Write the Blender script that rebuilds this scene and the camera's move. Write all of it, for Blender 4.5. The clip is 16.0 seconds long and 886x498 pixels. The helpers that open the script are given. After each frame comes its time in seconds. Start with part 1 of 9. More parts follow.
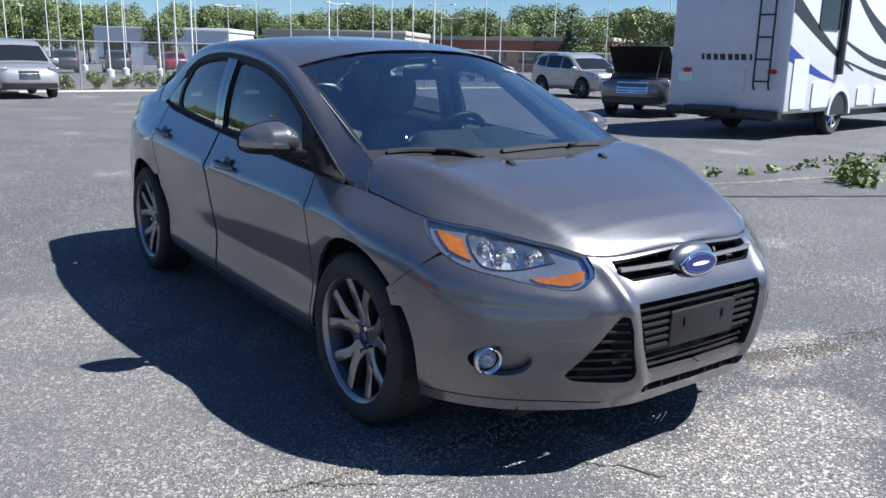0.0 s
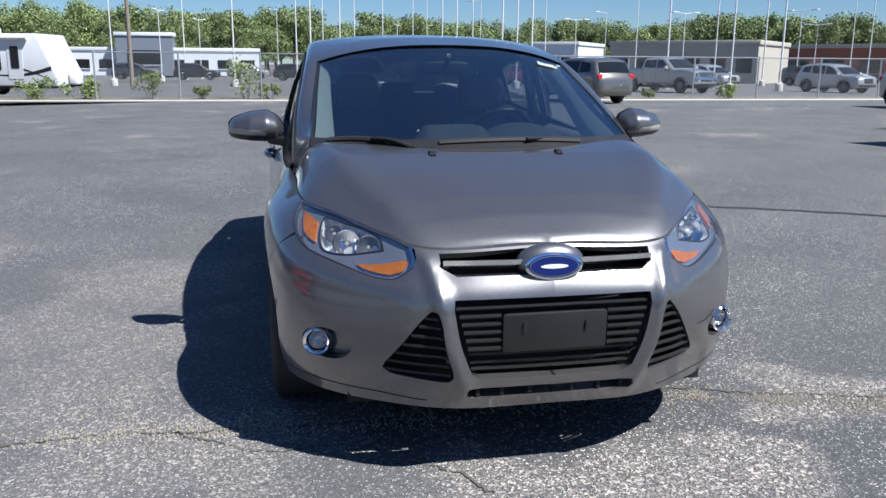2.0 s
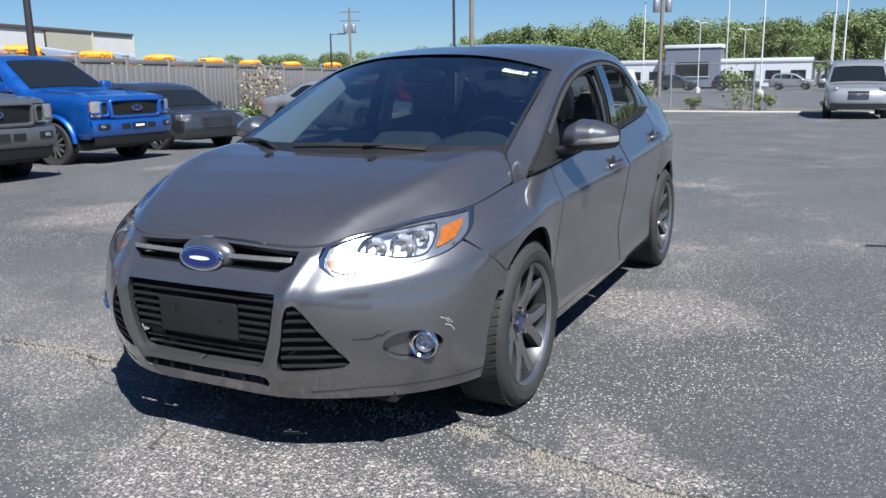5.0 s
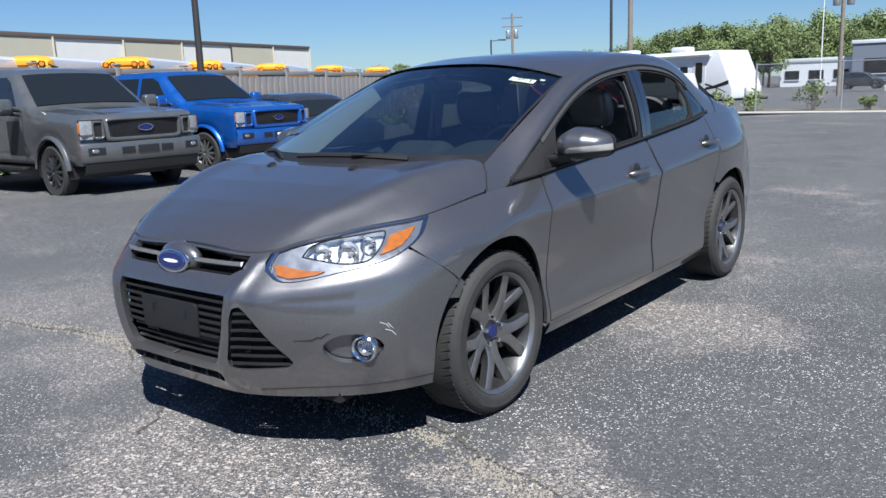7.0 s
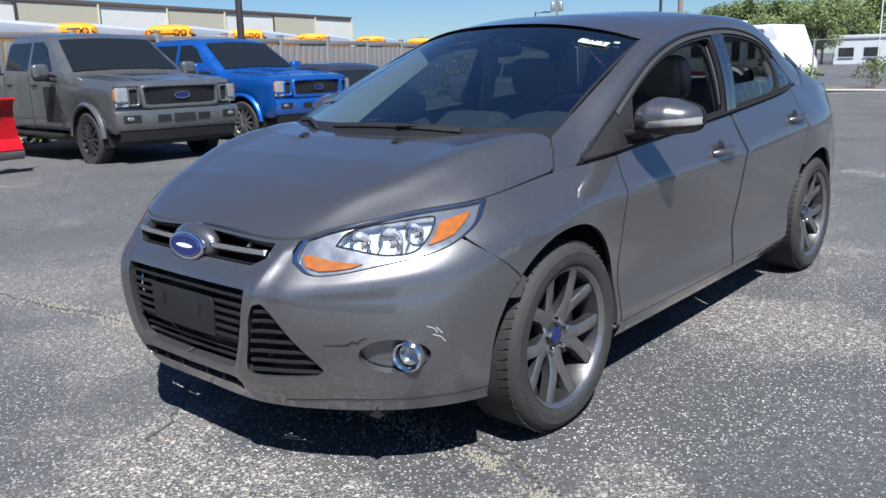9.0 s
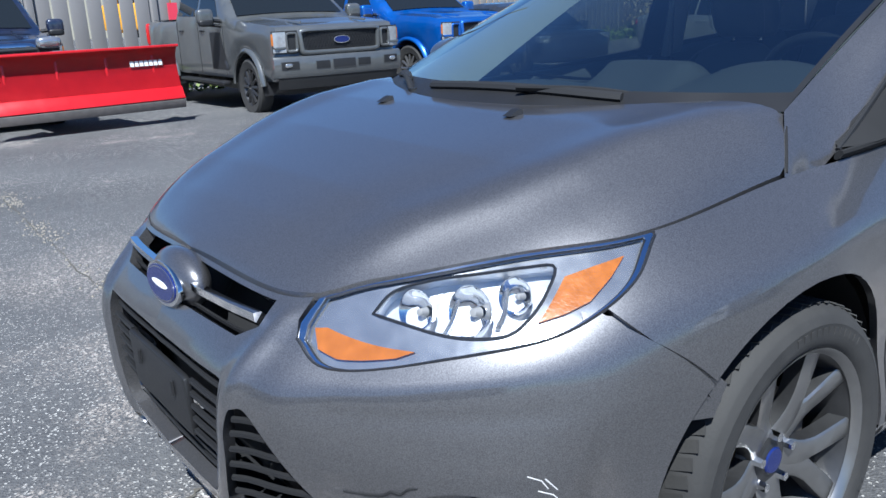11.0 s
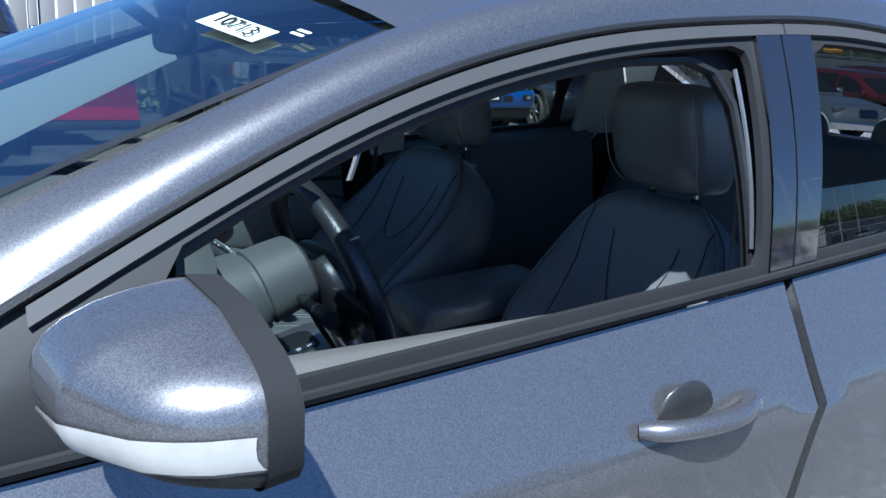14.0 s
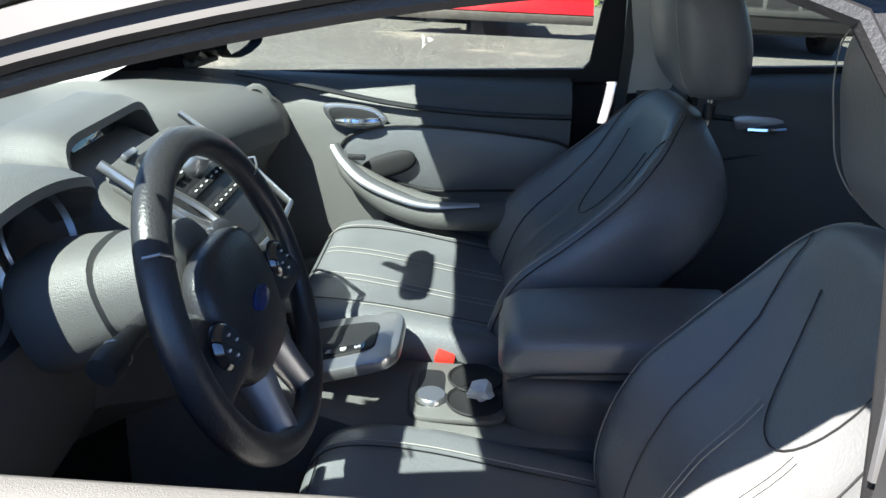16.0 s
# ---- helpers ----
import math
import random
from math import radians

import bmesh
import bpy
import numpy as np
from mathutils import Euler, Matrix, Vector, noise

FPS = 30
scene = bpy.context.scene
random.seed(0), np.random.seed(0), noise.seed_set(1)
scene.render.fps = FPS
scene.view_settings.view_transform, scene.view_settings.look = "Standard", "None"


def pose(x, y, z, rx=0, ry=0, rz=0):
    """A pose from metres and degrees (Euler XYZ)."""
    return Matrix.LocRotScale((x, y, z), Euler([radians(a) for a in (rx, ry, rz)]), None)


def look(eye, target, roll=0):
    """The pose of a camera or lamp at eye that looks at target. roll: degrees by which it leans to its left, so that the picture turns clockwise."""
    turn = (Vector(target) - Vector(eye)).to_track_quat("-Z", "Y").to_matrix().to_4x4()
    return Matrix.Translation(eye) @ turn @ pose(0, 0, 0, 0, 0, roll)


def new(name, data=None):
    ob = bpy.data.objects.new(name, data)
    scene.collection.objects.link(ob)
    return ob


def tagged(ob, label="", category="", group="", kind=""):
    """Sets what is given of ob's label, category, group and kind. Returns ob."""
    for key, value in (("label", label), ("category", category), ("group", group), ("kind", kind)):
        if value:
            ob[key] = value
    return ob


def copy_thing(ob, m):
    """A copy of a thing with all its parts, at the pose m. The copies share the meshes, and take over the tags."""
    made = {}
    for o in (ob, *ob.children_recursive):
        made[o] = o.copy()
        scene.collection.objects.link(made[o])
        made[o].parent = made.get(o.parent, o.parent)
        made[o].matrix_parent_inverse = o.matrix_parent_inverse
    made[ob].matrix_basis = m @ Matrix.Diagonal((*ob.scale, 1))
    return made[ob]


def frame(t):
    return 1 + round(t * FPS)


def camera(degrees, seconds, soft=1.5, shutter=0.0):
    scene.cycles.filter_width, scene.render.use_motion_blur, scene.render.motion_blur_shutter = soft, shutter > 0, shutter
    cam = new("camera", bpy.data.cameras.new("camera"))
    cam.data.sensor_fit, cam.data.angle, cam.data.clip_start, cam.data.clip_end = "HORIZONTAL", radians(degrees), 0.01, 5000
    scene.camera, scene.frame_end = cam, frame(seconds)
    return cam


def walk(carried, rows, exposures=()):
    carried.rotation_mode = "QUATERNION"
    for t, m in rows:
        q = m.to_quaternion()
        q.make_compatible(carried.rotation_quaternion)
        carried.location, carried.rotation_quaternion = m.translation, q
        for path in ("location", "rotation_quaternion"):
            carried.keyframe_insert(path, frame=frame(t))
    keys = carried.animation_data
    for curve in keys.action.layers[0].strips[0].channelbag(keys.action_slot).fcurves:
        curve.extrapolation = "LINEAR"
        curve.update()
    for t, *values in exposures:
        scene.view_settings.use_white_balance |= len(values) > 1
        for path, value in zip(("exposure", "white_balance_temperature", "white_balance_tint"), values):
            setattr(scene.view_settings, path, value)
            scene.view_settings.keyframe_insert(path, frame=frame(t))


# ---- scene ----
cam = camera(56.8, 16.0)
PATH = [
    (0, (3.883, -2.286, 1.365), (2.302, -1.151, 0.905), 1.1),
    (0.5, (4.034, -2.017, 1.336), (2.362, -1.023, 0.874), 1.0),
    (1, (4.206, -1.66, 1.335), (2.436, -0.849, 0.878), 0.7),
    (1.5, (4.448, -1.256, 1.342), (2.593, -0.651, 0.902), 0.5),
    (2, (4.53, -0.818, 1.301), (2.618, -0.434, 0.859), 0.4),
    (2.5, (4.605, -0.337, 1.29), (2.66, -0.175, 0.852), 0.5),
    (3, (4.677, 0.154, 1.331), (2.727, 0.094, 0.889), 0.5),
    (3.5, (4.584, 0.638, 1.319), (2.654, 0.349, 0.882), 0.3),
    (4, (4.566, 1.144, 1.312), (2.679, 0.639, 0.883), -0.2),
    (4.5, (4.456, 1.552, 1.275), (2.63, 0.854, 0.854), -0.5),
    (4.7, (4.37, 1.708, 1.279), (2.572, 0.938, 0.862), -0.6),
    (6.8, (3.886, 2.58, 1.281), (2.333, 1.383, 0.886), -2.0),
    (7, (3.897, 2.591, 1.285), (2.353, 1.382, 0.894), -2.1),
    (7.5, (3.912, 2.598, 1.279), (2.369, 1.384, 0.901), -2.3),
    (8, (3.888, 2.593, 1.279), (2.344, 1.381, 0.895), -2.2),
    (8.5, (3.788, 2.52, 1.255), (2.259, 1.297, 0.847), -1.9),
    (9, (3.572, 2.253, 1.242), (2.097, 0.98, 0.792), -1.4),
    (9.2, (3.488, 2.139, 1.239), (2.046, 0.834, 0.772), -1.2),
    (11.3, (2.486, 1.566, 1.192), (1.371, 0.003, 0.633), -2.5),
    (11.5, (2.365, 1.601, 1.193), (1.246, 0.037, 0.647), -2.1),
    (12, (2.071, 1.681, 1.209), (0.924, 0.123, 0.702), -1.3),
    (12.5, (1.739, 1.643, 1.2), (0.564, 0.091, 0.741), -0.3),
    (13, (1.441, 1.597, 1.209), (0.274, 0.031, 0.779), 0.7),
    (13.5, (1.122, 1.596, 1.259), (0.009, -0.008, 0.824), 1.6),
    (14, (0.887, 1.529, 1.286), (-0.128, -0.125, 0.805), 2.9),
    (14.5, (0.659, 1.357, 1.293), (-0.22, -0.356, 0.751), 3.3),
    (15, (0.432, 1.24, 1.303), (-0.196, -0.549, 0.666), 3.2),
    (15.5, (0.208, 1.208, 1.335), (-0.07, -0.64, 0.623), 2.7),
    (16, (0.106, 1.155, 1.314), (0.174, -0.692, 0.549), 2.8),
]
walk(cam, [(t, look(eye, target, roll)) for t, eye, target, roll in PATH], [(0.0, 1.10, 6050, 8), (2.0, 0.90, 6100, 8), (4.0, 0.80, 6100, 8), (9.0, 0.84, 6100, 8), (11.5, 1.05, 5600, 5), (12.0, 1.1, 5550, 5), (13.0, 1.22, 5700, 4), (13.5, 1.28, 5150, 3), (14.0, 1.48, 5350, 4), (14.5, 1.95, 5750, 5), (15.0, 2.55, 6350, 7), (15.5, 2.85, 6600, 8), (16.0, 3.15, 6850, 9)])

# ---- world, sun ----
world = bpy.data.worlds.new("sky")
scene.world = world
world.use_nodes = True
SUN_DIR = Vector((0.48, 0.55, 1.0)).normalized()
wn = world.node_tree.nodes
sky = wn.new("ShaderNodeTexSky")
sky.sky_type, sky.sun_disc = "NISHITA", False
sky.sun_elevation = math.asin(SUN_DIR.z)
sky.sun_rotation = math.atan2(SUN_DIR.x, SUN_DIR.y)
sky.air_density, sky.dust_density, sky.ozone_density = 1.0, 0.0, 1.5
wn["Background"].inputs["Strength"].default_value = 0.041
tint = wn.new("ShaderNodeMix")
tint.data_type, tint.blend_type = "RGBA", "MULTIPLY"
tint.inputs["Factor"].default_value, tint.inputs["B"].default_value = 1.0, (0.70, 0.93, 1.30, 1)
world.node_tree.links.new(sky.outputs[0], tint.inputs["A"])
world.node_tree.links.new(tint.outputs["Result"], wn["Background"].inputs[0])
sun = new("sun", bpy.data.lights.new("sun", "SUN"))
sun.data.energy, sun.data.angle, sun.data.color = 5.0, radians(0.53), (1.0, 0.965, 0.92)
sun.matrix_world = look(SUN_DIR * 50, (0, 0, 0))


# ---- materials ----
def material(name, base=(0.5, 0.5, 0.5), rough=0.5, metal=0.0, vary=0.0, scale=8.0, bump=0.0, bump_scale=60.0, **more):
    m = bpy.data.materials.new(name)
    m.use_nodes = True
    n, l = m.node_tree.nodes, m.node_tree.links
    b = n["Principled BSDF"]
    b.inputs["Base Color"].default_value = (*base, 1)
    b.inputs["Roughness"].default_value = rough
    b.inputs["Metallic"].default_value = metal
    for key, value in more.items():
        b.inputs[key.replace("_", " ").title().replace("Ior", "IOR")].default_value = value
    co = n.new("ShaderNodeTexCoord")
    if vary:
        t = n.new("ShaderNodeTexNoise")
        t.inputs["Scale"].default_value, t.inputs["Detail"].default_value = scale, 6
        l.new(co.outputs["Object"], t.inputs["Vector"])
        mix = n.new("ShaderNodeMix")
        mix.data_type = "RGBA"
        mix.inputs["A"].default_value = (*[c * (1 - vary) for c in base], 1)
        mix.inputs["B"].default_value = (*[min(1, c * (1 + vary)) for c in base], 1)
        l.new(t.outputs["Fac"], mix.inputs["Factor"])
        l.new(mix.outputs["Result"], b.inputs["Base Color"])
        r = n.new("ShaderNodeMapRange")
        r.inputs["To Min"].default_value, r.inputs["To Max"].default_value = max(0, rough - 0.08), min(1, rough + 0.08)
        l.new(t.outputs["Fac"], r.inputs["Value"])
        l.new(r.outputs["Result"], b.inputs["Roughness"])
    if bump:
        t = n.new("ShaderNodeTexNoise")
        t.inputs["Scale"].default_value, t.inputs["Detail"].default_value = bump_scale, 4
        l.new(co.outputs["Object"], t.inputs["Vector"])
        u = n.new("ShaderNodeBump")
        u.inputs["Strength"].default_value, u.inputs["Distance"].default_value = bump, 0.002
        l.new(t.outputs["Fac"], u.inputs["Height"])
        l.new(u.outputs["Normal"], b.inputs["Normal"])
    return m


def car_paint(name, base, metal=0.6, rough=0.32, flake=0.25, dust=0.0):
    """Metallic paint: flakes of varied tone under a clear coat, with thin road dust."""
    m = bpy.data.materials.new(name)
    m.use_nodes = True
    n, l = m.node_tree.nodes, m.node_tree.links
    b = n["Principled BSDF"]
    co = n.new("ShaderNodeTexCoord")
    v = n.new("ShaderNodeTexVoronoi")
    v.inputs["Scale"].default_value = 900
    l.new(co.outputs["Object"], v.inputs["Vector"])
    hsv = n.new("ShaderNodeSeparateColor")
    l.new(v.outputs["Color"], hsv.inputs["Color"])
    mix = n.new("ShaderNodeMix")
    mix.data_type = "RGBA"
    mix.inputs["A"].default_value = (*[c * (1 - flake) for c in base], 1)
    mix.inputs["B"].default_value = (*[min(1, c * (1 + flake)) for c in base], 1)
    l.new(hsv.outputs["Red"], mix.inputs["Factor"])
    d = n.new("ShaderNodeTexNoise")
    d.inputs["Scale"].default_value, d.inputs["Detail"].default_value = 5, 8
    l.new(co.outputs["Object"], d.inputs["Vector"])
    ramp = n.new("ShaderNodeMapRange")
    ramp.inputs["From Min"].default_value, ramp.inputs["From Max"].default_value = 0.45, 0.8
    ramp.inputs["To Max"].default_value = dust
    l.new(d.outputs["Fac"], ramp.inputs["Value"])
    mix2 = n.new("ShaderNodeMix")
    mix2.data_type = "RGBA"
    mix2.inputs["B"].default_value = (0.33, 0.3, 0.26, 1)
    l.new(ramp.outputs["Result"], mix2.inputs["Factor"])
    l.new(mix.outputs["Result"], mix2.inputs["A"])
    l.new(mix2.outputs["Result"], b.inputs["Base Color"])
    b.inputs["Metallic"].default_value, b.inputs["Roughness"].default_value = metal, rough
    b.inputs["Coat Weight"].default_value, b.inputs["Coat Roughness"].default_value, b.inputs["Coat IOR"].default_value = 1.0, 0.065, 1.75
    return m


def glass(name, tint=(0.9, 0.95, 0.93), clear=0.9, rough=0.0, face=0.06, power=3.6):
    """A thin pane: tinted see-through with a mirror gloss that grows towards grazing."""
    m = bpy.data.materials.new(name)
    m.use_nodes = True
    n, l = m.node_tree.nodes, m.node_tree.links
    out = n["Material Output"]
    n.remove(n["Principled BSDF"])
    tr = n.new("ShaderNodeBsdfTransparent")
    tr.inputs["Color"].default_value = (*[c * clear for c in tint], 1)
    gl = n.new("ShaderNodeBsdfGlossy")
    gl.inputs["Roughness"].default_value = rough
    lw = n.new("ShaderNodeLayerWeight")
    lw.inputs["Blend"].default_value = 0.5
    pw = n.new("ShaderNodeMath")
    pw.operation, pw.inputs[1].default_value = "POWER", power
    l.new(lw.outputs["Facing"], pw.inputs[0])
    fr = n.new("ShaderNodeMapRange")
    fr.inputs["To Min"].default_value, fr.inputs["To Max"].default_value = face, 0.95
    l.new(pw.outputs[0], fr.inputs["Value"])
    mx = n.new("ShaderNodeMixShader")
    l.new(fr.outputs[0], mx.inputs[0])
    l.new(tr.outputs[0], mx.inputs[1])
    l.new(gl.outputs[0], mx.inputs[2])
    l.new(mx.outputs[0], out.inputs["Surface"])
    return m


PAINT = car_paint("magnetic_grey_paint", (0.136, 0.133, 0.138), metal=0.72, rough=0.37, flake=0.28, dust=0.02)
BLACK = material("black_plastic", (0.012, 0.012, 0.013), 0.5, vary=0.25, bump=0.25, bump_scale=400)
# near-black: stands in for shade in hidden depths, also colours plain black parts
DARK = material("deep_shade_and_black", (0.006, 0.006, 0.007), 0.8)
SATIN_BLACK = material("satin_black_frame", (0.020, 0.020, 0.021), 0.6, vary=0.1, specular_ior_level=0.25)
GLOSS_BLACK = material("gloss_black", (0.012, 0.012, 0.014), 0.05, coat_weight=1.0, specular_ior_level=0.9)
TRIM = material("grey_plastic_trim", (0.019, 0.019, 0.020), 0.8, vary=0.15, bump=0.3, bump_scale=500, specular_ior_level=0.2)
RUBBER = material("tyre_rubber", (0.028, 0.027, 0.026), 0.78, vary=0.35, scale=20, bump=0.3, bump_scale=150)
CHROME = material("chrome", (0.82, 0.83, 0.85), 0.08, 1.0)
SATIN = material("satin_silver", (0.40, 0.40, 0.41), 0.34, 0.9)
ALLOY = material("machined_alloy", (0.32, 0.313, 0.305), 0.32, 0.9, vary=0.12, scale=30)
ALLOY_DARK = material("dark_alloy", (0.085, 0.084, 0.085), 0.4, 0.8, vary=0.2, scale=30)
STEEL = material("brake_steel", (0.25, 0.23, 0.21), 0.4, 0.9, vary=0.3, scale=40)
RUST = material("rusty_hub", (0.2, 0.09, 0.04), 0.85, vary=0.5, scale=60)
WS_GLASS = glass("windscreen_glass", (0.82, 0.97, 0.98), 0.61, face=0.26, power=3.0)
SIDE_GLASS = glass("tinted_side_glass", (0.86, 0.95, 0.84), 0.46, face=0.07)
PRIVACY = glass("dark_tinted_glass", (0.6, 0.7, 0.75), 0.16)
LENS = glass("lamp_lens", (0.97, 0.98, 1.0), 0.96)
AMBER = material("amber_reflector", (0.40, 0.120, 0.014), 0.22, coat_weight=0.8, vary=0.45, scale=45, bump=.25, bump_scale=160)
LAMP_WHITE = material("lamp_reflector_silver", (0.48, 0.485, 0.49), 0.18, 0.8, vary=0.12, scale=25)
LAMP_FACET = material("faceted_reflector", (0.76, 0.77, 0.78), 0.18, 0.55, vary=0.2, scale=30, bump=1.0, bump_scale=34)
RED_LENS = material("red_lamp_lens", (0.45, 0.015, 0.015), 0.15, coat_weight=0.8)
BLUE_OVAL = material("dark_blue_enamel", (0.009, 0.018, 0.105), 0.2, coat_weight=0.3)
SIGNAL = material("clear_signal_strip", (0.36, 0.35, 0.33), 0.16, 0.1, vary=0.15, scale=60)
WHITE = material("white_plastic", (0.78, 0.78, 0.76), 0.4, vary=0.05)


# ---- shape helpers ----
def link_mesh(name, verts, faces, mat, parent=None, label="", smooth=True, normals=None, mats=None, index=None):
    me = bpy.data.meshes.new(name)
    me.from_pydata([tuple(map(float, v)) for v in verts], [], [tuple(map(int, f)) for f in faces])
    for m in mats or [mat]:
        me.materials.append(m)
    if index is not None:
        me.polygons.foreach_set("material_index", np.asarray(index, dtype=np.int32))
    me.polygons.foreach_set("use_smooth", [smooth] * len(me.polygons))
    me.update()
    if normals is not None:
        me.normals_split_custom_set_from_vertices([tuple(map(float, q)) for q in normals])
    ob = new(name, me)
    if parent is not None:
        ob.parent = parent
    if label:
        ob["label"] = label
    return ob


def part(name, bm, mat, parent=None, label="", angle=40):
    """Links a bmesh as one mesh object under a thing or part; edges sharper than the angle stay sharp."""
    bmesh.ops.recalc_face_normals(bm, faces=bm.faces)
    for f in bm.faces:
        f.smooth = True
    for e in bm.edges:
        e.smooth = not (len(e.link_faces) == 2 and e.calc_face_angle(0) > radians(angle))
    me = bpy.data.meshes.new(name)
    bm.to_mesh(me)
    bm.free()
    for m in mat if isinstance(mat, (list, tuple)) else [mat]:
        me.materials.append(m)
    ob = new(name, me)
    if parent is not None:
        ob.parent = parent
    if label:
        ob["label"] = label
    return ob


def thing(name, label, category, at=None, group="", kind=""):
    ob = new(name)
    ob.empty_display_size = 0.1
    tagged(ob, label, category, group, kind)
    if at is not None:
        ob.matrix_world = at
    return ob


def spline(points, u):
    """Catmull-Rom through the points at parameters 0, 1, 2 ...; u may be an array."""
    P = np.asarray(points, float)
    u = np.clip(np.asarray(u, float), 0, len(P) - 1)
    i = np.minimum(u.astype(int), len(P) - 2)
    f = (u - i)[..., None]
    Q = np.concatenate([[2 * P[0] - P[1]], P, [2 * P[-1] - P[-2]]])
    a, b, c, d = Q[i], Q[i + 1], Q[i + 2], Q[i + 3]
    return 0.5 * (2 * b + (c - a) * f + (2 * a - 5 * b + 4 * c - d) * f ** 2 + (3 * b - a - 3 * c + d) * f ** 3)


def curve_of(points, n=40):
    return spline(points, np.linspace(0, len(points) - 1, n))


def bm_box(bm, size, at=(0, 0, 0), bevel=0.0, turn=None, seg=2):
    r = bmesh.ops.create_cube(bm, size=1)
    vs = r["verts"]
    bmesh.ops.scale(bm, vec=size, verts=vs)
    if bevel:
        es = list({e for v in vs for e in v.link_edges})
        out = bmesh.ops.bevel(bm, geom=es, offset=bevel, segments=seg, affect="EDGES", profile=0.5)
        vs = list({v for f in out["faces"] for v in f.verts} | {v for v in vs if v.is_valid})
    m = Matrix.Translation(at) @ (turn or Matrix.Identity(4))
    bmesh.ops.transform(bm, matrix=m, verts=vs)
    return vs


def box(name, size, at, mat, parent=None, bevel=0.0, turn=None, label=""):
    bm = bmesh.new()
    bm_box(bm, size, at, bevel, turn)
    return part(name, bm, mat, parent, label)


def bm_cyl(bm, r1, r2, depth, m, seg=24, cap=True):
    bmesh.ops.create_cone(bm, cap_ends=cap, segments=seg, radius1=r1, radius2=r2, depth=depth, matrix=m)


def rod(name, a, b, r, mat, parent=None, seg=10, r2=None, label=""):
    a, b = Vector(a), Vector(b)
    bm = bmesh.new()
    m = Matrix.Translation((a + b) / 2) @ (b - a).to_track_quat("Z", "Y").to_matrix().to_4x4()
    bm_cyl(bm, r, r if r2 is None else r2, (b - a).length, m, seg)
    return part(name, bm, mat, parent, label)


def bm_tube(bm, pts, r, seg=8, flat=1.0, close=False):
    """A tube along the points; r a number or one for each point."""
    pts = [Vector(p) for p in pts]
    n = len(pts)
    rs = [r] * n if isinstance(r, (int, float)) else list(r)
    rings, side = [], None
    for i, p in enumerate(pts):
        if close:
            t = (pts[(i + 1) % n] - pts[i - 1]).normalized()
        else:
            t = (pts[min(i + 1, n - 1)] - pts[max(i - 1, 0)]).normalized()
        if side is None:
            side = t.orthogonal().normalized()
        side = (side - t * side.dot(t)).normalized()
        up = t.cross(side)
        rings.append([bm.verts.new(p + (side * math.cos(a) + up * math.sin(a) * flat) * rs[i]) for a in [2 * math.pi * k / seg for k in range(seg)]])
    for i in range(n if close else n - 1):
        a, b = rings[i], rings[(i + 1) % n]
        for k in range(seg):
            bm.faces.new((a[k], a[(k + 1) % seg], b[(k + 1) % seg], b[k]))
    if not close:
        bm.faces.new(rings[0][::-1]), bm.faces.new(rings[-1])


def tube(name, pts, r, mat, parent=None, seg=8, flat=1.0, close=False, label=""):
    bm = bmesh.new()
    bm_tube(bm, pts, r, seg, flat, close)
    return part(name, bm, mat, parent, label)


def lathe(name, profile, mat, parent=None, seg=40, m=None, label="", angle=40):
    """Turns (radius, height) pairs round z."""
    bm = bmesh.new()
    rings = []
    for r, z in profile:
        rings.append([bm.verts.new((r * math.cos(2 * math.pi * k / seg), r * math.sin(2 * math.pi * k / seg), z)) for k in range(seg)] if r > 1e-6 else [bm.verts.new((0, 0, z))])
    for a, b in zip(rings, rings[1:]):
        for k in range(seg):
            j = (k + 1) % seg
            q = [a[k % len(a)], a[j % len(a)], b[j % len(b)], b[k % len(b)]]
            q = [v for i, v in enumerate(q) if v not in q[:i]]
            if len(q) > 2:
                bm.faces.new(q)
    if m is not None:
        bmesh.ops.transform(bm, matrix=m, verts=bm.verts)
    return part(name, bm, mat, parent, label, angle)


def loft(name, curves, mat, parent=None, thick=0.0, label="", both=False, close_ends=False):
    """A sheet through rows of points (rows of equal length), given a thickness inwards when asked."""
    C = np.asarray(curves, float)
    bm = bmesh.new()
    grids = [C] + ([C * [1, -1, 1]] if both else [])
    for G in grids:
        V = [[bm.verts.new(p) for p in row] for row in G]
        for i in range(len(V) - 1):
            for k in range(len(V[0]) - 1):
                q = [V[i][k], V[i + 1][k], V[i + 1][k + 1], V[i][k + 1]]
                bm.faces.new(q)
    bmesh.ops.remove_doubles(bm, verts=bm.verts, dist=1e-5)
    bmesh.ops.recalc_face_normals(bm, faces=bm.faces)
    if thick:
        bmesh.ops.solidify(bm, geom=bm.faces[:], thickness=thick)
    return part(name, bm, mat, parent, label)


def slab(name, outline, depth, mat, parent=None, m=None, bevel=0.0, label="", angle=35):
    """A plate: a flat outline in x and y, pushed up by depth in z, placed by m."""
    bm = bmesh.new()
    f = bm.faces.new([bm.verts.new((p[0], p[1], 0)) for p in outline])
    r = bmesh.ops.extrude_face_region(bm, geom=[f])
    bmesh.ops.translate(bm, vec=(0, 0, depth), verts=[v for v in r["geom"] if isinstance(v, bmesh.types.BMVert)])
    bmesh.ops.recalc_face_normals(bm, faces=bm.faces)
    if bevel:
        es = [e for e in bm.edges if len(e.link_faces) == 2 and e.calc_face_angle(0) > radians(60)]
        bmesh.ops.bevel(bm, geom=es, offset=bevel, segments=2, affect="EDGES", profile=0.5)
    if m is not None:
        bmesh.ops.transform(bm, matrix=m, verts=bm.verts)
    return part(name, bm, mat, parent, label, angle)


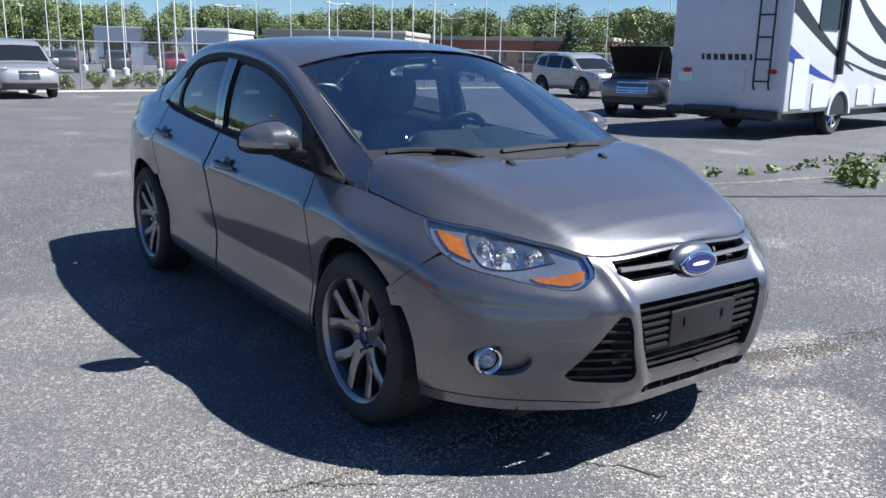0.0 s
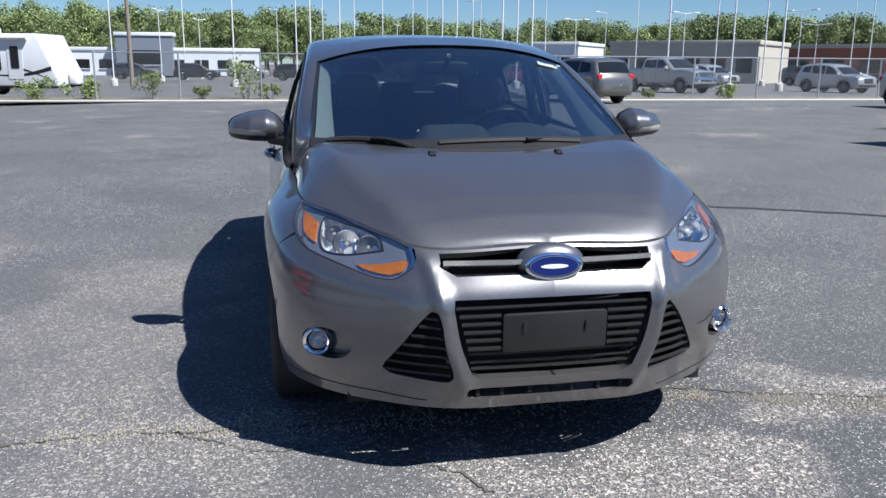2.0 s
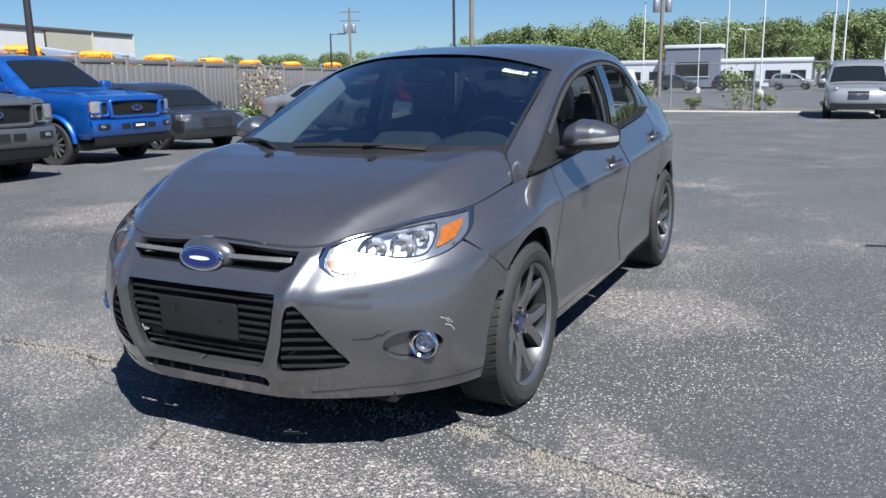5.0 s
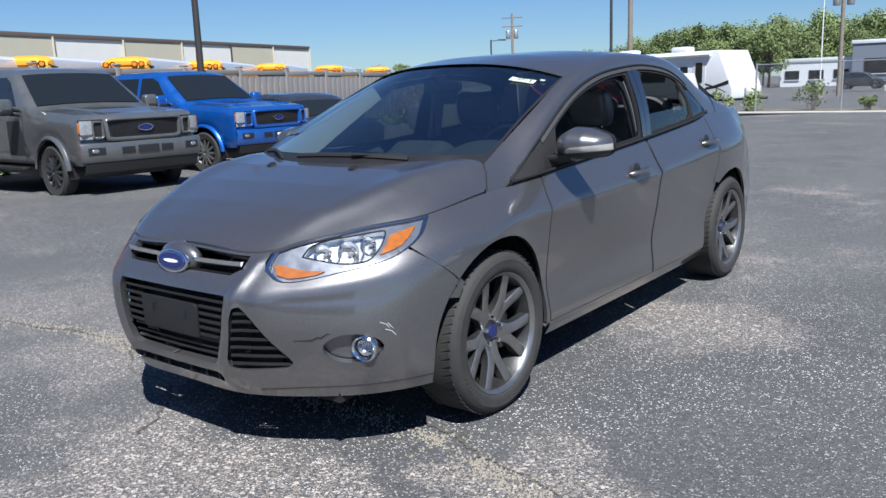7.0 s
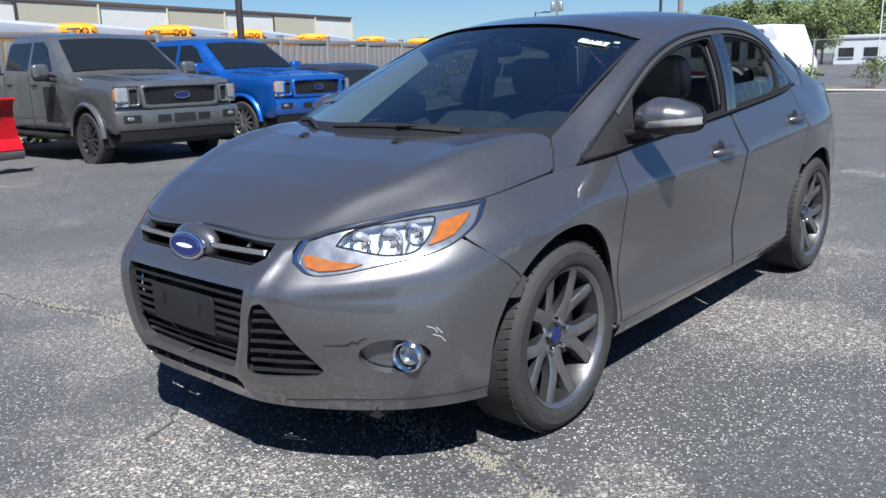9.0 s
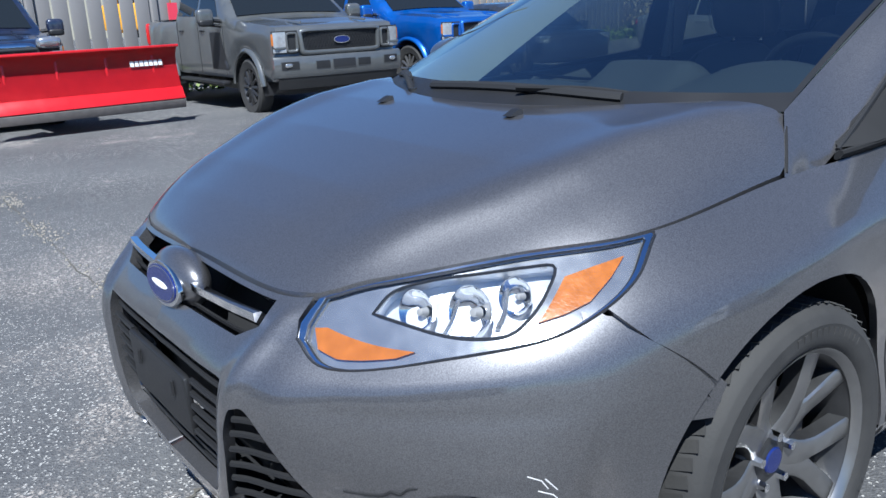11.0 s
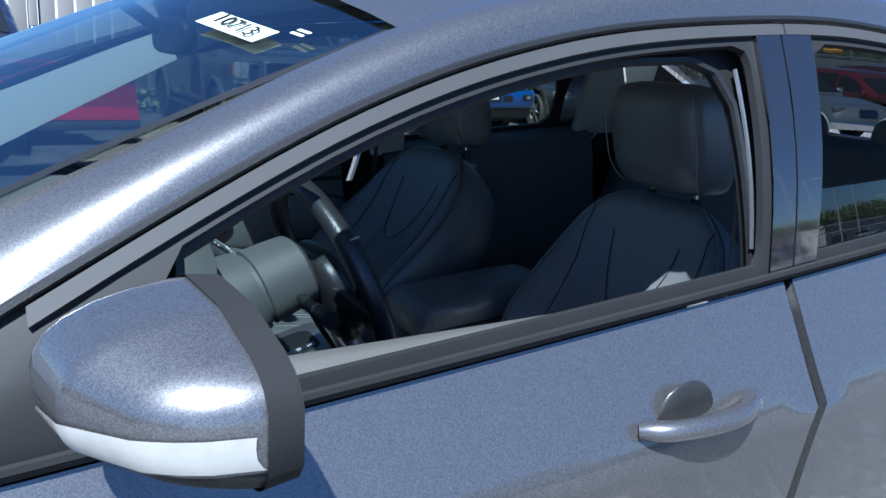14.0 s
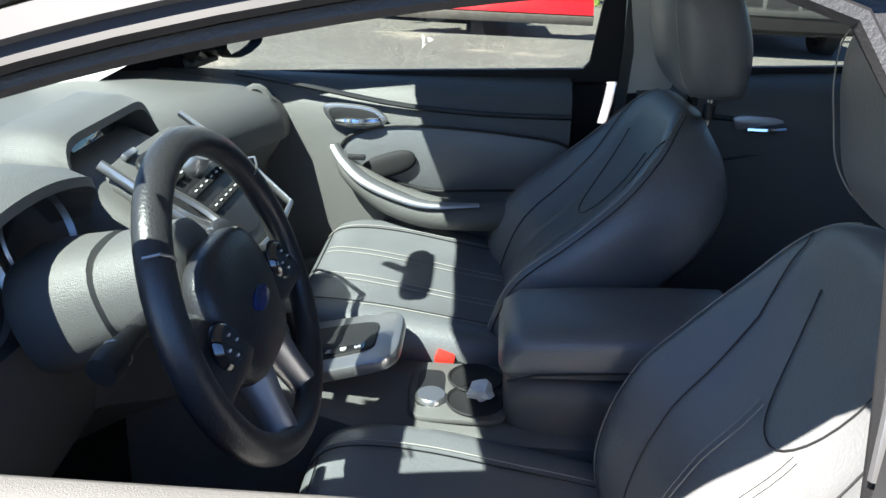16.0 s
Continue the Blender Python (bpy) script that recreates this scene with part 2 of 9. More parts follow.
def inside(poly, pts):
    """Even-odd test of many points against one polygon."""
    poly, pts = np.asarray(poly), np.asarray(pts)
    x, y = pts[:, 0], pts[:, 1]
    odd = np.zeros(len(pts), bool)
    for (x1, y1), (x2, y2) in zip(poly, np.roll(poly, -1, axis=0)):
        if y1 != y2:
            odd ^= ((y1 > y) != (y2 > y)) & (x < (x2 - x1) * (y - y1) / (y2 - y1) + x1)
    return odd


def fill(outline, holes, step, row=None):
    """Triangles that fill a flat outline with holes: points and index triples."""
    from mathutils.geometry import delaunay_2d_cdt
    loops = [np.asarray(outline, float)] + [np.asarray(h, float) for h in holes]
    lo, hi = loops[0].min(0), loops[0].max(0)
    y0 = lo[1] if row is None else row - step * math.ceil((row - lo[1]) / step)
    gx, gy = np.meshgrid(np.arange(lo[0], hi[0], step), np.arange(y0, hi[1], step))
    grid = np.column_stack([gx.ravel(), gy.ravel()])
    keep = inside(loops[0], grid)
    for h in loops[1:]:
        keep &= ~inside(h, grid)
    edge_pts = np.concatenate([np.concatenate([a + (np.roll(a, -1, 0) - a) * f for f in (0, 0.5)]) for a in loops])
    for p in edge_pts:
        keep &= ((grid - p) ** 2).sum(1) > (0.45 * step) ** 2
    pts, edges, k = [], [], 0
    for a in loops:
        pts += [Vector(p) for p in a]
        edges += [(k + i, k + (i + 1) % len(a)) for i in range(len(a))]
        k += len(a)
    pts += [Vector(p) for p in grid[keep]]
    v, _, f, *_ = delaunay_2d_cdt(pts, edges, [], 0, 1e-6)
    v = np.array([tuple(p) for p in v])
    f = [t for t in f if len(t) == 3]
    c = np.array([v[list(t)].mean(0) for t in f])
    ok = inside(loops[0], c)
    for h in loops[1:]:
        ok &= ~inside(h, c)
    return v, [t for t, o in zip(f, ok) if o]

# ---- ground ----
def asphalt():
    m = bpy.data.materials.new("worn_asphalt")
    m.use_nodes = True
    n, l = m.node_tree.nodes, m.node_tree.links
    b = n["Principled BSDF"]
    co = n.new("ShaderNodeTexCoord")

    def noise_tex(scale, detail=6, rough=.6):
        t = n.new("ShaderNodeTexNoise")
        t.inputs["Scale"].default_value, t.inputs["Detail"].default_value, t.inputs["Roughness"].default_value = scale, detail, rough
        l.new(co.outputs["Object"], t.inputs["Vector"])
        return t.outputs["Fac"]

    def ramp(src, a, b2, lo=0.0, hi=1.0):
        r = n.new("ShaderNodeMapRange")
        r.interpolation_type = "SMOOTHSTEP"
        for k, x in zip(("From Min", "From Max", "To Min", "To Max"), (a, b2, lo, hi)):
            r.inputs[k].default_value = x
        l.new(src, r.inputs["Value"])
        return r.outputs["Result"]

    def mixed(fac, a, c):
        x = n.new("ShaderNodeMix")
        x.data_type = "RGBA"
        for key, val in (("A", a), ("B", c)):
            if isinstance(val, tuple):
                x.inputs[key].default_value = (*val, 1)
            else:
                l.new(val, x.inputs[key])
        l.new(fac, x.inputs["Factor"])
        return x.outputs["Result"]

    def times(a, c):
        x = n.new("ShaderNodeMath")
        x.operation = "MULTIPLY"
        l.new(a, x.inputs[0])
        l.new(c, x.inputs[1])
        return x.outputs[0]

    def cells(scale):
        v = n.new("ShaderNodeTexVoronoi")
        v.inputs["Scale"].default_value = scale
        l.new(co.outputs["Object"], v.inputs["Vector"])
        c = n.new("ShaderNodeSeparateColor")
        l.new(v.outputs["Color"], c.inputs["Color"])
        return v, c

    stone, sc = cells(165)
    coarse, cc = cells(90)

    def worn_patches(spots):
        """Ragged worn places on the lot: centre x, y and radius."""
        warp = n.new("ShaderNodeTexNoise")
        warp.inputs["Scale"].default_value, warp.inputs["Detail"].default_value = 1.6, 7
        l.new(co.outputs["Object"], warp.inputs["Vector"])
        off = n.new("ShaderNodeVectorMath")
        off.operation, off.inputs[1].default_value = "MULTIPLY_ADD", (1.5, 1.5, 0)
        l.new(warp.outputs["Color"], off.inputs[0])
        l.new(co.outputs["Object"], off.inputs[2])
        total = None
        for x, y, r in spots:
            d = n.new("ShaderNodeVectorMath")
            d.operation, d.inputs[1].default_value = "DISTANCE", (x + .75, y + .75, 0)
            l.new(off.outputs[0], d.inputs[0])
            m_ = ramp(d.outputs["Value"], r * 1.25, r * .25)
            if total is None:
                total = m_
            else:
                x_ = n.new("ShaderNodeMath")
                x_.operation = "MAXIMUM"
                l.new(total, x_.inputs[0])
                l.new(m_, x_.inputs[1])
                total = x_.outputs[0]
        return total

    base = mixed(ramp(noise_tex(.35, 8), .35, .68), (.062, .062, .065), (.100, .099, .100))
    base = mixed(ramp(noise_tex(38, 4, .7), .42, .68, 0, .5), base, (.150, .147, .143))
    base = mixed(ramp(noise_tex(26, 4, .7), .52, .66, 0, .6), base, (.038, .038, .041))
    patch = worn_patches([(1.48, -2.6, 0.9), (2.43, -0.14, 0.45), (2.45, 0.24, 0.35), (2.28, 0.56, 0.3), (1.86, 0.97, 0.22), (-0.29, 0.93, 0.7), (1.89, -0.91, 0.5), (-0.6, -1.54, 0.8), (0.6, -1.56, 0.5), (-1.58, -3.45, 1.1), (1.22, -1.63, 0.7), (1.76, 1.27, 0.4), (1.84, -1.4, 0.5), (2.42, -0.01, 0.4), (0.37, -1.85, 0.6), (1.59, -1.44, 0.35), (-1.7, -4.55, 1.2)])
    far_worn = ramp(noise_tex(.42, 9, .68), .545, .66)
    both_worn = n.new("ShaderNodeMath")
    both_worn.operation = "MAXIMUM"
    l.new(patch, both_worn.inputs[0])
    l.new(far_worn, both_worn.inputs[1])
    worn = times(ramp(both_worn.outputs[0], .15, 1, 0, .75), ramp(sc.outputs["Red"], .42, .72))
    col = mixed(worn, base, (.33, .285, .25))
    dark = ramp(sc.outputs["Blue"], .6, .8, 0, .5)
    col = mixed(dark, col, (.04, .041, .045))
    thick = times(ramp(noise_tex(.8, 5, .6), .36, .60, .35, 1.0), ramp(sc.outputs["Green"], .915, .95, 0, 1.0))
    col = mixed(thick, col, (.52, .50, .47))
    col = mixed(times(ramp(both_worn.outputs[0], 0, 1), ramp(cc.outputs["Green"], .88, .94, 0, .8)), col, (.52, .46, .41))
    fade = ramp(noise_tex(.16, 6, .6), .46, .64, 0, .5)
    col = mixed(fade, col, (.095, .095, .098))
    l.new(col, b.inputs["Base Color"])
    b.inputs["Roughness"].default_value = .8
    bump = n.new("ShaderNodeBump")
    bump.inputs["Strength"].default_value, bump.inputs["Distance"].default_value = .6, .006
    l.new(stone.outputs["Distance"], bump.inputs["Height"])
    l.new(bump.outputs["Normal"], b.inputs["Normal"])
    return m


ASPHALT = asphalt()


SLOPE = 0.0075


def ground_z(x, y=0.0):
    """The lot falls gently away towards the road, and a little towards the panel fence."""
    return -SLOPE * min(max(0.0, -x - 6), 74) - float(np.interp(y, [-21, -17, -13, -4], [0, .216, .216, 0]))


xs = [-600, -300, -80, -60, -40, -24, -15, -6, 20, 300]
ys = [-500, -21, -17, -13, -4, 500]
link_mesh("ground", [(x, y, ground_z(x, y)) for x in xs for y in ys], [(6 * i + j, 6 * i + j + 6, 6 * i + j + 7, 6 * i + j + 1) for i in range(len(xs) - 1) for j in range(5)], ASPHALT, smooth=False)
tagged(bpy.data.objects["ground"], "worn grey asphalt car lot with pale stones and cracks", "ground", kind="structure")


def far(x, y):
    """Where a spot that seems to lie on level ground really lies on the falling ground."""
    k = 1.0
    for _ in range(40):
        k = 1 - ground_z(4.3 + (x - 4.3) * k) / 1.3
    px, py = 4.3 + (x - 4.3) * k, 0.5 + (y - 0.5) * k
    return px, py, ground_z(px)


# cracks filled with tan grit, and a dark line
GRIT = material("tan_grit", (.24, .215, .175), .95, vary=.4, scale=60, bump=.8, bump_scale=200)
CRACK_DIRT = material("crack_dirt", (.085, .078, .066), .95, vary=.5, scale=40)
DARK_LINE = material("dark_line_grey", (.018, .018, .02), .6, vary=.3, scale=10)


def ribbon(name, pts, w, mat, seed, label, z=.004, n=160, rough=1.1):
    """A ragged flat strip along a line on the ground."""
    r = np.random.RandomState(seed)
    c = spline(pts, np.linspace(0, len(pts) - 1, n))
    V, F = [], []
    off = np.cumsum(r.normal(size=n)) * .006
    swell = np.clip(np.interp(np.arange(n), np.arange(0, n + 12, 12), r.uniform(.25, 1.6, len(np.arange(0, n + 12, 12)))), .25, 1.6) if rough > 1 else np.ones(n)
    off -= np.linspace(off[0], off[-1], n)
    for i, p in enumerate(c):
        d = c[min(i + 1, n - 1)] - c[max(i - 1, 0)]
        q = np.array([-d[1], d[0]]) / np.linalg.norm(d)
        for s in (1, -1):
            e = p + q * (off[i] + s * w * swell[i] * (1 + rough * r.normal() * .6) / 2)
            V.append((e[0], e[1], ground_z(e[0], e[1]) + z))
    F = [(2 * i, 2 * i + 1, 2 * i + 3, 2 * i + 2) for i in range(n - 1)]
    ob = link_mesh(name, V, F, mat, None, smooth=False)
    return tagged(ob, label, "crack", kind="structure")


CRACK = [(1.74, -5.2), (1.76, -2.6), (1.66, -1.7), (1.67, -1.24), (1.72, -.5), (1.66, .2), (1.69, .75), (1.80, 1.15), (1.90, 1.5), (1.92, 1.95), (2.0, 3.2), (2.1, 6.0)]
ribbon("crack", CRACK, .009, CRACK_DIRT, 1, "thin dark crack in the asphalt edged with tan grit", n=420)
ribbon("crack", [(1.66, -1.24), (1.86, -.86), (1.9, -.5), (2.3, -.2)], .007, CRACK_DIRT, 2, "thin dark side crack with grit", n=120)
ribbon("crack", [(-1.9, 5.2), (-1.86, 5.71), (-1.6, 6.9), (-1.2, 9.5), (-.8, 13)], .07, GRIT, 3, "weedy seam in the asphalt")
ribbon("tar_line", [(-2.53, 2.10), (-2.50, 2.7), (-2.40, 3.2), (-1.74, 4.45), (-1.15, 5.03), (-.43, 6.52), (.6, 9.0)], .07, DARK_LINE, 5, "dark line across the asphalt", rough=.25)
# loose grit along the crack
r_ = np.random.RandomState(6)
V, F = [], []
line = spline(CRACK, np.linspace(0, len(CRACK) - 1, 400))
heaps = np.repeat(r_.uniform(.15, 1, 50) ** 2, 8)
for k in range(3200):
    p = line[r_.choice(400, p=heaps / heaps.sum())] + r_.normal(size=2) * (.035 if k % 3 else .09)
    s_ = .0035 + .0055 * r_.rand()
    b_ = len(V)
    V += [(p[0] - s_, p[1], .001), (p[0], p[1] - s_ * .8, .001), (p[0] + s_, p[1], .001), (p[0], p[1] + s_ * .9, .001), (p[0], p[1], s_ * 1.1)]
    F += [(b_, b_ + 1, b_ + 4), (b_ + 1, b_ + 2, b_ + 4), (b_ + 2, b_ + 3, b_ + 4), (b_ + 3, b_, b_ + 4)]
tagged(link_mesh("grit", V, F, GRIT, None, smooth=False), "loose tan grit along a crack", "grit", kind="stuff")


# ---- the grey sedan: design lines of its lower body, front centre round the side to rear centre ----
# columns: centre, grille edge, lamp, corner, bumper seam, front axle, door front, B pillar, rear door end, rear axle, quarter, rear corner, rear centre
ROW_LIP = [(2.175, 0, .235), (2.165, .30, .235), (2.06, .53, .235), (1.91, .71, .235), (1.70, .82, .235), (1.324, .805, .20), (.93, .79, .19),
           (-.2, .785, .19), (-.95, .785, .20), (-1.324, .79, .22), (-1.75, .77, .24), (-2.08, .60, .28), (-2.20, 0, .28)]
ROW_LOW = [(2.225, 0, .33), (2.205, .31, .33), (2.085, .545, .33), (1.93, .735, .33), (1.70, .845, .32), (1.324, .862, .30), (.93, .832, .27),
           (-.2, .828, .27), (-.95, .826, .28), (-1.324, .840, .30), (-1.75, .805, .32), (-2.10, .63, .36), (-2.23, 0, .38)]
ROW_FOG = [(2.235, 0, .46), (2.22, .34, .46), (2.115, .545, .46), (1.925, .755, .46), (1.69, .852, .46), (1.324, .882, .46), (.93, .815, .44),
           (-.2, .818, .44), (-.95, .826, .46), (-1.324, .866, .46), (-1.75, .805, .48), (-2.12, .65, .50), (-2.26, 0, .52)]
ROW_MID = [(2.225, 0, .60), (2.212, .345, .60), (2.125, .53, .59), (1.905, .76, .60), (1.67, .856, .63), (1.324, .889, .64), (.93, .838, .62),
           (-.2, .844, .62), (-.95, .842, .64), (-1.324, .862, .66), (-1.75, .800, .66), (-2.12, .65, .66), (-2.26, 0, .66)]
ROW_CREASE = [(2.175, 0, .69), (2.145, .35, .69), (2.07, .53, .665), (1.87, .735, .70), (1.645, .835, .735), (1.324, .868, .765), (.93, .852, .760),
              (-.2, .862, .800), (-.95, .856, .848), (-1.324, .846, .868), (-1.75, .790, .875), (-2.10, .61, .88), (-2.22, 0, .88)]
ROW_TOP = [(2.135, 0, .752), (2.10, .36, .737), (2.00, .50, .775), (1.82, .635, .81), (1.625, .745, .83), (1.277, .760, .865), (.909, .790, .892),
           (-.2, .775, .965), (-.95, .745, 1.02), (-1.24, .715, 1.055), (-1.75, .70, 1.04), (-2.06, .58, 1.03), (-2.17, 0, 1.05)]
ROWS = np.array([ROW_LIP, ROW_LOW, ROW_FOG, ROW_MID, ROW_CREASE, ROW_TOP], float)
AXLE, HUB_Z, HUB_Y, TYRE_R = 1.332, 0.325, 0.760, 0.325


def skin(u, v):
    """The lower body's surface: u along the car in columns, v from lip to top in rows."""
    u, v = np.atleast_1d(np.asarray(u, float)), np.atleast_1d(np.asarray(v, float))
    R = np.array([spline(row, u) for row in ROWS])
    v = np.clip(v, 0, len(ROWS) - 1)
    i = np.minimum(v.astype(int), len(ROWS) - 2)
    Q = np.concatenate([[2 * R[0] - R[1]], R, [2 * R[-1] - R[-2]]])
    k = np.arange(len(u))
    a, b, c, d = Q[i, k], Q[i + 1, k], Q[i + 2, k], Q[i + 3, k]
    f = (v - i)[:, None]
    sharp = np.interp(u, [4.3, 5.4, 10.2, 11.0], [0, .85, .85, 0])[:, None]      # the shoulder edge along the doors
    d = np.where((i == 3)[:, None], d * (1 - sharp) + (2 * c - b) * sharp, d)
    a = np.where((i == 4)[:, None], a * (1 - sharp) + (2 * b - c) * sharp, a)
    crease = .008 * np.interp(u, [4.4, 5.6, 9.2, 10.6], [0, 1, 1, 0]) * np.exp(-np.abs(v - 4) / .30)
    rib = np.interp(v, [0, .5, 1.2, 3.2, 4.4, 4.9], [0, .6, 1, 1, .6, 0]) * np.exp(-((u - np.interp(v, [.8, 3.0, 4.4], [.895, 1.055, 1.15])) / .115) ** 2)
    hollow = np.interp(v, [2.2, 3.0, 3.6], [0, 1, 0]) * np.interp(u, [1.5, 2.0, 3.0, 3.5], [0, 1, 1, 0])
    side = np.column_stack([.020 * rib - .010 * hollow, crease, np.zeros(len(u))])
    return side + 0.5 * (2 * b + (c - a) * f + (2 * a - 5 * b + 4 * c - d) * f ** 2 + (3 * b - a - 3 * c + d) * f ** 3)


def skin_normal(u, v):
    u, v, e = np.asarray(u, float), np.asarray(v, float), 1e-3
    du = skin(np.minimum(u + e, 12), v) - skin(np.maximum(u - e, 0), v)
    dv = skin(u, np.minimum(v + e, 5)) - skin(u, np.maximum(v - e, 0))
    n = np.cross(du, dv)
    return n / np.maximum(np.linalg.norm(n, axis=1, keepdims=True), 1e-9)


GU, GV = [a.ravel() for a in np.meshgrid(np.linspace(0, 12, 361), np.linspace(0, 5, 76), indexing="ij")]
GP = skin(GU, GV)


def on_skin(points, weights=(1, 1, 1), lo=0.0, hi=12.0):
    """The (u, v) nearest to points in space; a zero weight leaves that axis open."""
    w, ok = np.array(weights, float), (GU >= lo) & (GU <= hi)
    out = []
    for p in points:
        p = np.array(p, float)
        i = np.argmin(np.where(ok, (((GP - p) * w) ** 2).sum(1), 9e9))
        q = np.array([GU[i], GV[i]])
        for _ in range(6):
            e = 1e-3
            s = skin([q[0], min(q[0] + e, 12), q[0]], [q[1], q[1], min(q[1] + e, 5)])
            J = np.column_stack([(s[1] - s[0]) * w, (s[2] - s[0]) * w]) / e
            if np.abs(J).sum() < 1e-6:
                break
            q = q + np.clip(np.linalg.lstsq(J, (p - s[0]) * w, rcond=None)[0], -0.15, 0.15)
            q = np.clip(q, (lo, 0), (hi, 5))
        out.append(q)
    return np.array(out)


def dense(points, gap=0.03, close=True):
    """More points along straight runs of a polyline."""
    P = [np.array(p, float) for p in points]
    out = []
    for a, b in zip(P, P[1:] + P[:1] if close else P[1:]):
        n = max(1, int(np.linalg.norm(b - a) / gap))
        out += [a + (b - a) * i / n for i in range(n)]
    return out if close else out + [P[-1]]


SU, SV = 0.40, 0.13          # about metres for one column, one row


def uv_path(points, n=None, **how):
    """A path on the skin through points in space, smooth where n is given."""
    q = on_skin(points, **how)
    return spline(q, np.linspace(0, len(q) - 1, n)) if n else q


def skin_panel(name, outline, mat, parent, holes=(), step=0.035, lift=0.0, edge=0.016, both=False, label="", sides=(1, -1)):
    """Cuts a panel out of the skin: outline and holes as (u, v) loops. The edges turn inwards. both: the two halves in one mesh, else one object a side."""
    scale = np.array([SU, SV])
    ring = np.array(dense(np.asarray(outline) * scale, step * 0.8))
    rings = [np.array(dense(np.asarray(h) * scale, step * 0.6)) for h in holes]
    P, F = fill(ring, rings, step, 4 * SV)
    uv = P / scale
    X, N = skin(uv[:, 0], uv[:, 1]), skin_normal(uv[:, 0], uv[:, 1])
    verts, norms, faces = list(X + N * lift), list(N), []
    for t in F:
        a, b, c = (X[i] for i in t)
        faces.append(t if np.dot(np.cross(b - a, c - a), N[t[0]]) > 0 else t[::-1])
    for loop in [ring] + rings:
        q = loop / scale
        a, n = skin(q[:, 0], q[:, 1]), skin_normal(q[:, 0], q[:, 1])
        if both and loop is ring:
            inner = np.abs(a[:, 1]) > 1e-4
        else:
            inner = np.ones(len(a), bool)
        k = len(verts)
        t = np.roll(a, -1, 0) - np.roll(a, 1, 0)
        out = np.cross(t, n)
        out /= np.maximum(np.linalg.norm(out, axis=1, keepdims=True), 1e-9)
        mid = X.mean(0)
        if (((a - mid) * out).sum() < 0) == (loop is ring):
            out = -out
        m = len(a)
        verts += list(a + n * lift) + list(a + n * (lift - edge))
        norms += list(out) * 2
        for i in range(m):
            j = (i + 1) % m
            if inner[i] or inner[j]:
                f = (k + i, k + j, k + m + j, k + m + i)
                e1, e2 = verts[f[1]] - verts[f[0]], verts[f[2]] - verts[f[0]]
                faces.append(f if np.dot(np.cross(e1, e2), out[i]) > 0 else f[::-1])
    verts, norms = np.array(verts), np.array(norms)
    flip = np.array([1, -1, 1])
    made = []
    if both:
        n = len(verts)
        allv, alln = np.concatenate([verts, verts * flip]), np.concatenate([norms, norms * flip])
        made.append(link_mesh(name, allv, faces + [tuple(i + n for i in f[::-1]) for f in faces], mat, parent, label, normals=alln))
    else:
        for s in sides:
            par = parent[s] if isinstance(parent, dict) else parent
            if s > 0:
                made.append(link_mesh(name, verts, faces, mat, par, label, normals=norms))
            else:
                made.append(link_mesh(name, verts * flip, [f[::-1] for f in faces], mat, par, label, normals=norms * flip))
    return made


car = thing("sedan_car", "dark metallic grey four-door sedan on worn asphalt, driver window open", "car")


def arch(x0, a0, a1, n=22, rx=0.398, rz=0.385):
    """Points of a wheel arch from angle a0 to a1 (degrees, 0 is ahead, 90 is up)."""
    a = np.radians(np.linspace(a0, a1, n))
    return [(x0 + rx * math.cos(t), 0.85, HUB_Z + rz * math.sin(t)) for t in a]


SIDE = dict(weights=(1, 0, 1), lo=3.3, hi=10.7)
XZ = lambda pts: on_skin([(x, 0.85, z) for x, z in pts], **SIDE)
LAMP = [(2.126, .429, .690), (2.098, .48, .640), (1.975, .62, .66), (1.86, .735, .70), (1.779, .776, .739), (1.70, .785, .785), (1.625, .753, .828)]
lamp_low = uv_path(LAMP, 40)
lamp_top = np.column_stack([np.linspace(lamp_low[-1][0], 1.35, 24), np.full(24, 5.0)])
lamp_loop = np.concatenate([lamp_low, lamp_top, [[1.32, 4.7], [1.31, 4.4]]])
seam = XZ([(1.775, .735), (1.72, .69), (1.62, .575)])
arch_f = on_skin(arch(AXLE, -14, 45), **SIDE)
u_lip = on_skin([(1.715, .82, .235)])[0][0]
bumper_edge = np.concatenate([[[0, 0]], np.column_stack([np.linspace(0.2, u_lip, 20), np.zeros(20)]), arch_f, seam[::-1][1:], lamp_low[::-1][len(lamp_low) // 3:],
                              [[1.29, 4.45], [1.29, 4.8], [1.29, 5.0]], np.column_stack([np.linspace(1.2, 0, 12), np.full(12, 5.0)])])


def front(y, z):
    return on_skin([(2.2, y, z)], weights=(0, 1, 1), lo=0, hi=3.2)[0]


def rounded(points, n=5, r=0.25):
    """Rounds the corners of a loop of (y, z)."""
    P, out = [np.array(p, float) for p in points], []
    for a, b, c in zip(P[-1:] + P[:-1], P, P[1:] + P[:1]):
        for t in np.linspace(0, 1, n):
            p, q = b + (a - b) * r, b + (c - b) * r
            out.append((1 - t) ** 2 * p + 2 * t * (1 - t) * b + t * t * q)
    return out


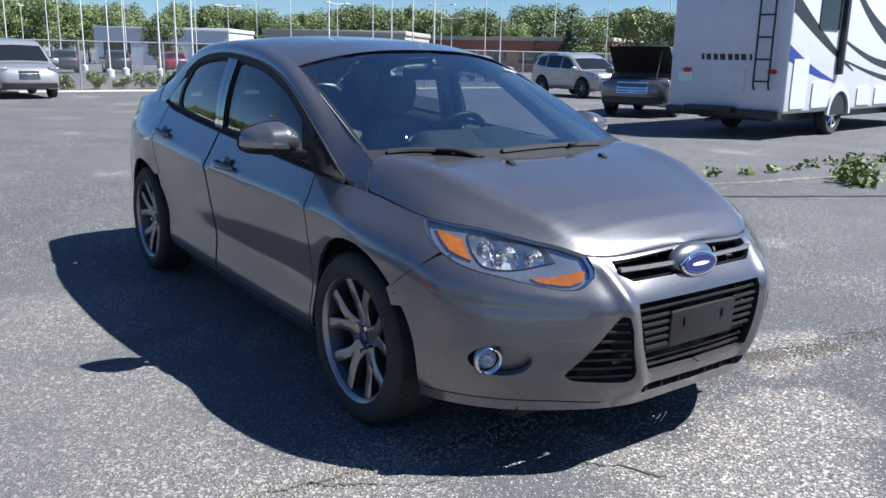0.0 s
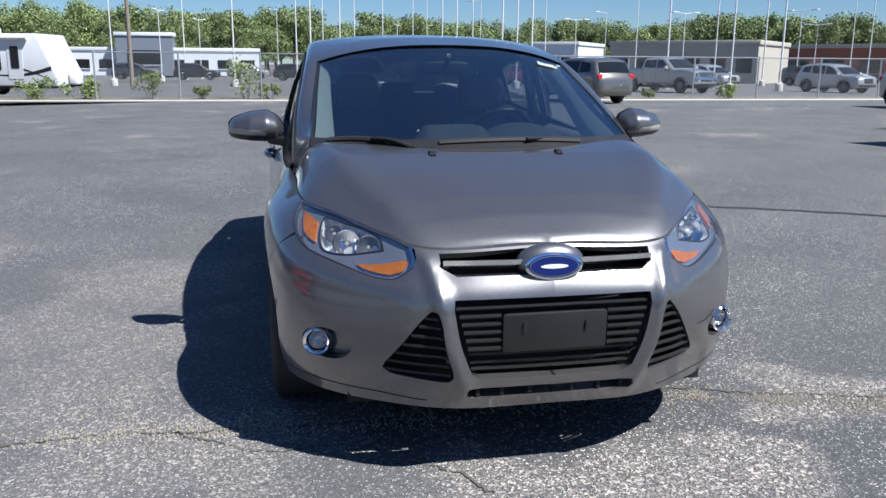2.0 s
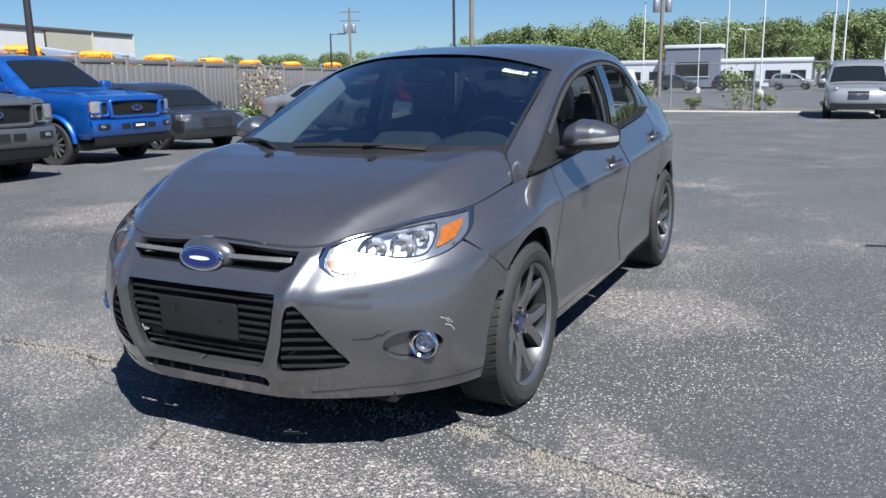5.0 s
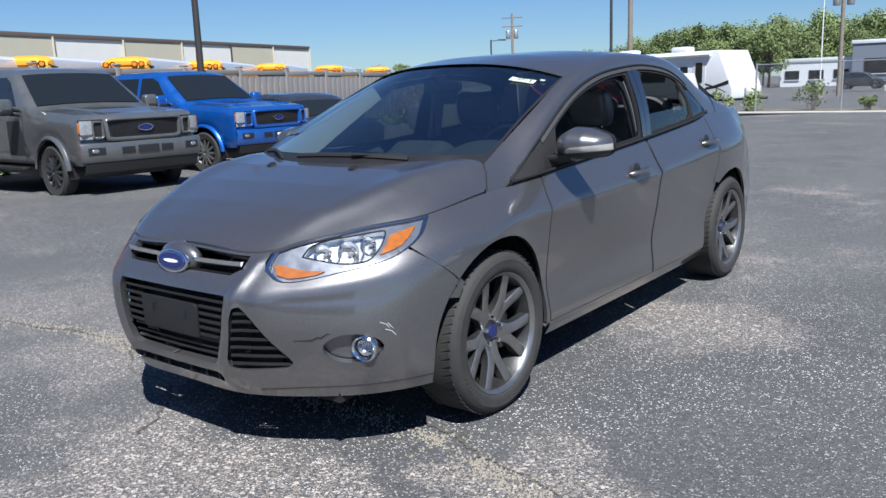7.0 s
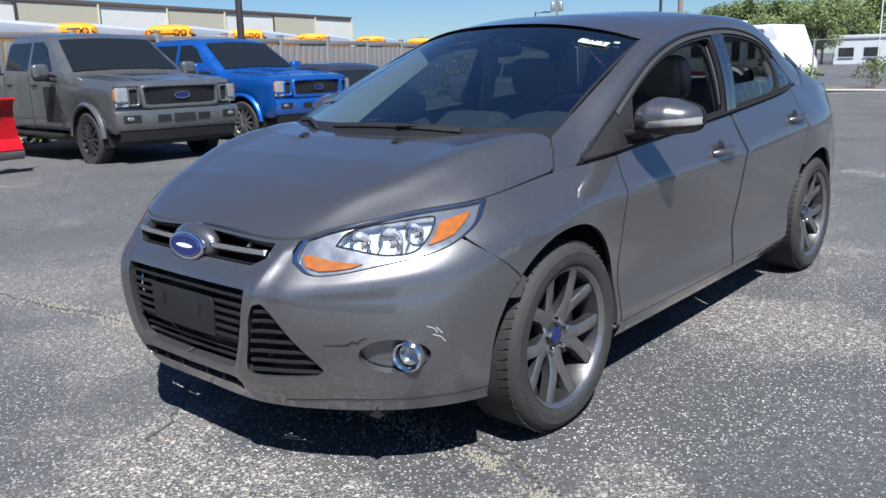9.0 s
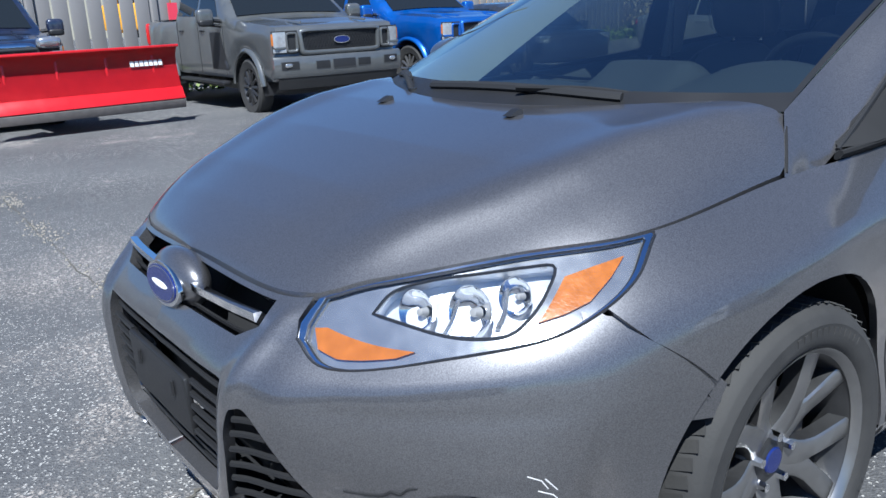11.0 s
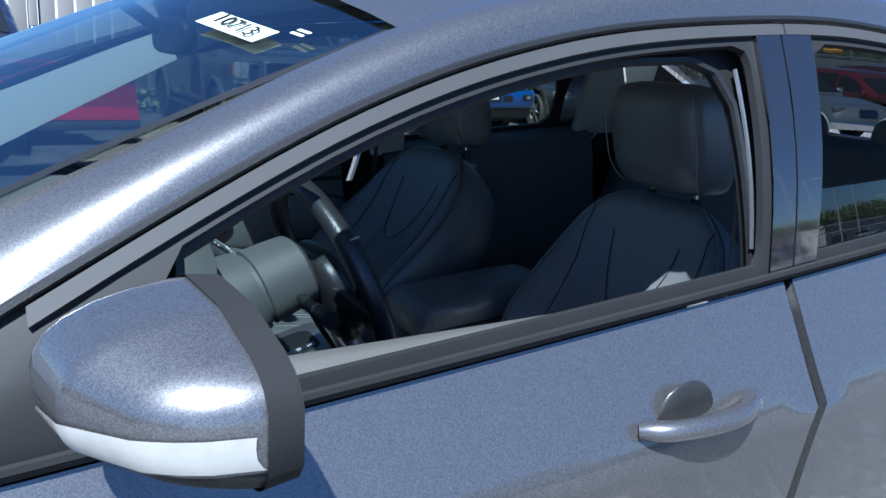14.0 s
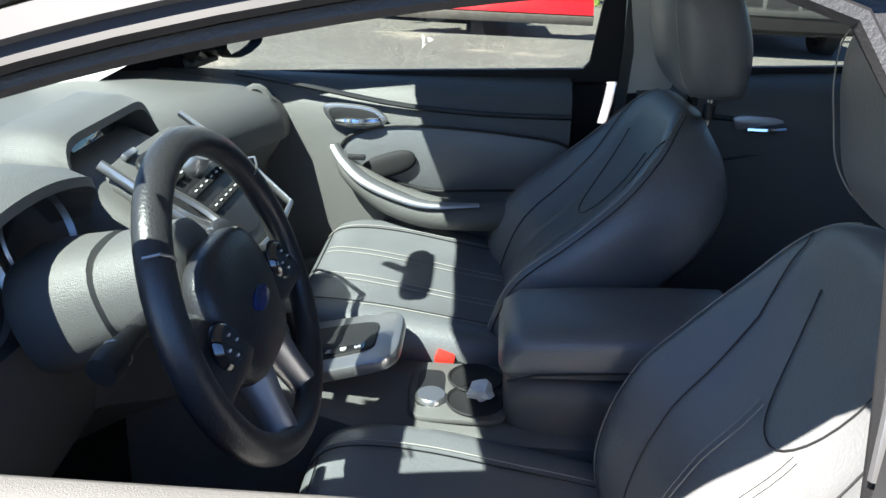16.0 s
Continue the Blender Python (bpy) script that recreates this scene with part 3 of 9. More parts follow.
UP_SLOT = [(0.002, .668), (.30, .667), (.345, .69), (.345, .728), (.002, .745)]
LOW_GRILLE = [(0.002, .350), (.235, .352), (.262, .37), (.318, .575), (.315, .605), (.002, .605)]
THIN_SLOT = [(0.002, .283), (.265, .283), (.275, .30), (.268, .318), (.002, .318)]
VENT = [(.310, .335), (.50, .350), (.528, .372), (.425, .53), (.385, .575), (.365, .57)]
FOG = [(.690 + .074 * math.cos(a), .418 + .052 * math.sin(a)) for a in np.linspace(0, 2 * math.pi, 28, endpoint=False)]
as_uv = lambda loop: np.array([front(*p) for p in loop])
up_uv, low_uv, thin_uv = as_uv(UP_SLOT), as_uv(LOW_GRILLE), as_uv(THIN_SLOT)
vent_uv, fog_uv = as_uv(rounded(VENT, 5, .2)), as_uv(FOG)
for loop in (up_uv, low_uv, thin_uv):
    loop[[0, -1], 0] = 0.0


def split_bumper():
    """The half bumper's outline runs round the openings that reach the centre."""
    tail = [[0, 5.0]]
    for loop in (up_uv[::-1], low_uv[::-1], thin_uv[::-1]):
        tail += [list(q) for q in loop]
    return np.concatenate([bumper_edge[:-1], tail])


bumper = skin_panel("front_bumper", split_bumper(), PAINT, car, holes=[vent_uv, fog_uv], both=True, step=0.024, edge=0.03)[0]
fender_top = np.column_stack([np.linspace(lamp_low[-1][0] + .01, 6.0, 30), np.full(30, 5.0)])
door_front = XZ([(.908, .888), (.925, .82), (.932, .74), (.93, .62), (.918, .45), (.91, .30), (.910, .262)])
sill_top = XZ([(x, .262) for x in np.linspace(.905, -.905, 24)])
arch_b = on_skin(arch(AXLE, 46, 192), **SIDE)
fender_edge = np.concatenate([seam[::-1][::-1], [q for q in lamp_low[len(lamp_low) * 2 // 3:]][1:], fender_top, door_front[1:], arch_b[::-1]])
skin_panel("front_fender", fender_edge, PAINT, car, step=0.03)
skin_panel("seam_backing", XZ([(1.84, .70), (1.795, .742), (1.735, .728), (1.59, .58), (1.62, .54), (1.76, .66)]), PAINT, car, lift=-.012, edge=0.0, step=.02)
skin_panel("seam_backing", XZ([(1.70, .62), (1.64, .64), (1.575, .585), (1.60, .53), (1.66, .54)]), PAINT, car, lift=-.010, edge=0.0, step=.02)
skin_panel("seam_backing", XZ([(-.98, .70), (-.99, .60), (-1.03, .565), (-1.09, .66), (-1.10, .74), (-1.04, .78)]), PAINT, car, lift=-.010, edge=0.0, step=.02)
gap = 0.0045 / SU
b_cut = XZ([(-.195, .96), (-.194, .92), (-.192, .88), (-.190, .84), (-.188, .80), (-.186, .76), (-.184, .70), (-.182, .60), (-.180, .50), (-.180, .40), (-.180, .262)])
top_f = np.column_stack([np.linspace(6.0 + gap * 2, b_cut[0][0] - gap, 30), np.full(30, 5.0)])
door_edge = np.concatenate([(door_front + [gap, 0])[::-1], top_f, b_cut[1:] - [gap, 0], XZ([(x, .262) for x in np.linspace(-.16, .88, 20)])])
doors_f = {s: ob for s, ob in zip((1, -1), skin_panel("front_door", door_edge, PAINT, car, step=0.03))}
r_cut = XZ([(-1.135, 1.03), (-1.085, .93), (-1.075, .85), (-1.06, .74), (-1.02, .655)])
arch_r = on_skin(arch(-AXLE, 45, 12), **SIDE)
top_r = np.column_stack([np.linspace(b_cut[0][0] + gap, r_cut[0][0] - gap, 24), np.full(24, 5.0)])
rear_edge = np.concatenate([(b_cut + [gap, 0])[::-1], top_r, r_cut[1:] - [gap, 0], arch_r[1:] + [-.02, 0], XZ([(x, .262) for x in np.linspace(-.93, -.21, 14)])])
doors_r = {s: ob for s, ob in zip((1, -1), skin_panel("rear_door", rear_edge, PAINT, car, step=0.03))}
arch_q = on_skin(arch(-AXLE, 48, 190), **SIDE)
quarter = np.concatenate([(r_cut + [gap, 0]), arch_q[1:], np.column_stack([np.linspace(9.98, 11.2, 12), np.full(12, 0.0)]),
                          [[11.2, 2.5], [11.0, 3.2], [11.0, 4.6], [10.7, 5.0]], np.column_stack([np.linspace(10.6, r_cut[0][0] + gap, 18), np.full(18, 5.0)])])
skin_panel("rear_quarter_panel", quarter, PAINT, car, step=0.035)
skin_panel("tail_lamp", [(10.72, 5), (11.02, 4.6), (11.02, 3.3), (11.5, 3.4), (11.5, 4.9), (11.2, 5)], RED_LENS, car, step=0.03, label="red tail lamp")
skin_panel("rear_bumper", np.array([(11.215, 0), (11.215, 2.5), (11.03, 3.2), (12, 3.2), (12, 0)]), PAINT, car, both=True, step=0.05)
skin_panel("boot_lid_face", np.array([(11.52, 3.25), (11.52, 5), (12, 5), (12, 3.25)]), PAINT, car, both=True, step=0.05)
sill = np.concatenate([sill_top - [0, .03], np.column_stack([np.linspace(8.05, 6.05, 20), np.zeros(20)])])
skin_panel("sill", sill, PAINT, car, step=0.035)

# ---- bonnet ----
edge_u = np.linspace(0, 5, 200)
edge_line = spline(ROW_TOP, edge_u)


def hood_edge(x):
    """Half width and height of the bonnet's edge at x."""
    o = np.argsort(edge_line[:, 0])
    return np.interp(x, edge_line[o, 0], edge_line[o, 1]), np.interp(x, edge_line[o, 0], edge_line[o, 2])


HOOD_MID = [(1.10, 1.000), (1.30, .990), (1.48, .967), (1.70, .925), (1.90, .872), (2.02, .826), (2.10, .780), (2.137, .752)]
COWL = [(1.425, 0, .972), (1.405, .20, .972), (1.335, .42, .970), (1.245, .58, .970), (1.180, .695, .970)]


def hood_height(x, y):
    ye, ze = hood_edge(np.maximum(x, 1.277))
    k = np.clip((1.277 - x) / 0.1, 0, 1)
    ye, ze = ye - k * .0, ze + 0 * k
    zc = np.interp(x, [p[0] for p in HOOD_MID], [p[1] for p in HOOD_MID])
    t = np.clip(np.abs(y) / np.maximum(ye, 1e-4), 0, 1)
    p = np.interp(x, [1.18, 1.4, 1.7, 2.0, 2.13], [16, 12, 6.0, 3.4, 2.5])
    dy = np.abs(y) - np.interp(x, [1.2, 1.5, 1.65, 1.8, 1.9, 2.0, 2.1], [.655, .612, .585, .530, .478, .440, .375])
    ridge = .016 * np.exp(-(dy / np.where(dy > 0, .045, .085)) ** 2) * np.interp(x, [1.2, 1.5, 1.95, 2.1], [0.3, 1, 1, .2])
    return zc - np.maximum(zc - ze, 0) * t ** p + ridge - .012 * t ** 2 * (1 - t)


def height_panel(name, outline, height, mat, parent, step=0.035, edge=0.014, holes=(), label=""):
    """A panel over a plan outline (x, y), mirrored where the outline is a half from y = 0."""
    ring = np.array(dense(outline, step * 0.8))
    P, F = fill(ring, holes, step)
    e = 2e-3
    Z = height(P[:, 0], P[:, 1])
    gx = (height(P[:, 0] + e, P[:, 1]) - height(P[:, 0] - e, P[:, 1])) / (2 * e)
    gy = (height(P[:, 0], P[:, 1] + e) - height(P[:, 0], P[:, 1] - e)) / (2 * e)
    N = np.column_stack([-gx, -gy, np.ones(len(P))])
    N /= np.linalg.norm(N, axis=1, keepdims=True)
    verts, norms = list(np.column_stack([P, Z])), list(N)
    faces = []
    for t in F:
        a, b, c = (P[i] for i in t)
        faces.append(t if (b[0] - a[0]) * (c[1] - a[1]) - (b[1] - a[1]) * (c[0] - a[0]) > 0 else t[::-1])
    k, m = len(verts), len(ring)
    zr = height(ring[:, 0], ring[:, 1])
    top = np.column_stack([ring, zr])
    out = ring - ring.mean(0)
    out = np.column_stack([out, np.zeros(m)])
    out /= np.linalg.norm(out, axis=1, keepdims=True)
    verts += list(top) + list(top - [0, 0, edge])
    norms += list(out) * 2
    for i in range(m):
        j = (i + 1) % m
        if max(ring[i][1], ring[j][1]) > 1e-4:
            faces.append((k + i, k + j, k + m + j, k + m + i))
    verts, norms, flip = np.array(verts), np.array(norms), np.array([1, -1, 1])
    n = len(verts)
    return link_mesh(name, np.concatenate([verts, verts * flip]), faces + [tuple(i + n for i in f[::-1]) for f in faces], mat, parent, label, normals=np.concatenate([norms, norms * flip]))


cowl = curve_of(COWL, 24)
side_x = np.linspace(1.283, 2.09, 40)
hood_ring = [(x, hood_edge(x)[0] - .003) for x in side_x] + [(p[0] - .004, p[1]) for p in spline(ROW_TOP, np.linspace(1.25, 0, 16))]
hood_ring += [(p[0], p[1]) for p in cowl] + [(1.20, .705), (1.235, .735), (1.262, .752)]
hood = height_panel("hood", hood_ring, hood_height, PAINT, car, step=0.015)

# ---- greenhouse: roof, pillars, glass ----
RAIL_OUT = [(1.274, .761, .866), (1.137, .763, .872), (.849, .745, 1.043), (.50, .700, 1.212), (.20, .672, 1.300), (-.117, .655, 1.340), (-.45, .645, 1.352),
            (-.80, .640, 1.315), (-1.05, .655, 1.215), (-1.24, .705, 1.066), (-1.45, .712, 1.045)]
RAIL_IN = [(1.190, .700, .974), (1.00, .676, 1.052), (.72, .652, 1.175), (.42, .622, 1.302), (.20, .604, 1.362), (-.117, .588, 1.412), (-.45, .580, 1.420),
           (-.80, .576, 1.402), (-1.05, .580, 1.350), (-1.40, .612, 1.200), (-1.72, .655, 1.062)]
ro, ri = curve_of(RAIL_OUT, 90), curve_of(RAIL_IN, 90)
rail = []
for k, t in enumerate(np.linspace(0, 1, 9)):
    c = ro * (1 - t) + ri * t
    n = np.array([0.0, 0.75, 0.65])
    rail.append(c + n * (np.clip((1.22 - c[:, :1]) / .5, 0, 1) * .020 * math.sin(math.pi * t)))
for s in (1, -1):
    loft("roof_rail", np.array(rail) * [1, s, 1], PAINT, car, thick=0.0, label="grey painted windscreen pillar and roof rail")
ROOF_FRONT = [(.515, 0, 1.388), (.505, .25, 1.376), (.475, .45, 1.345), (.42, .622, 1.302)]
ROOF_BACK = [(-1.10, 0, 1.385), (-1.095, .25, 1.378), (-1.08, .45, 1.362), (-1.05, .580, 1.350)]
i0, i1 = int(np.argmin(np.abs(ri[:, 0] - .42))), int(np.argmin(np.abs(ri[:, 0] + 1.05)))
roof_rows = []
for j, t in enumerate(np.linspace(0, 1, 40)):
    e = ri[i0] * 0 + spline(ri[i0:i1 + 1], t * (i1 - i0))
    f, b = curve_of(ROOF_FRONT, 13), curve_of(ROOF_BACK, 13)
    zc = np.interp(t, [0, .2, .45, .7, .9, 1], [1.388, 1.432, 1.456, 1.445, 1.405, 1.385])
    row = []
    for q in range(13):
        w = q / 12
        x = (f[q][0] * (1 - t) + b[q][0] * t) + (e[0] - (f[-1][0] * (1 - t) + b[-1][0] * t)) * w
        row.append((x, e[1] * w, zc + (e[2] - zc) * w ** 2.6))
    roof_rows.append(row)
loft("roof", roof_rows, PAINT, car, both=True, label="grey painted roof panel")


def pane(name, low, high, mat, bulge, rows=14, n=26, both=True, along=(1, 0, .6)):
    lo, hi = curve_of(low, n), curve_of(high, n)
    d = np.array(along, float)
    return loft(name, [lo * (1 - t) + hi * t + d * bulge * math.sin(math.pi * t) for t in np.linspace(0, 1, rows)], mat, car, both=both)


windscreen = pane("windscreen", [(1.43, 0, .968), (1.41, .20, .968), (1.34, .42, .966), (1.25, .58, .966), (1.182, .695, .970)], [(p[0] - .03, p[1], p[2] + .004) for p in ROOF_FRONT], WS_GLASS, .014)
pane("rear_window", [(-1.80, 0, 1.095), (-1.79, .3, 1.09), (-1.76, .5, 1.075), (-1.72, .655, 1.062)], [(p[0] - .003, p[1], p[2] - .003) for p in ROOF_BACK], PRIVACY, .02, along=(-1, 0, .6))
fr_lo = curve_of([(1.43, 0, .968), (1.41, .20, .968), (1.34, .42, .966), (1.25, .58, .966), (1.182, .695, .970)], 40)
fr_hi = curve_of([(p[0] - .03, p[1], p[2] + .004) for p in ROOF_FRONT], 40)
glass_at = lambda t: fr_lo * (1 - t) + fr_hi * t + np.array([1, 0, .6]) * .014 * math.sin(math.pi * t) + np.array([.0010, 0, .0022])
loft("glass_border", [glass_at(t) for t in (.0, .03, .06, .085)], BLACK, car, both=True, label="black printed border of the windscreen")
for s in (1, -1):
    loft("glass_border", np.array([[glass_at(t)[k] for t in np.linspace(0, .97, 24)] for k in (39, 38)]) * [1, s, 1], BLACK, car)
# boot deck and the shoulder under the rear glass
deck = []
for t in np.linspace(0, 1, 8):
    a = curve_of([(-1.80, 0, 1.095), (-1.79, .3, 1.09), (-1.76, .5, 1.075), (-1.72, .655, 1.062)], 14)
    b = curve_of([(-2.165, 0, 1.055), (-2.15, .3, 1.05), (-2.10, .5, 1.04), (-2.02, .605, 1.035)], 14)
    deck.append(a * (1 - t) + b * t + np.array([0, 0, .02 * math.sin(math.pi * t)]))
loft("boot_lid", deck, PAINT, car, both=True)
fill_a = spline(ROW_TOP, np.linspace(9.3, 10.85, 20))
fill_b = np.concatenate([spline(RAIL_IN, np.linspace(9.15, 10, 10)), np.array([p[-1] for p in deck])[np.linspace(0, 7, 10).astype(int)]])
for s in (1, -1):
    loft("rear_shoulder", np.array([fill_a * (1 - t) + fill_b * t + np.array([0, .012, .012]) * math.sin(math.pi * t) for t in np.linspace(0, 1, 6)]) * [1, s, 1], PAINT, car)


FRAME_GREY = material("satin_grey_frame", (.050, .050, .052), .65, vary=.1, specular_ior_level=.25)


# side windows: a curved sheet between the belt and the rail
def belt(x):
    c = spline(ROW_TOP, np.linspace(5.5, 10, 200))[::-1]
    return np.array([np.interp(x, c[:, 0], c[:, i]) for i in (0, 1, 2)])


def top_line(x):
    c = ro[::-1]
    return np.array([np.interp(x, c[:, 0], c[:, i]) for i in (0, 1, 2)])


def side_at(x, z, sink=0.0):
    """The point of the side glass's sheet at x and z."""
    b, t = belt(x), top_line(x)
    f = (z - b[2]) / max(t[2] - b[2], .02)
    y = b[1] + (t[1] - b[1]) * f + .02 * math.sin(math.pi * min(max(f, 0), 1)) - sink
    return np.array([x, y, z])


def side_sheet(name, outline, mat, parent, sink, s, thick=.004, holes=(), step=.05, label=""):
    """A thin plate on the side glass's sheet, cut by an outline of (x, z)."""
    P, F = fill(np.array(dense(outline, step * .8)), [np.array(dense(h, step * .8)) for h in holes], step)
    A = np.array([side_at(x, z, sink) for x, z in P]) * [1, s, 1]
    bm = bmesh.new()
    V = [bm.verts.new(p) for p in A]
    for t in F:
        bm.faces.new([V[i] for i in t])
    bmesh.ops.recalc_face_normals(bm, faces=bm.faces)
    if thick:
        bmesh.ops.solidify(bm, geom=bm.faces[:], thickness=thick)
    return part(name, bm, mat, parent, label)


def z_top(x, d=0.0):
    return float(top_line(x)[2]) - d


def z_belt(x, d=0.0):
    return float(belt(x)[2]) + d


def band(x0, x1, low, high, n=24):
    """An outline between two height functions from x0 to x1."""
    xs = np.linspace(x0, x1, n)
    return [(x, low(x)) for x in xs] + [(x, high(x)) for x in xs[::-1]]


FRONT_WIN = [(.80, z_belt(.80, .04))] + [(x, z_belt(x, .032)) for x in np.linspace(.70, -.125, 11)] + [(-.138, z_belt(-.135, .05)), (-.162, z_top(-.160, .06)), (-.156, z_top(-.150, .042))] + \
            [(x, z_top(x, .034)) for x in np.linspace(-.13, .70, 16)]
REAR_WIN = [(-.265, z_belt(-.265, .034))] + [(x, z_belt(x, .032)) for x in np.linspace(-.30, -.86, 8)] + [(-.90, z_belt(-.90, .05)), (-.905, 1.15), (-.86, z_top(-.86, .04))] + \
           [(x, z_top(x, .034)) for x in np.linspace(-.82, -.36, 10)] + [(-.325, z_top(-.325, .05))]
QUARTER_WIN = [(-.945, z_belt(-.945, .03)), (-1.15, z_belt(-1.15, .022)), (-1.19, z_belt(-1.17, .035)), (-1.03, z_top(-1.03, .03)), (-.94, z_top(-.94, .03))]
for s in (1, -1):
    frame_edge = [(1.120, z_belt(1.12, .004))] + [(x, z_belt(x, .002)) for x in np.linspace(1.05, -1.20, 40)] + [(x, z_top(x, .003)) for x in np.linspace(-1.19, 1.09, 60)]
    sail = [(.86, z_belt(.86, .03)), (.86, z_top(.86, .035)), (1.04, z_belt(1.04, .045)), (1.06, z_belt(1.06, .03))]
    side_sheet("window_surround", frame_edge, SATIN_BLACK, car, .004, s, .012, holes=[FRONT_WIN, REAR_WIN, QUARTER_WIN], step=.035, label="black door frames and pillar covers")
    if s < 0:
        side_sheet("side_window", FRONT_WIN, SIDE_GLASS, doors_f[s], .012, s, 0, label="closed tinted front window")
        side_sheet("side_window", REAR_WIN, SIDE_GLASS, doors_r[s], .012, s, 0, label="closed dark rear window")
    else:
        low = [(x, z) for x, z in band(-.27, -.895, lambda x: z_belt(x, .02), lambda x: z_belt(x, .02) + .085 + .03 * (x + .9))]
        side_sheet("side_window", low, SIDE_GLASS, doors_r[s], .012, s, 0, label="rear window lowered, upper edge showing")
    side_sheet("quarter_window", QUARTER_WIN, PRIVACY, car, .006, s, 0, label="small dark fixed rear window")
    side_sheet("pillar_cover", [(-.148, z_belt(-.145, .02)), (-.200, z_belt(-.19, .02)), (-.240, z_top(-.236, .012)), (-.182, z_top(-.180, .012))], GLOSS_BLACK, doors_f[s], -.004, s, .006, label="gloss black pillar cover")
    side_sheet("pillar_cover", [(-.204, z_belt(-.2, .02)), (-.258, z_belt(-.25, .02)), (-.318, z_top(-.318, .012)), (-.244, z_top(-.244, .012))], GLOSS_BLACK, doors_r[s], -.004, s, .006, label="gloss black pillar cover")
    side_sheet("door_frame_strip", band(.84, -.25, lambda x: z_top(x, .020), lambda x: z_top(x, .004), 60), FRAME_GREY, doors_f[s], -.005, s, .008, step=.02, label="grey upper door frame")
    side_sheet("door_frame_strip", band(-.255, -1.02, lambda x: z_top(x, .020), lambda x: z_top(x, .004), 40), FRAME_GREY, doors_r[s], -.005, s, .008, step=.02, label="grey upper door frame")
    tube("pillar_seal", [np.array(top_line(x)) * [1, s, 1] + np.array([0, .004 * s, .004]) for x in np.linspace(1.10, -1.02, 60)], .0055, BLACK, car, seg=6, label="black rubber seal along the roof rail")
    # belt moulding and the triangle ahead of the window
    xs = np.linspace(1.125, -1.2, 50)
    tube("belt_moulding", [belt(x) * [1, s, 1] + np.array([0, .002 * s, .012]) for x in xs], .013, TRIM, car, seg=8, flat=.55, label="grey belt-line moulding")
    side_sheet("mirror_sail", [(.885, z_belt(.885, .02)), (.885, z_top(.885, .01)), (1.09, z_belt(1.09, .03)), (1.10, z_belt(1.10, .02))], TRIM, car, -.006, s, .01, label="grey triangular trim ahead of the door")
# added near-black shell: closes the gaps behind panels and openings with painted shade
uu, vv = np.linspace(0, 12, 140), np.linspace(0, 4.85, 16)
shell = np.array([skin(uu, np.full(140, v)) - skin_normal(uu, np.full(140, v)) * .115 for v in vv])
keep_u = lambda x, z: (abs(abs(x) - AXLE) > .42) or z > .73
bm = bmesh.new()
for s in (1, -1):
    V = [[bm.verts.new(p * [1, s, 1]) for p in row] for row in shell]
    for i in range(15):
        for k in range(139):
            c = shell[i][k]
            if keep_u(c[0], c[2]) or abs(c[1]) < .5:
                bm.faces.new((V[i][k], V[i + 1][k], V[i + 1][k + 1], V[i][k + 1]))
part("inner_body", bm, DARK, car, "near-black shell added behind the panels as shade in the gaps")
# added near-black plates: painted shade behind the grille, no sun leaking below
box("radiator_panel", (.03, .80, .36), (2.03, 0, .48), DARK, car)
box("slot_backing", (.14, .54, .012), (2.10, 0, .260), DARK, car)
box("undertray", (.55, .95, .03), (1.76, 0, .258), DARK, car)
box("underbody", (4.1, 1.25, .06), (-.05, 0, .24), DARK, car)
for sx in (1, -1):
    for s in (1, -1):
        a = np.radians(np.linspace(-15, 195, 26))
        rows = [[(sx * AXLE + .41 * math.cos(t), y * s, HUB_Z + .395 * math.sin(t)) for t in a] for y in (.795, .55)]
        loft("wheel_arch_liner", rows, BLACK, car)


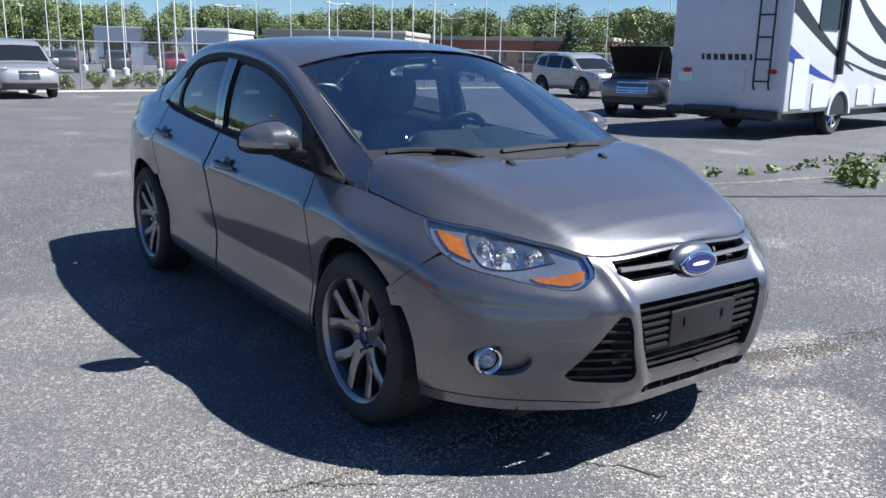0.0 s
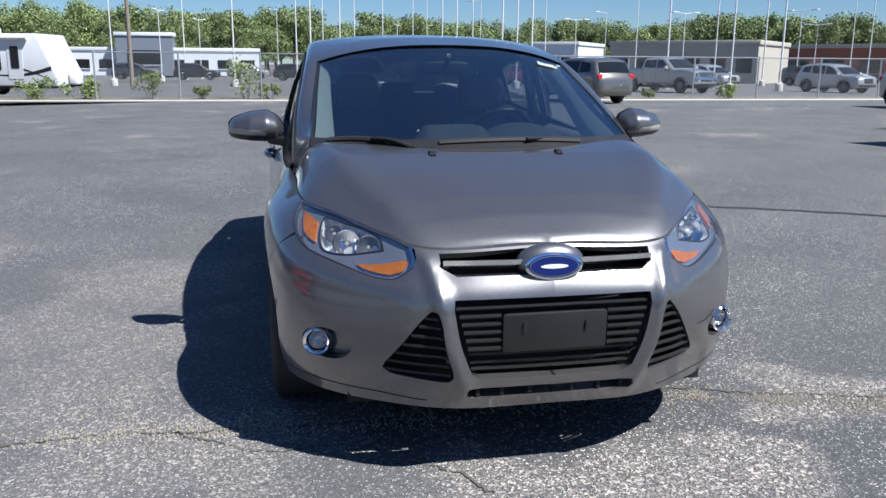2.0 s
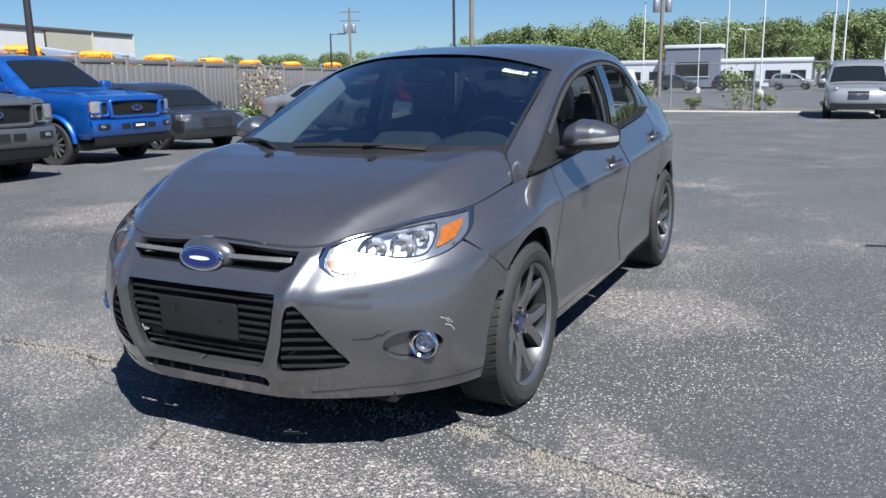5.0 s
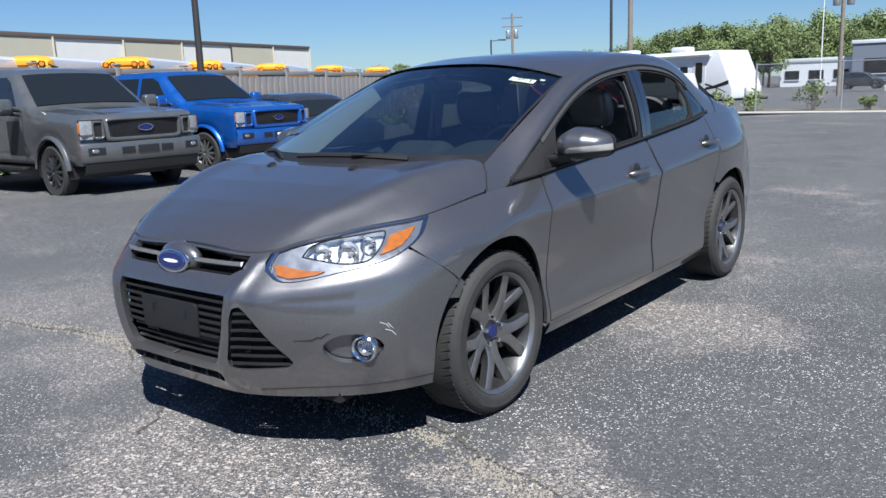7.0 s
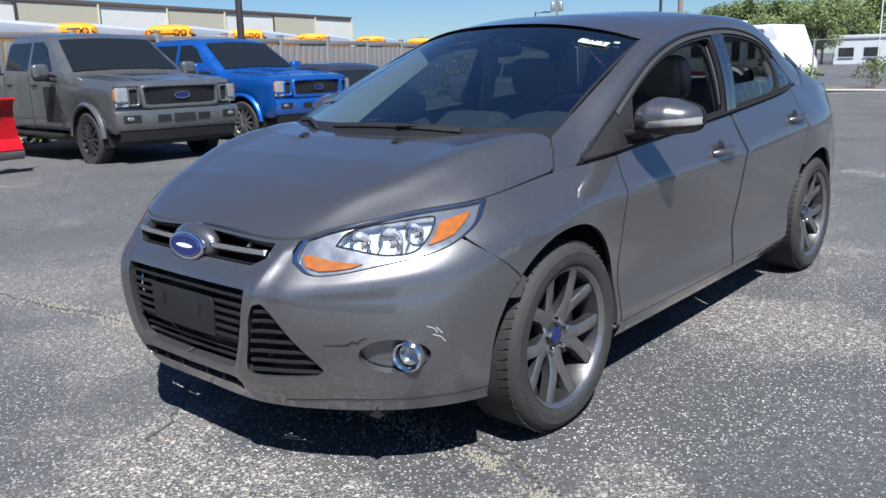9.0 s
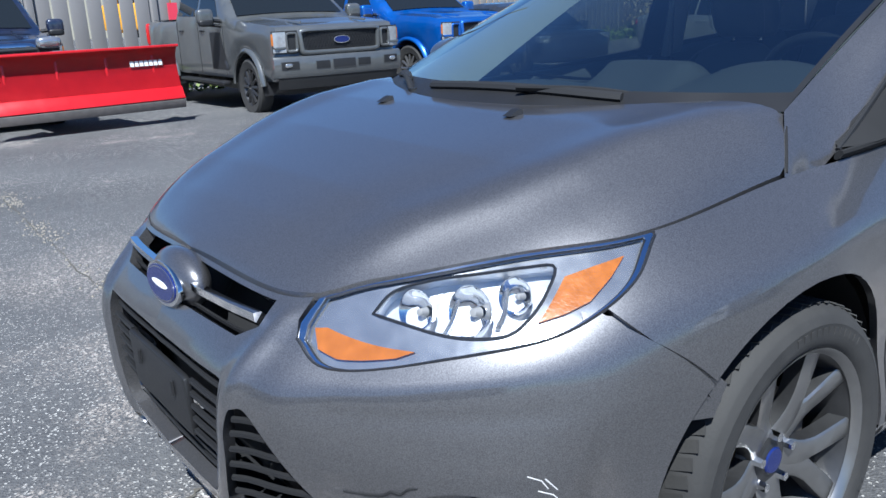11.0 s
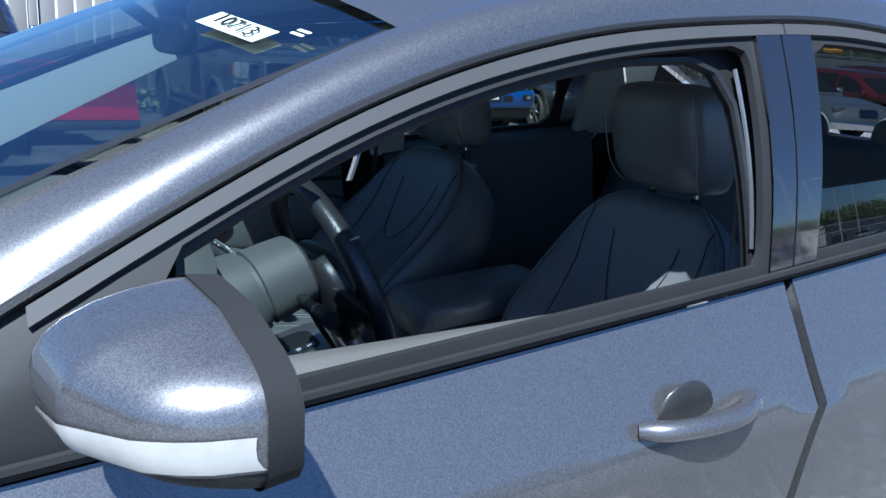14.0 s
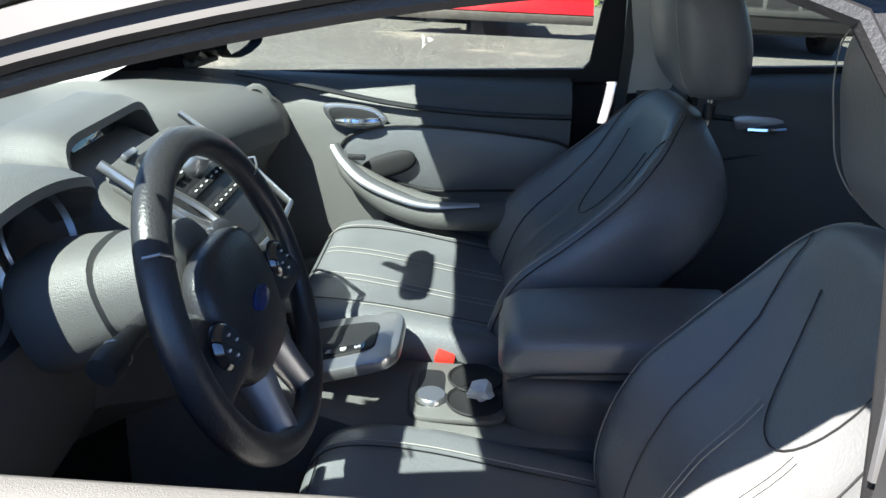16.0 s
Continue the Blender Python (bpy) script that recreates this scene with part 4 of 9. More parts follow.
# ---- wheels ----
def wheel(x, s):
    m = Matrix.Translation((x, s * (HUB_Y if x > 0 else HUB_Y - .020), HUB_Z)) @ Matrix.Rotation(-s * math.pi / 2, 4, "X")
    w = new("wheel")
    w.parent = car
    w.matrix_local = m
    R, W, L = TYRE_R, .112, .240
    prof = [(L, -W + .012), (.265, -W - .001), (.29, -W), (.308, -W + .010), (R - .004, -W + .028), (R, -.05), (R, .05), (R - .004, W - .028), (.308, W - .010), (.304, W - .007), (.29, W), (.286, W - .001), (.268, W + .001), (.252, W - .003), (L, W - .012), (L - .008, W - .03), (L - .008, -W + .03), (L, -W + .012)]
    ty = lathe("tyre", prof, RUBBER, w, 72, label="worn black tyre")
    bm = bmesh.new()
    for k in range(64):
        for off in (-1, 1):
            a = 2 * math.pi * (k + .25 * off) / 64
            bm_box(bm, (.0022, .022, .046), ((R - .0006) * math.cos(a), (R - .0006) * math.sin(a), off * .066), turn=Matrix.Rotation(a, 4, "Z") @ Matrix.Rotation(.35 * off, 4, "X"))
    part("tread", bm, RUBBER, ty)["kind"] = "stuff"
    bm = bmesh.new()
    for a0, a1 in ((.35, .95), (2.2, 2.75), (4.0, 4.9)):
        n = int((a1 - a0) / .075)
        for k in range(n):
            a = a0 + (a1 - a0) * (k + .5) / n
            bm_box(bm, (.016, .011, .0016), (.276 * math.cos(a), .276 * math.sin(a), W + .0006), turn=Matrix.Rotation(a, 4, "Z"))
    part("sidewall_relief", bm, RUBBER, ty, "raised bars on the tyre wall")["kind"] = "stuff"
    lathe("rim", [(L - .002, W - .014), (L - .012, W - .026), (.224, W - .034), (.214, W - .06), (.206, .0), (.208, -.06), (.225, -W + .01)], ALLOY_DARK, w, 56, label="dark grey alloy rim barrel")
    lathe("rim_lip", [(L - .012, W - .028), (L + .001, W - .014), (L + .001, W - .008), (L - .006, W - .012), (L - .014, W - .024)], ALLOY, w, 56, label="bright machined rim lip")
    lathe("brake_disc", [(.06, .005), (.140, .005), (.140, -.015), (.06, -.015)], STEEL, w, 40)
    lathe("brake_hub", [(0, .028), (.05, .028), (.062, .005), (.062, -.03)], RUST, w, 24, label="rusty brake hub")
    box("brake_caliper", (.07, .15, .07), (-.125, .03, -.005), STEEL, w, .018)
    # five arms, each forked towards the rim
    for k in range(5):
        a = 2 * math.pi * k / 5 + math.pi / 2
        for f in (-1, 1):
            bm = bmesh.new()
            rows = []
            for t in np.linspace(0, 1, 13):
                r = .040 + (L - .050) * t
                ang = a + f * float(np.interp(t, (0, .30, .45, 1), (.008, .011, .022, .074))) / r
                wd = float(np.interp(t, (0, .25, .5, 1), (.034, .0270, .0215, .0235)))
                z = float(np.interp(t, (0, .2, .6, 1), (.046, .056, .072, .084))) + f * .0006
                c, d = np.array([math.cos(ang), math.sin(ang), 0]), np.array([-math.sin(ang), math.cos(ang), 0])
                p, up = c * r, np.array([0, 0, 1.0])
                rows.append([p - d * wd * 1.12 + up * (z - .034), p - d * wd + up * (z - .004), p - d * wd * .78 + up * z, p + d * wd * .78 + up * z, p + d * wd + up * (z - .004), p + d * wd * 1.12 + up * (z - .034)])
            V = [[bm.verts.new(q) for q in row] for row in rows]
            for i in range(len(V) - 1):
                for j in range(5):
                    g = bm.faces.new((V[i][j], V[i][j + 1], V[i + 1][j + 1], V[i + 1][j]))
                    g.material_index = 1 if j in (0, 4) else 0
            part("spoke", bm, [ALLOY, ALLOY_DARK], w, "forked alloy spoke with machined face")
    lathe("hub_cap", [(0, .056), (.026, .055), (.032, .050), (.036, .049), (.060, .047), (.074, .036), (.078, .02)], ALLOY_DARK, w, 32)
    lathe("centre_badge", [(0, .0595), (.025, .0585), (.028, .055)], BLUE_OVAL, w, 24, label="dark blue wheel centre badge")
    for k in range(5):
        a = 2 * math.pi * (k + .5) / 5 + math.pi / 2
        bm = bmesh.new()
        bm_cyl(bm, .0115, .0095, .026, Matrix.Translation((.054 * math.cos(a), .054 * math.sin(a), .054)), 6)
        part("wheel_nut", bm, CHROME, w)
    return w


for x in (AXLE, -AXLE):
    for s in (1, -1):
        wheel(x, s)


# ---- front end: grilles, badge, lamps ----
def front_pt(y, z, off=0.0):
    q = front(abs(y), z)
    p, n = skin([q[0]], [q[1]])[0], skin_normal([q[0]], [q[1]])[0]
    p = p + n * off
    return np.array([p[0], p[1] * (1 if y >= 0 else -1), p[2]])


def grille_bar(name, y0, y1, z, r, mat, parent, off=-.012, flat=.5, drop=0.0, n=14, label=""):
    bm = bmesh.new()
    bm_tube(bm, [front_pt(y, z + drop * (abs(y) - abs(y0)), off) for y in np.linspace(y0, y1, n)], r, 6, flat)
    return part(name, bm, mat, parent, label)


grille = new("grille")
grille.parent = car
grille["label"] = "black slatted grille in two openings"
for y0, y1 in ((.02, .338), (-.02, -.338)):
    grille_bar("chrome_bar", y0, y1, .700, .024, CHROME, grille, -.004, .5, label="bright chrome grille bar")
    grille_bar("grille_slat", y0, y1, .676, .009, BLACK, grille, -.02)
    for z in (.578, .552, .526, .500, .474, .448):
        e = .315 - (.605 - z) * .26
        if z < .575:
            grille_bar("grille_slat", math.copysign(.172, y0), math.copysign(e, y0), z, .0085, BLACK, grille, -.012, .75)
        else:
            grille_bar("grille_slat", 0, math.copysign(e, y0), z, .008, BLACK, grille, -.02, .75)
    for z in (.425, .398, .374):
        e = .315 - (.605 - z) * .26
        grille_bar("grille_slat", 0, math.copysign(e, y0), z, .0075, BLACK, grille, -.03, .75)
    for y in (.07, .16, .235):
        p = front_pt(math.copysign(y, y0), .30, -.015)
        box("grille_tooth", (.02, .012, .034), tuple(p), TRIM, grille)
    for k, z in enumerate((.36, .392, .424, .456, .488, .520, .548)):
        a, b = .322 + (z - .335) * .22, .535 - (z - .36) * .70
        grille_bar("vent_slat", math.copysign(a, y0), math.copysign(b, y0), z, .0075, BLACK, grille, -.010, .8, n=8, label="black side vent slat")
plate = slab("number_plate_holder", rounded([(-.168, -.062), (.168, -.062), (.168, .062), (-.168, .062)], 4, .06), .014, BLACK, car,
             Matrix.Translation((2.218, 0, .497)) @ Matrix.Rotation(radians(90), 4, "Z") @ Matrix.Rotation(radians(92), 4, "X"), .004, label="empty black number plate bracket, scuffed")
for sx in (-.10, .10):
    box("bracket_slot", (.004, .008, .03), (2.236, sx, .515), TRIM, plate)
# badge: oval with a bright rim on a raised painted pod
bm = bmesh.new()
bmesh.ops.create_uvsphere(bm, u_segments=32, v_segments=16, radius=1, matrix=Matrix.Translation((2.155, 0, .700)) @ Matrix.Diagonal((.045, .112, .060, 1)))
part("badge_pod", bm, PAINT, car, "grey painted pod behind the badge")
oval = lambda ry, rz, n=40: [(ry * math.cos(a), rz * math.sin(a)) for a in np.linspace(0, 2 * math.pi, n, endpoint=False)]
badge_m = Matrix.Translation((2.186, 0, .693)) @ Matrix.Rotation(radians(90), 4, "Z") @ Matrix.Rotation(radians(82), 4, "X")
badge = slab("badge", oval(.093, .0435), .012, CHROME, car, badge_m, .003, label="oval chrome-rimmed badge")
slab("badge_face", oval(.083, .0355), .004, BLUE_OVAL, badge, badge_m @ Matrix.Translation((0, 0, .0105)), .001, label="dark blue enamel face")
slab("badge_line", oval(.079, .0320), .001, SATIN, badge, badge_m @ Matrix.Translation((0, 0, .0142)))
slab("badge_field", oval(.0765, .0298), .001, BLUE_OVAL, badge, badge_m @ Matrix.Translation((0, 0, .0150)))
slab("badge_mark", oval(.044, .0065), .001, WHITE, badge, badge_m @ Matrix.Translation((0, 0, .0160)), label="plain pale bar on the badge")


def shrink(loop, f, du=0.0, dv=0.0):
    c = np.mean(loop, axis=0)
    return (np.asarray(loop) - c) * f + c + [du, dv]


lamps = {}
for s in (1, -1):
    lamps[s] = new("headlamp")
    lamps[s].parent = car
    lamps[s]["label"] = "clear headlamp with chrome bezel and amber reflectors"
step_l = .022
skin_panel("lens", lamp_loop, LENS, lamps, lift=.001, edge=.0, step=step_l)
basin = spline([(1.99, 4.62), (2.12, 4.86), (2.42, 4.92), (2.72, 4.90), (3.05, 4.88), (3.24, 4.84), (3.13, 4.58), (2.98, 4.34), (2.82, 4.18), (2.56, 4.24), (2.22, 4.48), (1.99, 4.62)], np.linspace(0, 11, 44))[:-1]
skin_panel("bezel", shrink(lamp_loop, .995), CHROME, lamps, holes=[shrink(lamp_loop, .945)], lift=-.004, edge=.02, step=step_l, label="bright bezel round the lamp")
skin_panel("housing", shrink(lamp_loop, .985), LAMP_WHITE, lamps, holes=[basin], lift=-.016, edge=.012, step=step_l, label="pale silver lamp housing")
skin_panel("reflector", basin, LAMP_FACET, lamps, lift=-.052, edge=-.036, step=step_l, label="faceted chrome reflector basin")
amber_in = [(1.46, 4.38), (1.60, 4.42), (1.95, 4.28), (2.33, 4.12), (2.23, 4.05), (1.82, 3.99), (1.60, 4.06)]
skin_panel("turn_signal", np.array(amber_in), AMBER, lamps, lift=-.010, edge=.006, step=step_l, label="amber turn signal")
amber_out = [(3.28, 4.70), (3.50, 4.76), (3.76, 4.82), (3.60, 4.60), (3.39, 4.38), (3.20, 4.30), (3.02, 4.26)]
skin_panel("side_reflector", np.array(amber_out), AMBER, lamps, lift=-.010, edge=.006, step=step_l, label="amber side reflector")
for s in (1, -1):
    for (qu, qv), r in (((2.32, 4.64), .036), ((2.66, 4.56), .042), ((2.96, 4.66), .030)):
        p, n0 = skin([qu], [qv])[0], skin_normal([qu], [qv])[0]
        nn = n0 * .5 + np.array([1.0, 0, 0])
        m = Matrix.Translation(tuple((p - n0 * .040) * [1, s, 1])) @ Vector(tuple(nn * [1, s, 1])).to_track_quat("Z", "Y").to_matrix().to_4x4()
        lathe("bulb_bowl", [(r * 1.06, .016), (r, .014), (r * .86, .002), (r * .55, -.008), (0, -.012)], CHROME, lamps[s], 28, m, label="round chrome lamp bowl")
        lathe("bulb", [(0, .010), (r * .16, .008), (r * .22, -.008)], SIGNAL, lamps[s], 16, m)
    for loop, off, rr in ((basin, .015, .0028), (shrink(lamp_loop, .945), .010, .0022), (lamp_low, .002, .0030)):
        l3 = skin(loop[:, 0], loop[:, 1]) - skin_normal(loop[:, 0], loop[:, 1]) * off
        tube("lamp_line", [tuple(q) for q in l3 * [1, s, 1]], rr, BLACK, lamps[s], 6, 1, loop is not lamp_low, label="dark inner edge of the lamp")
    for du in (.30, .62):
        l3 = np.array([skin([u_], [v_])[0] - skin_normal([u_], [v_])[0] * .045 for u_, v_ in ((2.15 + du, 4.30 + .08 * du), (2.22 + du, 4.55), (2.28 + du, 4.86))])
        tube("reflector_rib", curve_of(l3 * [1, s, 1], 8), .004, LAMP_WHITE, lamps[s], 6)
    # fog lamp
    fl = new("fog_lamp")
    fl.parent = car
    fl["label"] = "round fog lamp in a chrome ring"
    m = Matrix.Translation((1.940, s * .712, .416)) @ Vector((1, s * .30, .0)).to_track_quat("Z", "Y").to_matrix().to_4x4() @ Matrix.Diagonal((.84, .84, .84, 1))
    lathe("chrome_ring", [(.050, -.03), (.058, -.01), (.056, .034), (.050, .040), (.043, .034), (.040, .012)], CHROME, fl, 32, m, label="chrome fog lamp ring")
    lathe("fog_reflector", [(.037, .015), (.028, .0), (.012, -.012), (0, -.014)], LAMP_WHITE, fl, 24, m)
    lathe("fog_lens", [(0, .024), (.02, .022), (.037, .016)], LENS, fl, 24, m)

skin_panel("fog_pocket", shrink(fog_uv, 1.02), PAINT, car, lift=-.036, edge=.0, step=.02, label="painted oval recess round the fog lamp")
for s in (1, -1):
    lip = np.column_stack([np.linspace(1.35, 3.9, 30), np.interp(np.linspace(1.35, 3.9, 30), [1.35, 2.0, 3.9], [.30, .42, .50])])
    tube("lip_seam", skin(lip[:, 0], lip[:, 1]) * [1, s, 1], .0022, BLACK, bumper, 5, label="dark seam above the bumper lip")

CHIP = material("bare_bumper_scratch", (.45, .44, .43), .7, vary=.3, scale=80)
c_ = spline([(1.97, 1.96), (2.14, 1.96), (2.23, 1.98), (2.28, 2.04), (2.33, 2.02), (2.38, 2.1), (2.43, 2.12)], np.linspace(0, 6, 20))
tube("bumper_crack", skin(c_[:, 0], c_[:, 1]) + skin_normal(c_[:, 0], c_[:, 1]) * .0008, [.0012 + .0016 * math.sin(math.pi * k / 19) for k in range(20)], DARK, bumper, 5, label="dark crack in the painted bumper")
for pts_ in [[(3.0, 2.3), (3.09, 2.24), (3.14, 2.14)], [(3.08, 2.12), (3.18, 2.06), (3.25, 1.94)], [(3.11, 2.26), (3.2, 2.12)]]:
    c_ = np.array(pts_)
    tube("bumper_scuff", skin(c_[:, 0], c_[:, 1]), .0012, CHIP, bumper, 5, label="pale scuff above the fog lamp")

# ---- bonnet fittings, cowl, wipers ----
WIPER = material("wiper_black", (.010, .010, .011), .7)
for s in (1, -1):
    z = float(hood_height(np.array([1.485]), np.array([.25]))[0])
    bm = bmesh.new()
    V = [bm.verts.new(p) for p in ((1.505, .238, z), (1.505, .262, z), (1.468, .266, z), (1.468, .234, z), (1.478, .240, z + .013), (1.478, .260, z + .013), (1.468, .262, z + .013), (1.468, .238, z + .013))]
    for f in ((0, 1, 5, 4), (1, 2, 6, 5), (2, 3, 7, 6), (3, 0, 4, 7), (4, 5, 6, 7)):
        bm.faces.new([V[i] for i in f])
    bmesh.ops.scale(bm, vec=(1, s, 1), verts=bm.verts)
    part("washer_nozzle", bm, BLACK, car)
cow = curve_of(COWL, 30)
loft("cowl_panel", [cow + [.012, 0, -.03], cow + [-.035, 0, -.018], cow + [-.10, 0, -.012]], BLACK, car, both=True, label="black cowl panel under the windscreen")


def screen_pt(f, y, off=.006):
    """A point of the windscreen: f from base to top at that y."""
    lo, hi = curve_of([(1.43, 0, .968), (1.41, .20, .968), (1.34, .42, .966), (1.25, .58, .966), (1.182, .695, .970)], 40), curve_of([(q[0] - .03, q[1], q[2] + .004) for q in ROOF_FRONT], 40)
    t = f
    a, b = np.array([np.interp(abs(y), lo[:, 1], lo[:, i]) for i in range(3)]), np.array([np.interp(abs(y), hi[:, 1], hi[:, i]) for i in range(3)])
    p = a * (1 - t) + b * t + np.array([1, 0, .6]) * .014 * math.sin(math.pi * t)
    n = np.array([.46, 0, .88])
    return np.array([p[0], y, p[2]]) + n * off


for _, base, tip, lift in (("l", (1.222, .50), -.20, .05), ("r", (1.36, -.30), -.62, .06)):
    wp = new("wiper")
    wp.parent = car
    wp["label"] = "black windscreen wiper resting at the base of the glass"
    b0 = np.array([base[0], base[1], .972])
    end = screen_pt(lift, (base[1] + tip) / 2, .022)
    mid = (b0 + end) / 2 + np.array([0, 0, .012])
    tube("wiper_arm", curve_of([b0, mid, end], 12), [.017 - .008 * k / 11 for k in range(12)], WIPER, wp, 8, .6)
    tube("wiper_blade", [screen_pt(lift + .02 * math.sin(3 * t), base[1] - .10 + (tip - base[1] + .10) * t, .010) for t in np.linspace(0, 1, 16)], .0075, WIPER, wp, 6, 1.5)
    rod("wiper_pivot", b0 - [0, 0, .02], b0 + [0, 0, .014], .014, BLACK, wp)

# paper sticker with the stock number, stuck inside the top of the windscreen
e0, e1 = screen_pt(.835, .440, .010), screen_pt(.835, .550, .010)
up = (screen_pt(.99, .46, -.004) - screen_pt(.885, .46, -.004))
up /= np.linalg.norm(up)
ax = (e1 - e0) / np.linalg.norm(e1 - e0)
nrm = np.cross(ax, up)
STICK = Matrix(((ax[0], up[0], nrm[0], e0[0]), (ax[1], up[1], nrm[1], e0[1]), (ax[2], up[2], nrm[2], e0[2]), (0, 0, 0, 1)))
STICKER_PAPER = material("pale_green_paper", (.56, .63, .54), .6, vary=.04)
INK = material("black_ink", (.01, .01, .01), .5)
sticker = slab("stock_sticker", [(0, 0), (.118, 0), (.118, .037), (0, .037)], .0006, STICKER_PAPER, car, STICK, label="pale green stock number sticker inside the windscreen")


def lettering(name, text, size, mat, parent, m, depth=.0004, squeeze=1.0):
    cu = bpy.data.curves.new(name, "FONT")
    cu.body, cu.size, cu.extrude, cu.align_x, cu.align_y = text, size, depth, "CENTER", "CENTER"
    tmp = bpy.data.objects.new(name, cu)
    me = bpy.data.meshes.new_from_object(tmp)
    bpy.data.objects.remove(tmp)
    me.materials.append(mat)
    ob = new(name, me)
    ob.parent = parent
    ob.matrix_local = m @ Matrix.Diagonal((squeeze, 1, 1, 1))
    return ob


lettering("stock_number", "10713", .033, INK, sticker, STICK @ Matrix.Translation((.059, .0180, .0032)), squeeze=1.12)
for k in range(2):
    slab("sticker_bar", [(.130, .042 + .010 * k), (.152, .042 + .010 * k), (.152, .047 + .010 * k), (.130, .047 + .010 * k)], .0006, STICKER_PAPER, sticker, STICK)


# short joint from the rear hood corner up to the windscreen base
for s in (1, -1):
    joint = [Vector((1.262, .757, 0)).lerp(Vector((1.184, .700, 0)), k / 9) for k in range(10)]
    tube("hood_corner_joint", [(v.x, s * v.y, float(hood_height(np.array([v.x]), np.array([v.y]))[0]) + .0005) for v in joint], .0032, DARK, car, 6)


# ---- mirrors and handles ----
def door_mirror(s):
    mi = new("door_mirror")
    mi.parent = doors_f[s]
    mi["label"] = "grey door mirror with turn signal strip"
    T = np.linspace(0, 1, 26)
    keys = [0, .10, .3, .6, .85, .95, 1]
    yy = .795 + .238 * T
    top, low = np.interp(T, keys, [1.030, 1.068, 1.093, 1.086, 1.066, 1.054, 1.036]), np.interp(T, keys, [.985, .962, .953, .956, .965, .973, .992])
    xf, xb = np.interp(T, keys, [.775, .828, .850, .836, .795, .762, .722]), np.interp(T, keys, [.728, .722, .716, .708, .703, .702, .702])
    split = np.interp(T, [0, .3, 1], [.978, .982, .992])

    def at_z(i, z, grow=0.0):
        """The shell's outer point at height z in section i."""
        c, h = (top[i] + low[i]) / 2, (top[i] - low[i]) / 2
        q = min(1.0, abs(z - c) / h)
        return (xb[i] + (xf[i] - xb[i]) * (1 - q ** 2.6) ** .55 + grow, s * (yy[i] + grow * .6), z)

    def shell(name, mat, z0, z1, i0=0, i1=26, grow=0.0, label="", n=14, caps=True):
        bm = bmesh.new()
        V = []
        for i in range(i0, i1):
            za, zb = z0(i), z1(i)
            ease = (1 - np.cos(np.linspace(0, math.pi, n))) / 2
            V.append([bm.verts.new(at_z(i, za + (zb - za) * e, grow)) for e in ease])
        for a, b in zip(V, V[1:]):
            for k in range(n - 1):
                bm.faces.new((a[k], a[k + 1], b[k + 1], b[k]))
        if caps:
            bm.faces.new(V[0]), bm.faces.new(V[-1])
        return part(name, bm, mat, mi, label, 70)

    shell("mirror_cap", PAINT, lambda i: split[i], lambda i: top[i], label="painted mirror cap")
    shell("mirror_base", BLACK, lambda i: low[i], lambda i: split[i], label="black lower mirror shell")
    shell("mirror_signal", SIGNAL, lambda i: split[i] + .004, lambda i: split[i] + .004 + .026 * float(np.interp(T[i], (.30, .40, 1), (.35, .85, 1))), 8, 26, .0022, "clear turn signal strip in the mirror", 6, False)
    bm = bmesh.new()
    loop = [(xb[i], yy[i], top[i]) for i in range(26)] + [(xb[i], yy[i], low[i]) for i in range(25, -1, -1)]
    mid_y, mid_z = .914, 1.02
    A, B = ([bm.verts.new((x + dx, s * (mid_y + (y - mid_y) * k), mid_z + (z - mid_z) * k)) for x, y, z in loop] for dx, k in ((.014, 1.022), (-.014, .985)))
    for k in range(len(loop)):
        j = (k + 1) % len(loop)
        bm.faces.new((A[k], A[j], B[j], B[k]))
    part("mirror_rim", bm, TRIM, mi, "black rear edge of the mirror housing", 60)
    S = [(yy[i], xb[i] + .004, 0, (top[i] - low[i]) / 2, (top[i] + low[i]) / 2) for i in range(26)]
    bm = bmesh.new()
    f = [bm.verts.new((cx, s * y, cz + rz * .9)) for y, cx, rx, rz, cz in S[2:-1:2]] + [bm.verts.new((cx, s * y, cz - rz * .9)) for y, cx, rx, rz, cz in S[2:-1:2][::-1]]
    bm.faces.new(f)
    part("mirror_glass", bm, CHROME, mi, "mirror glass")
    tube("mirror_arm", curve_of([(.825, s * .765, .955), (.805, s * .80, .957), (.775, s * .86, .966)], 10), .028, BLACK, mi, 10, .55)
    return mi


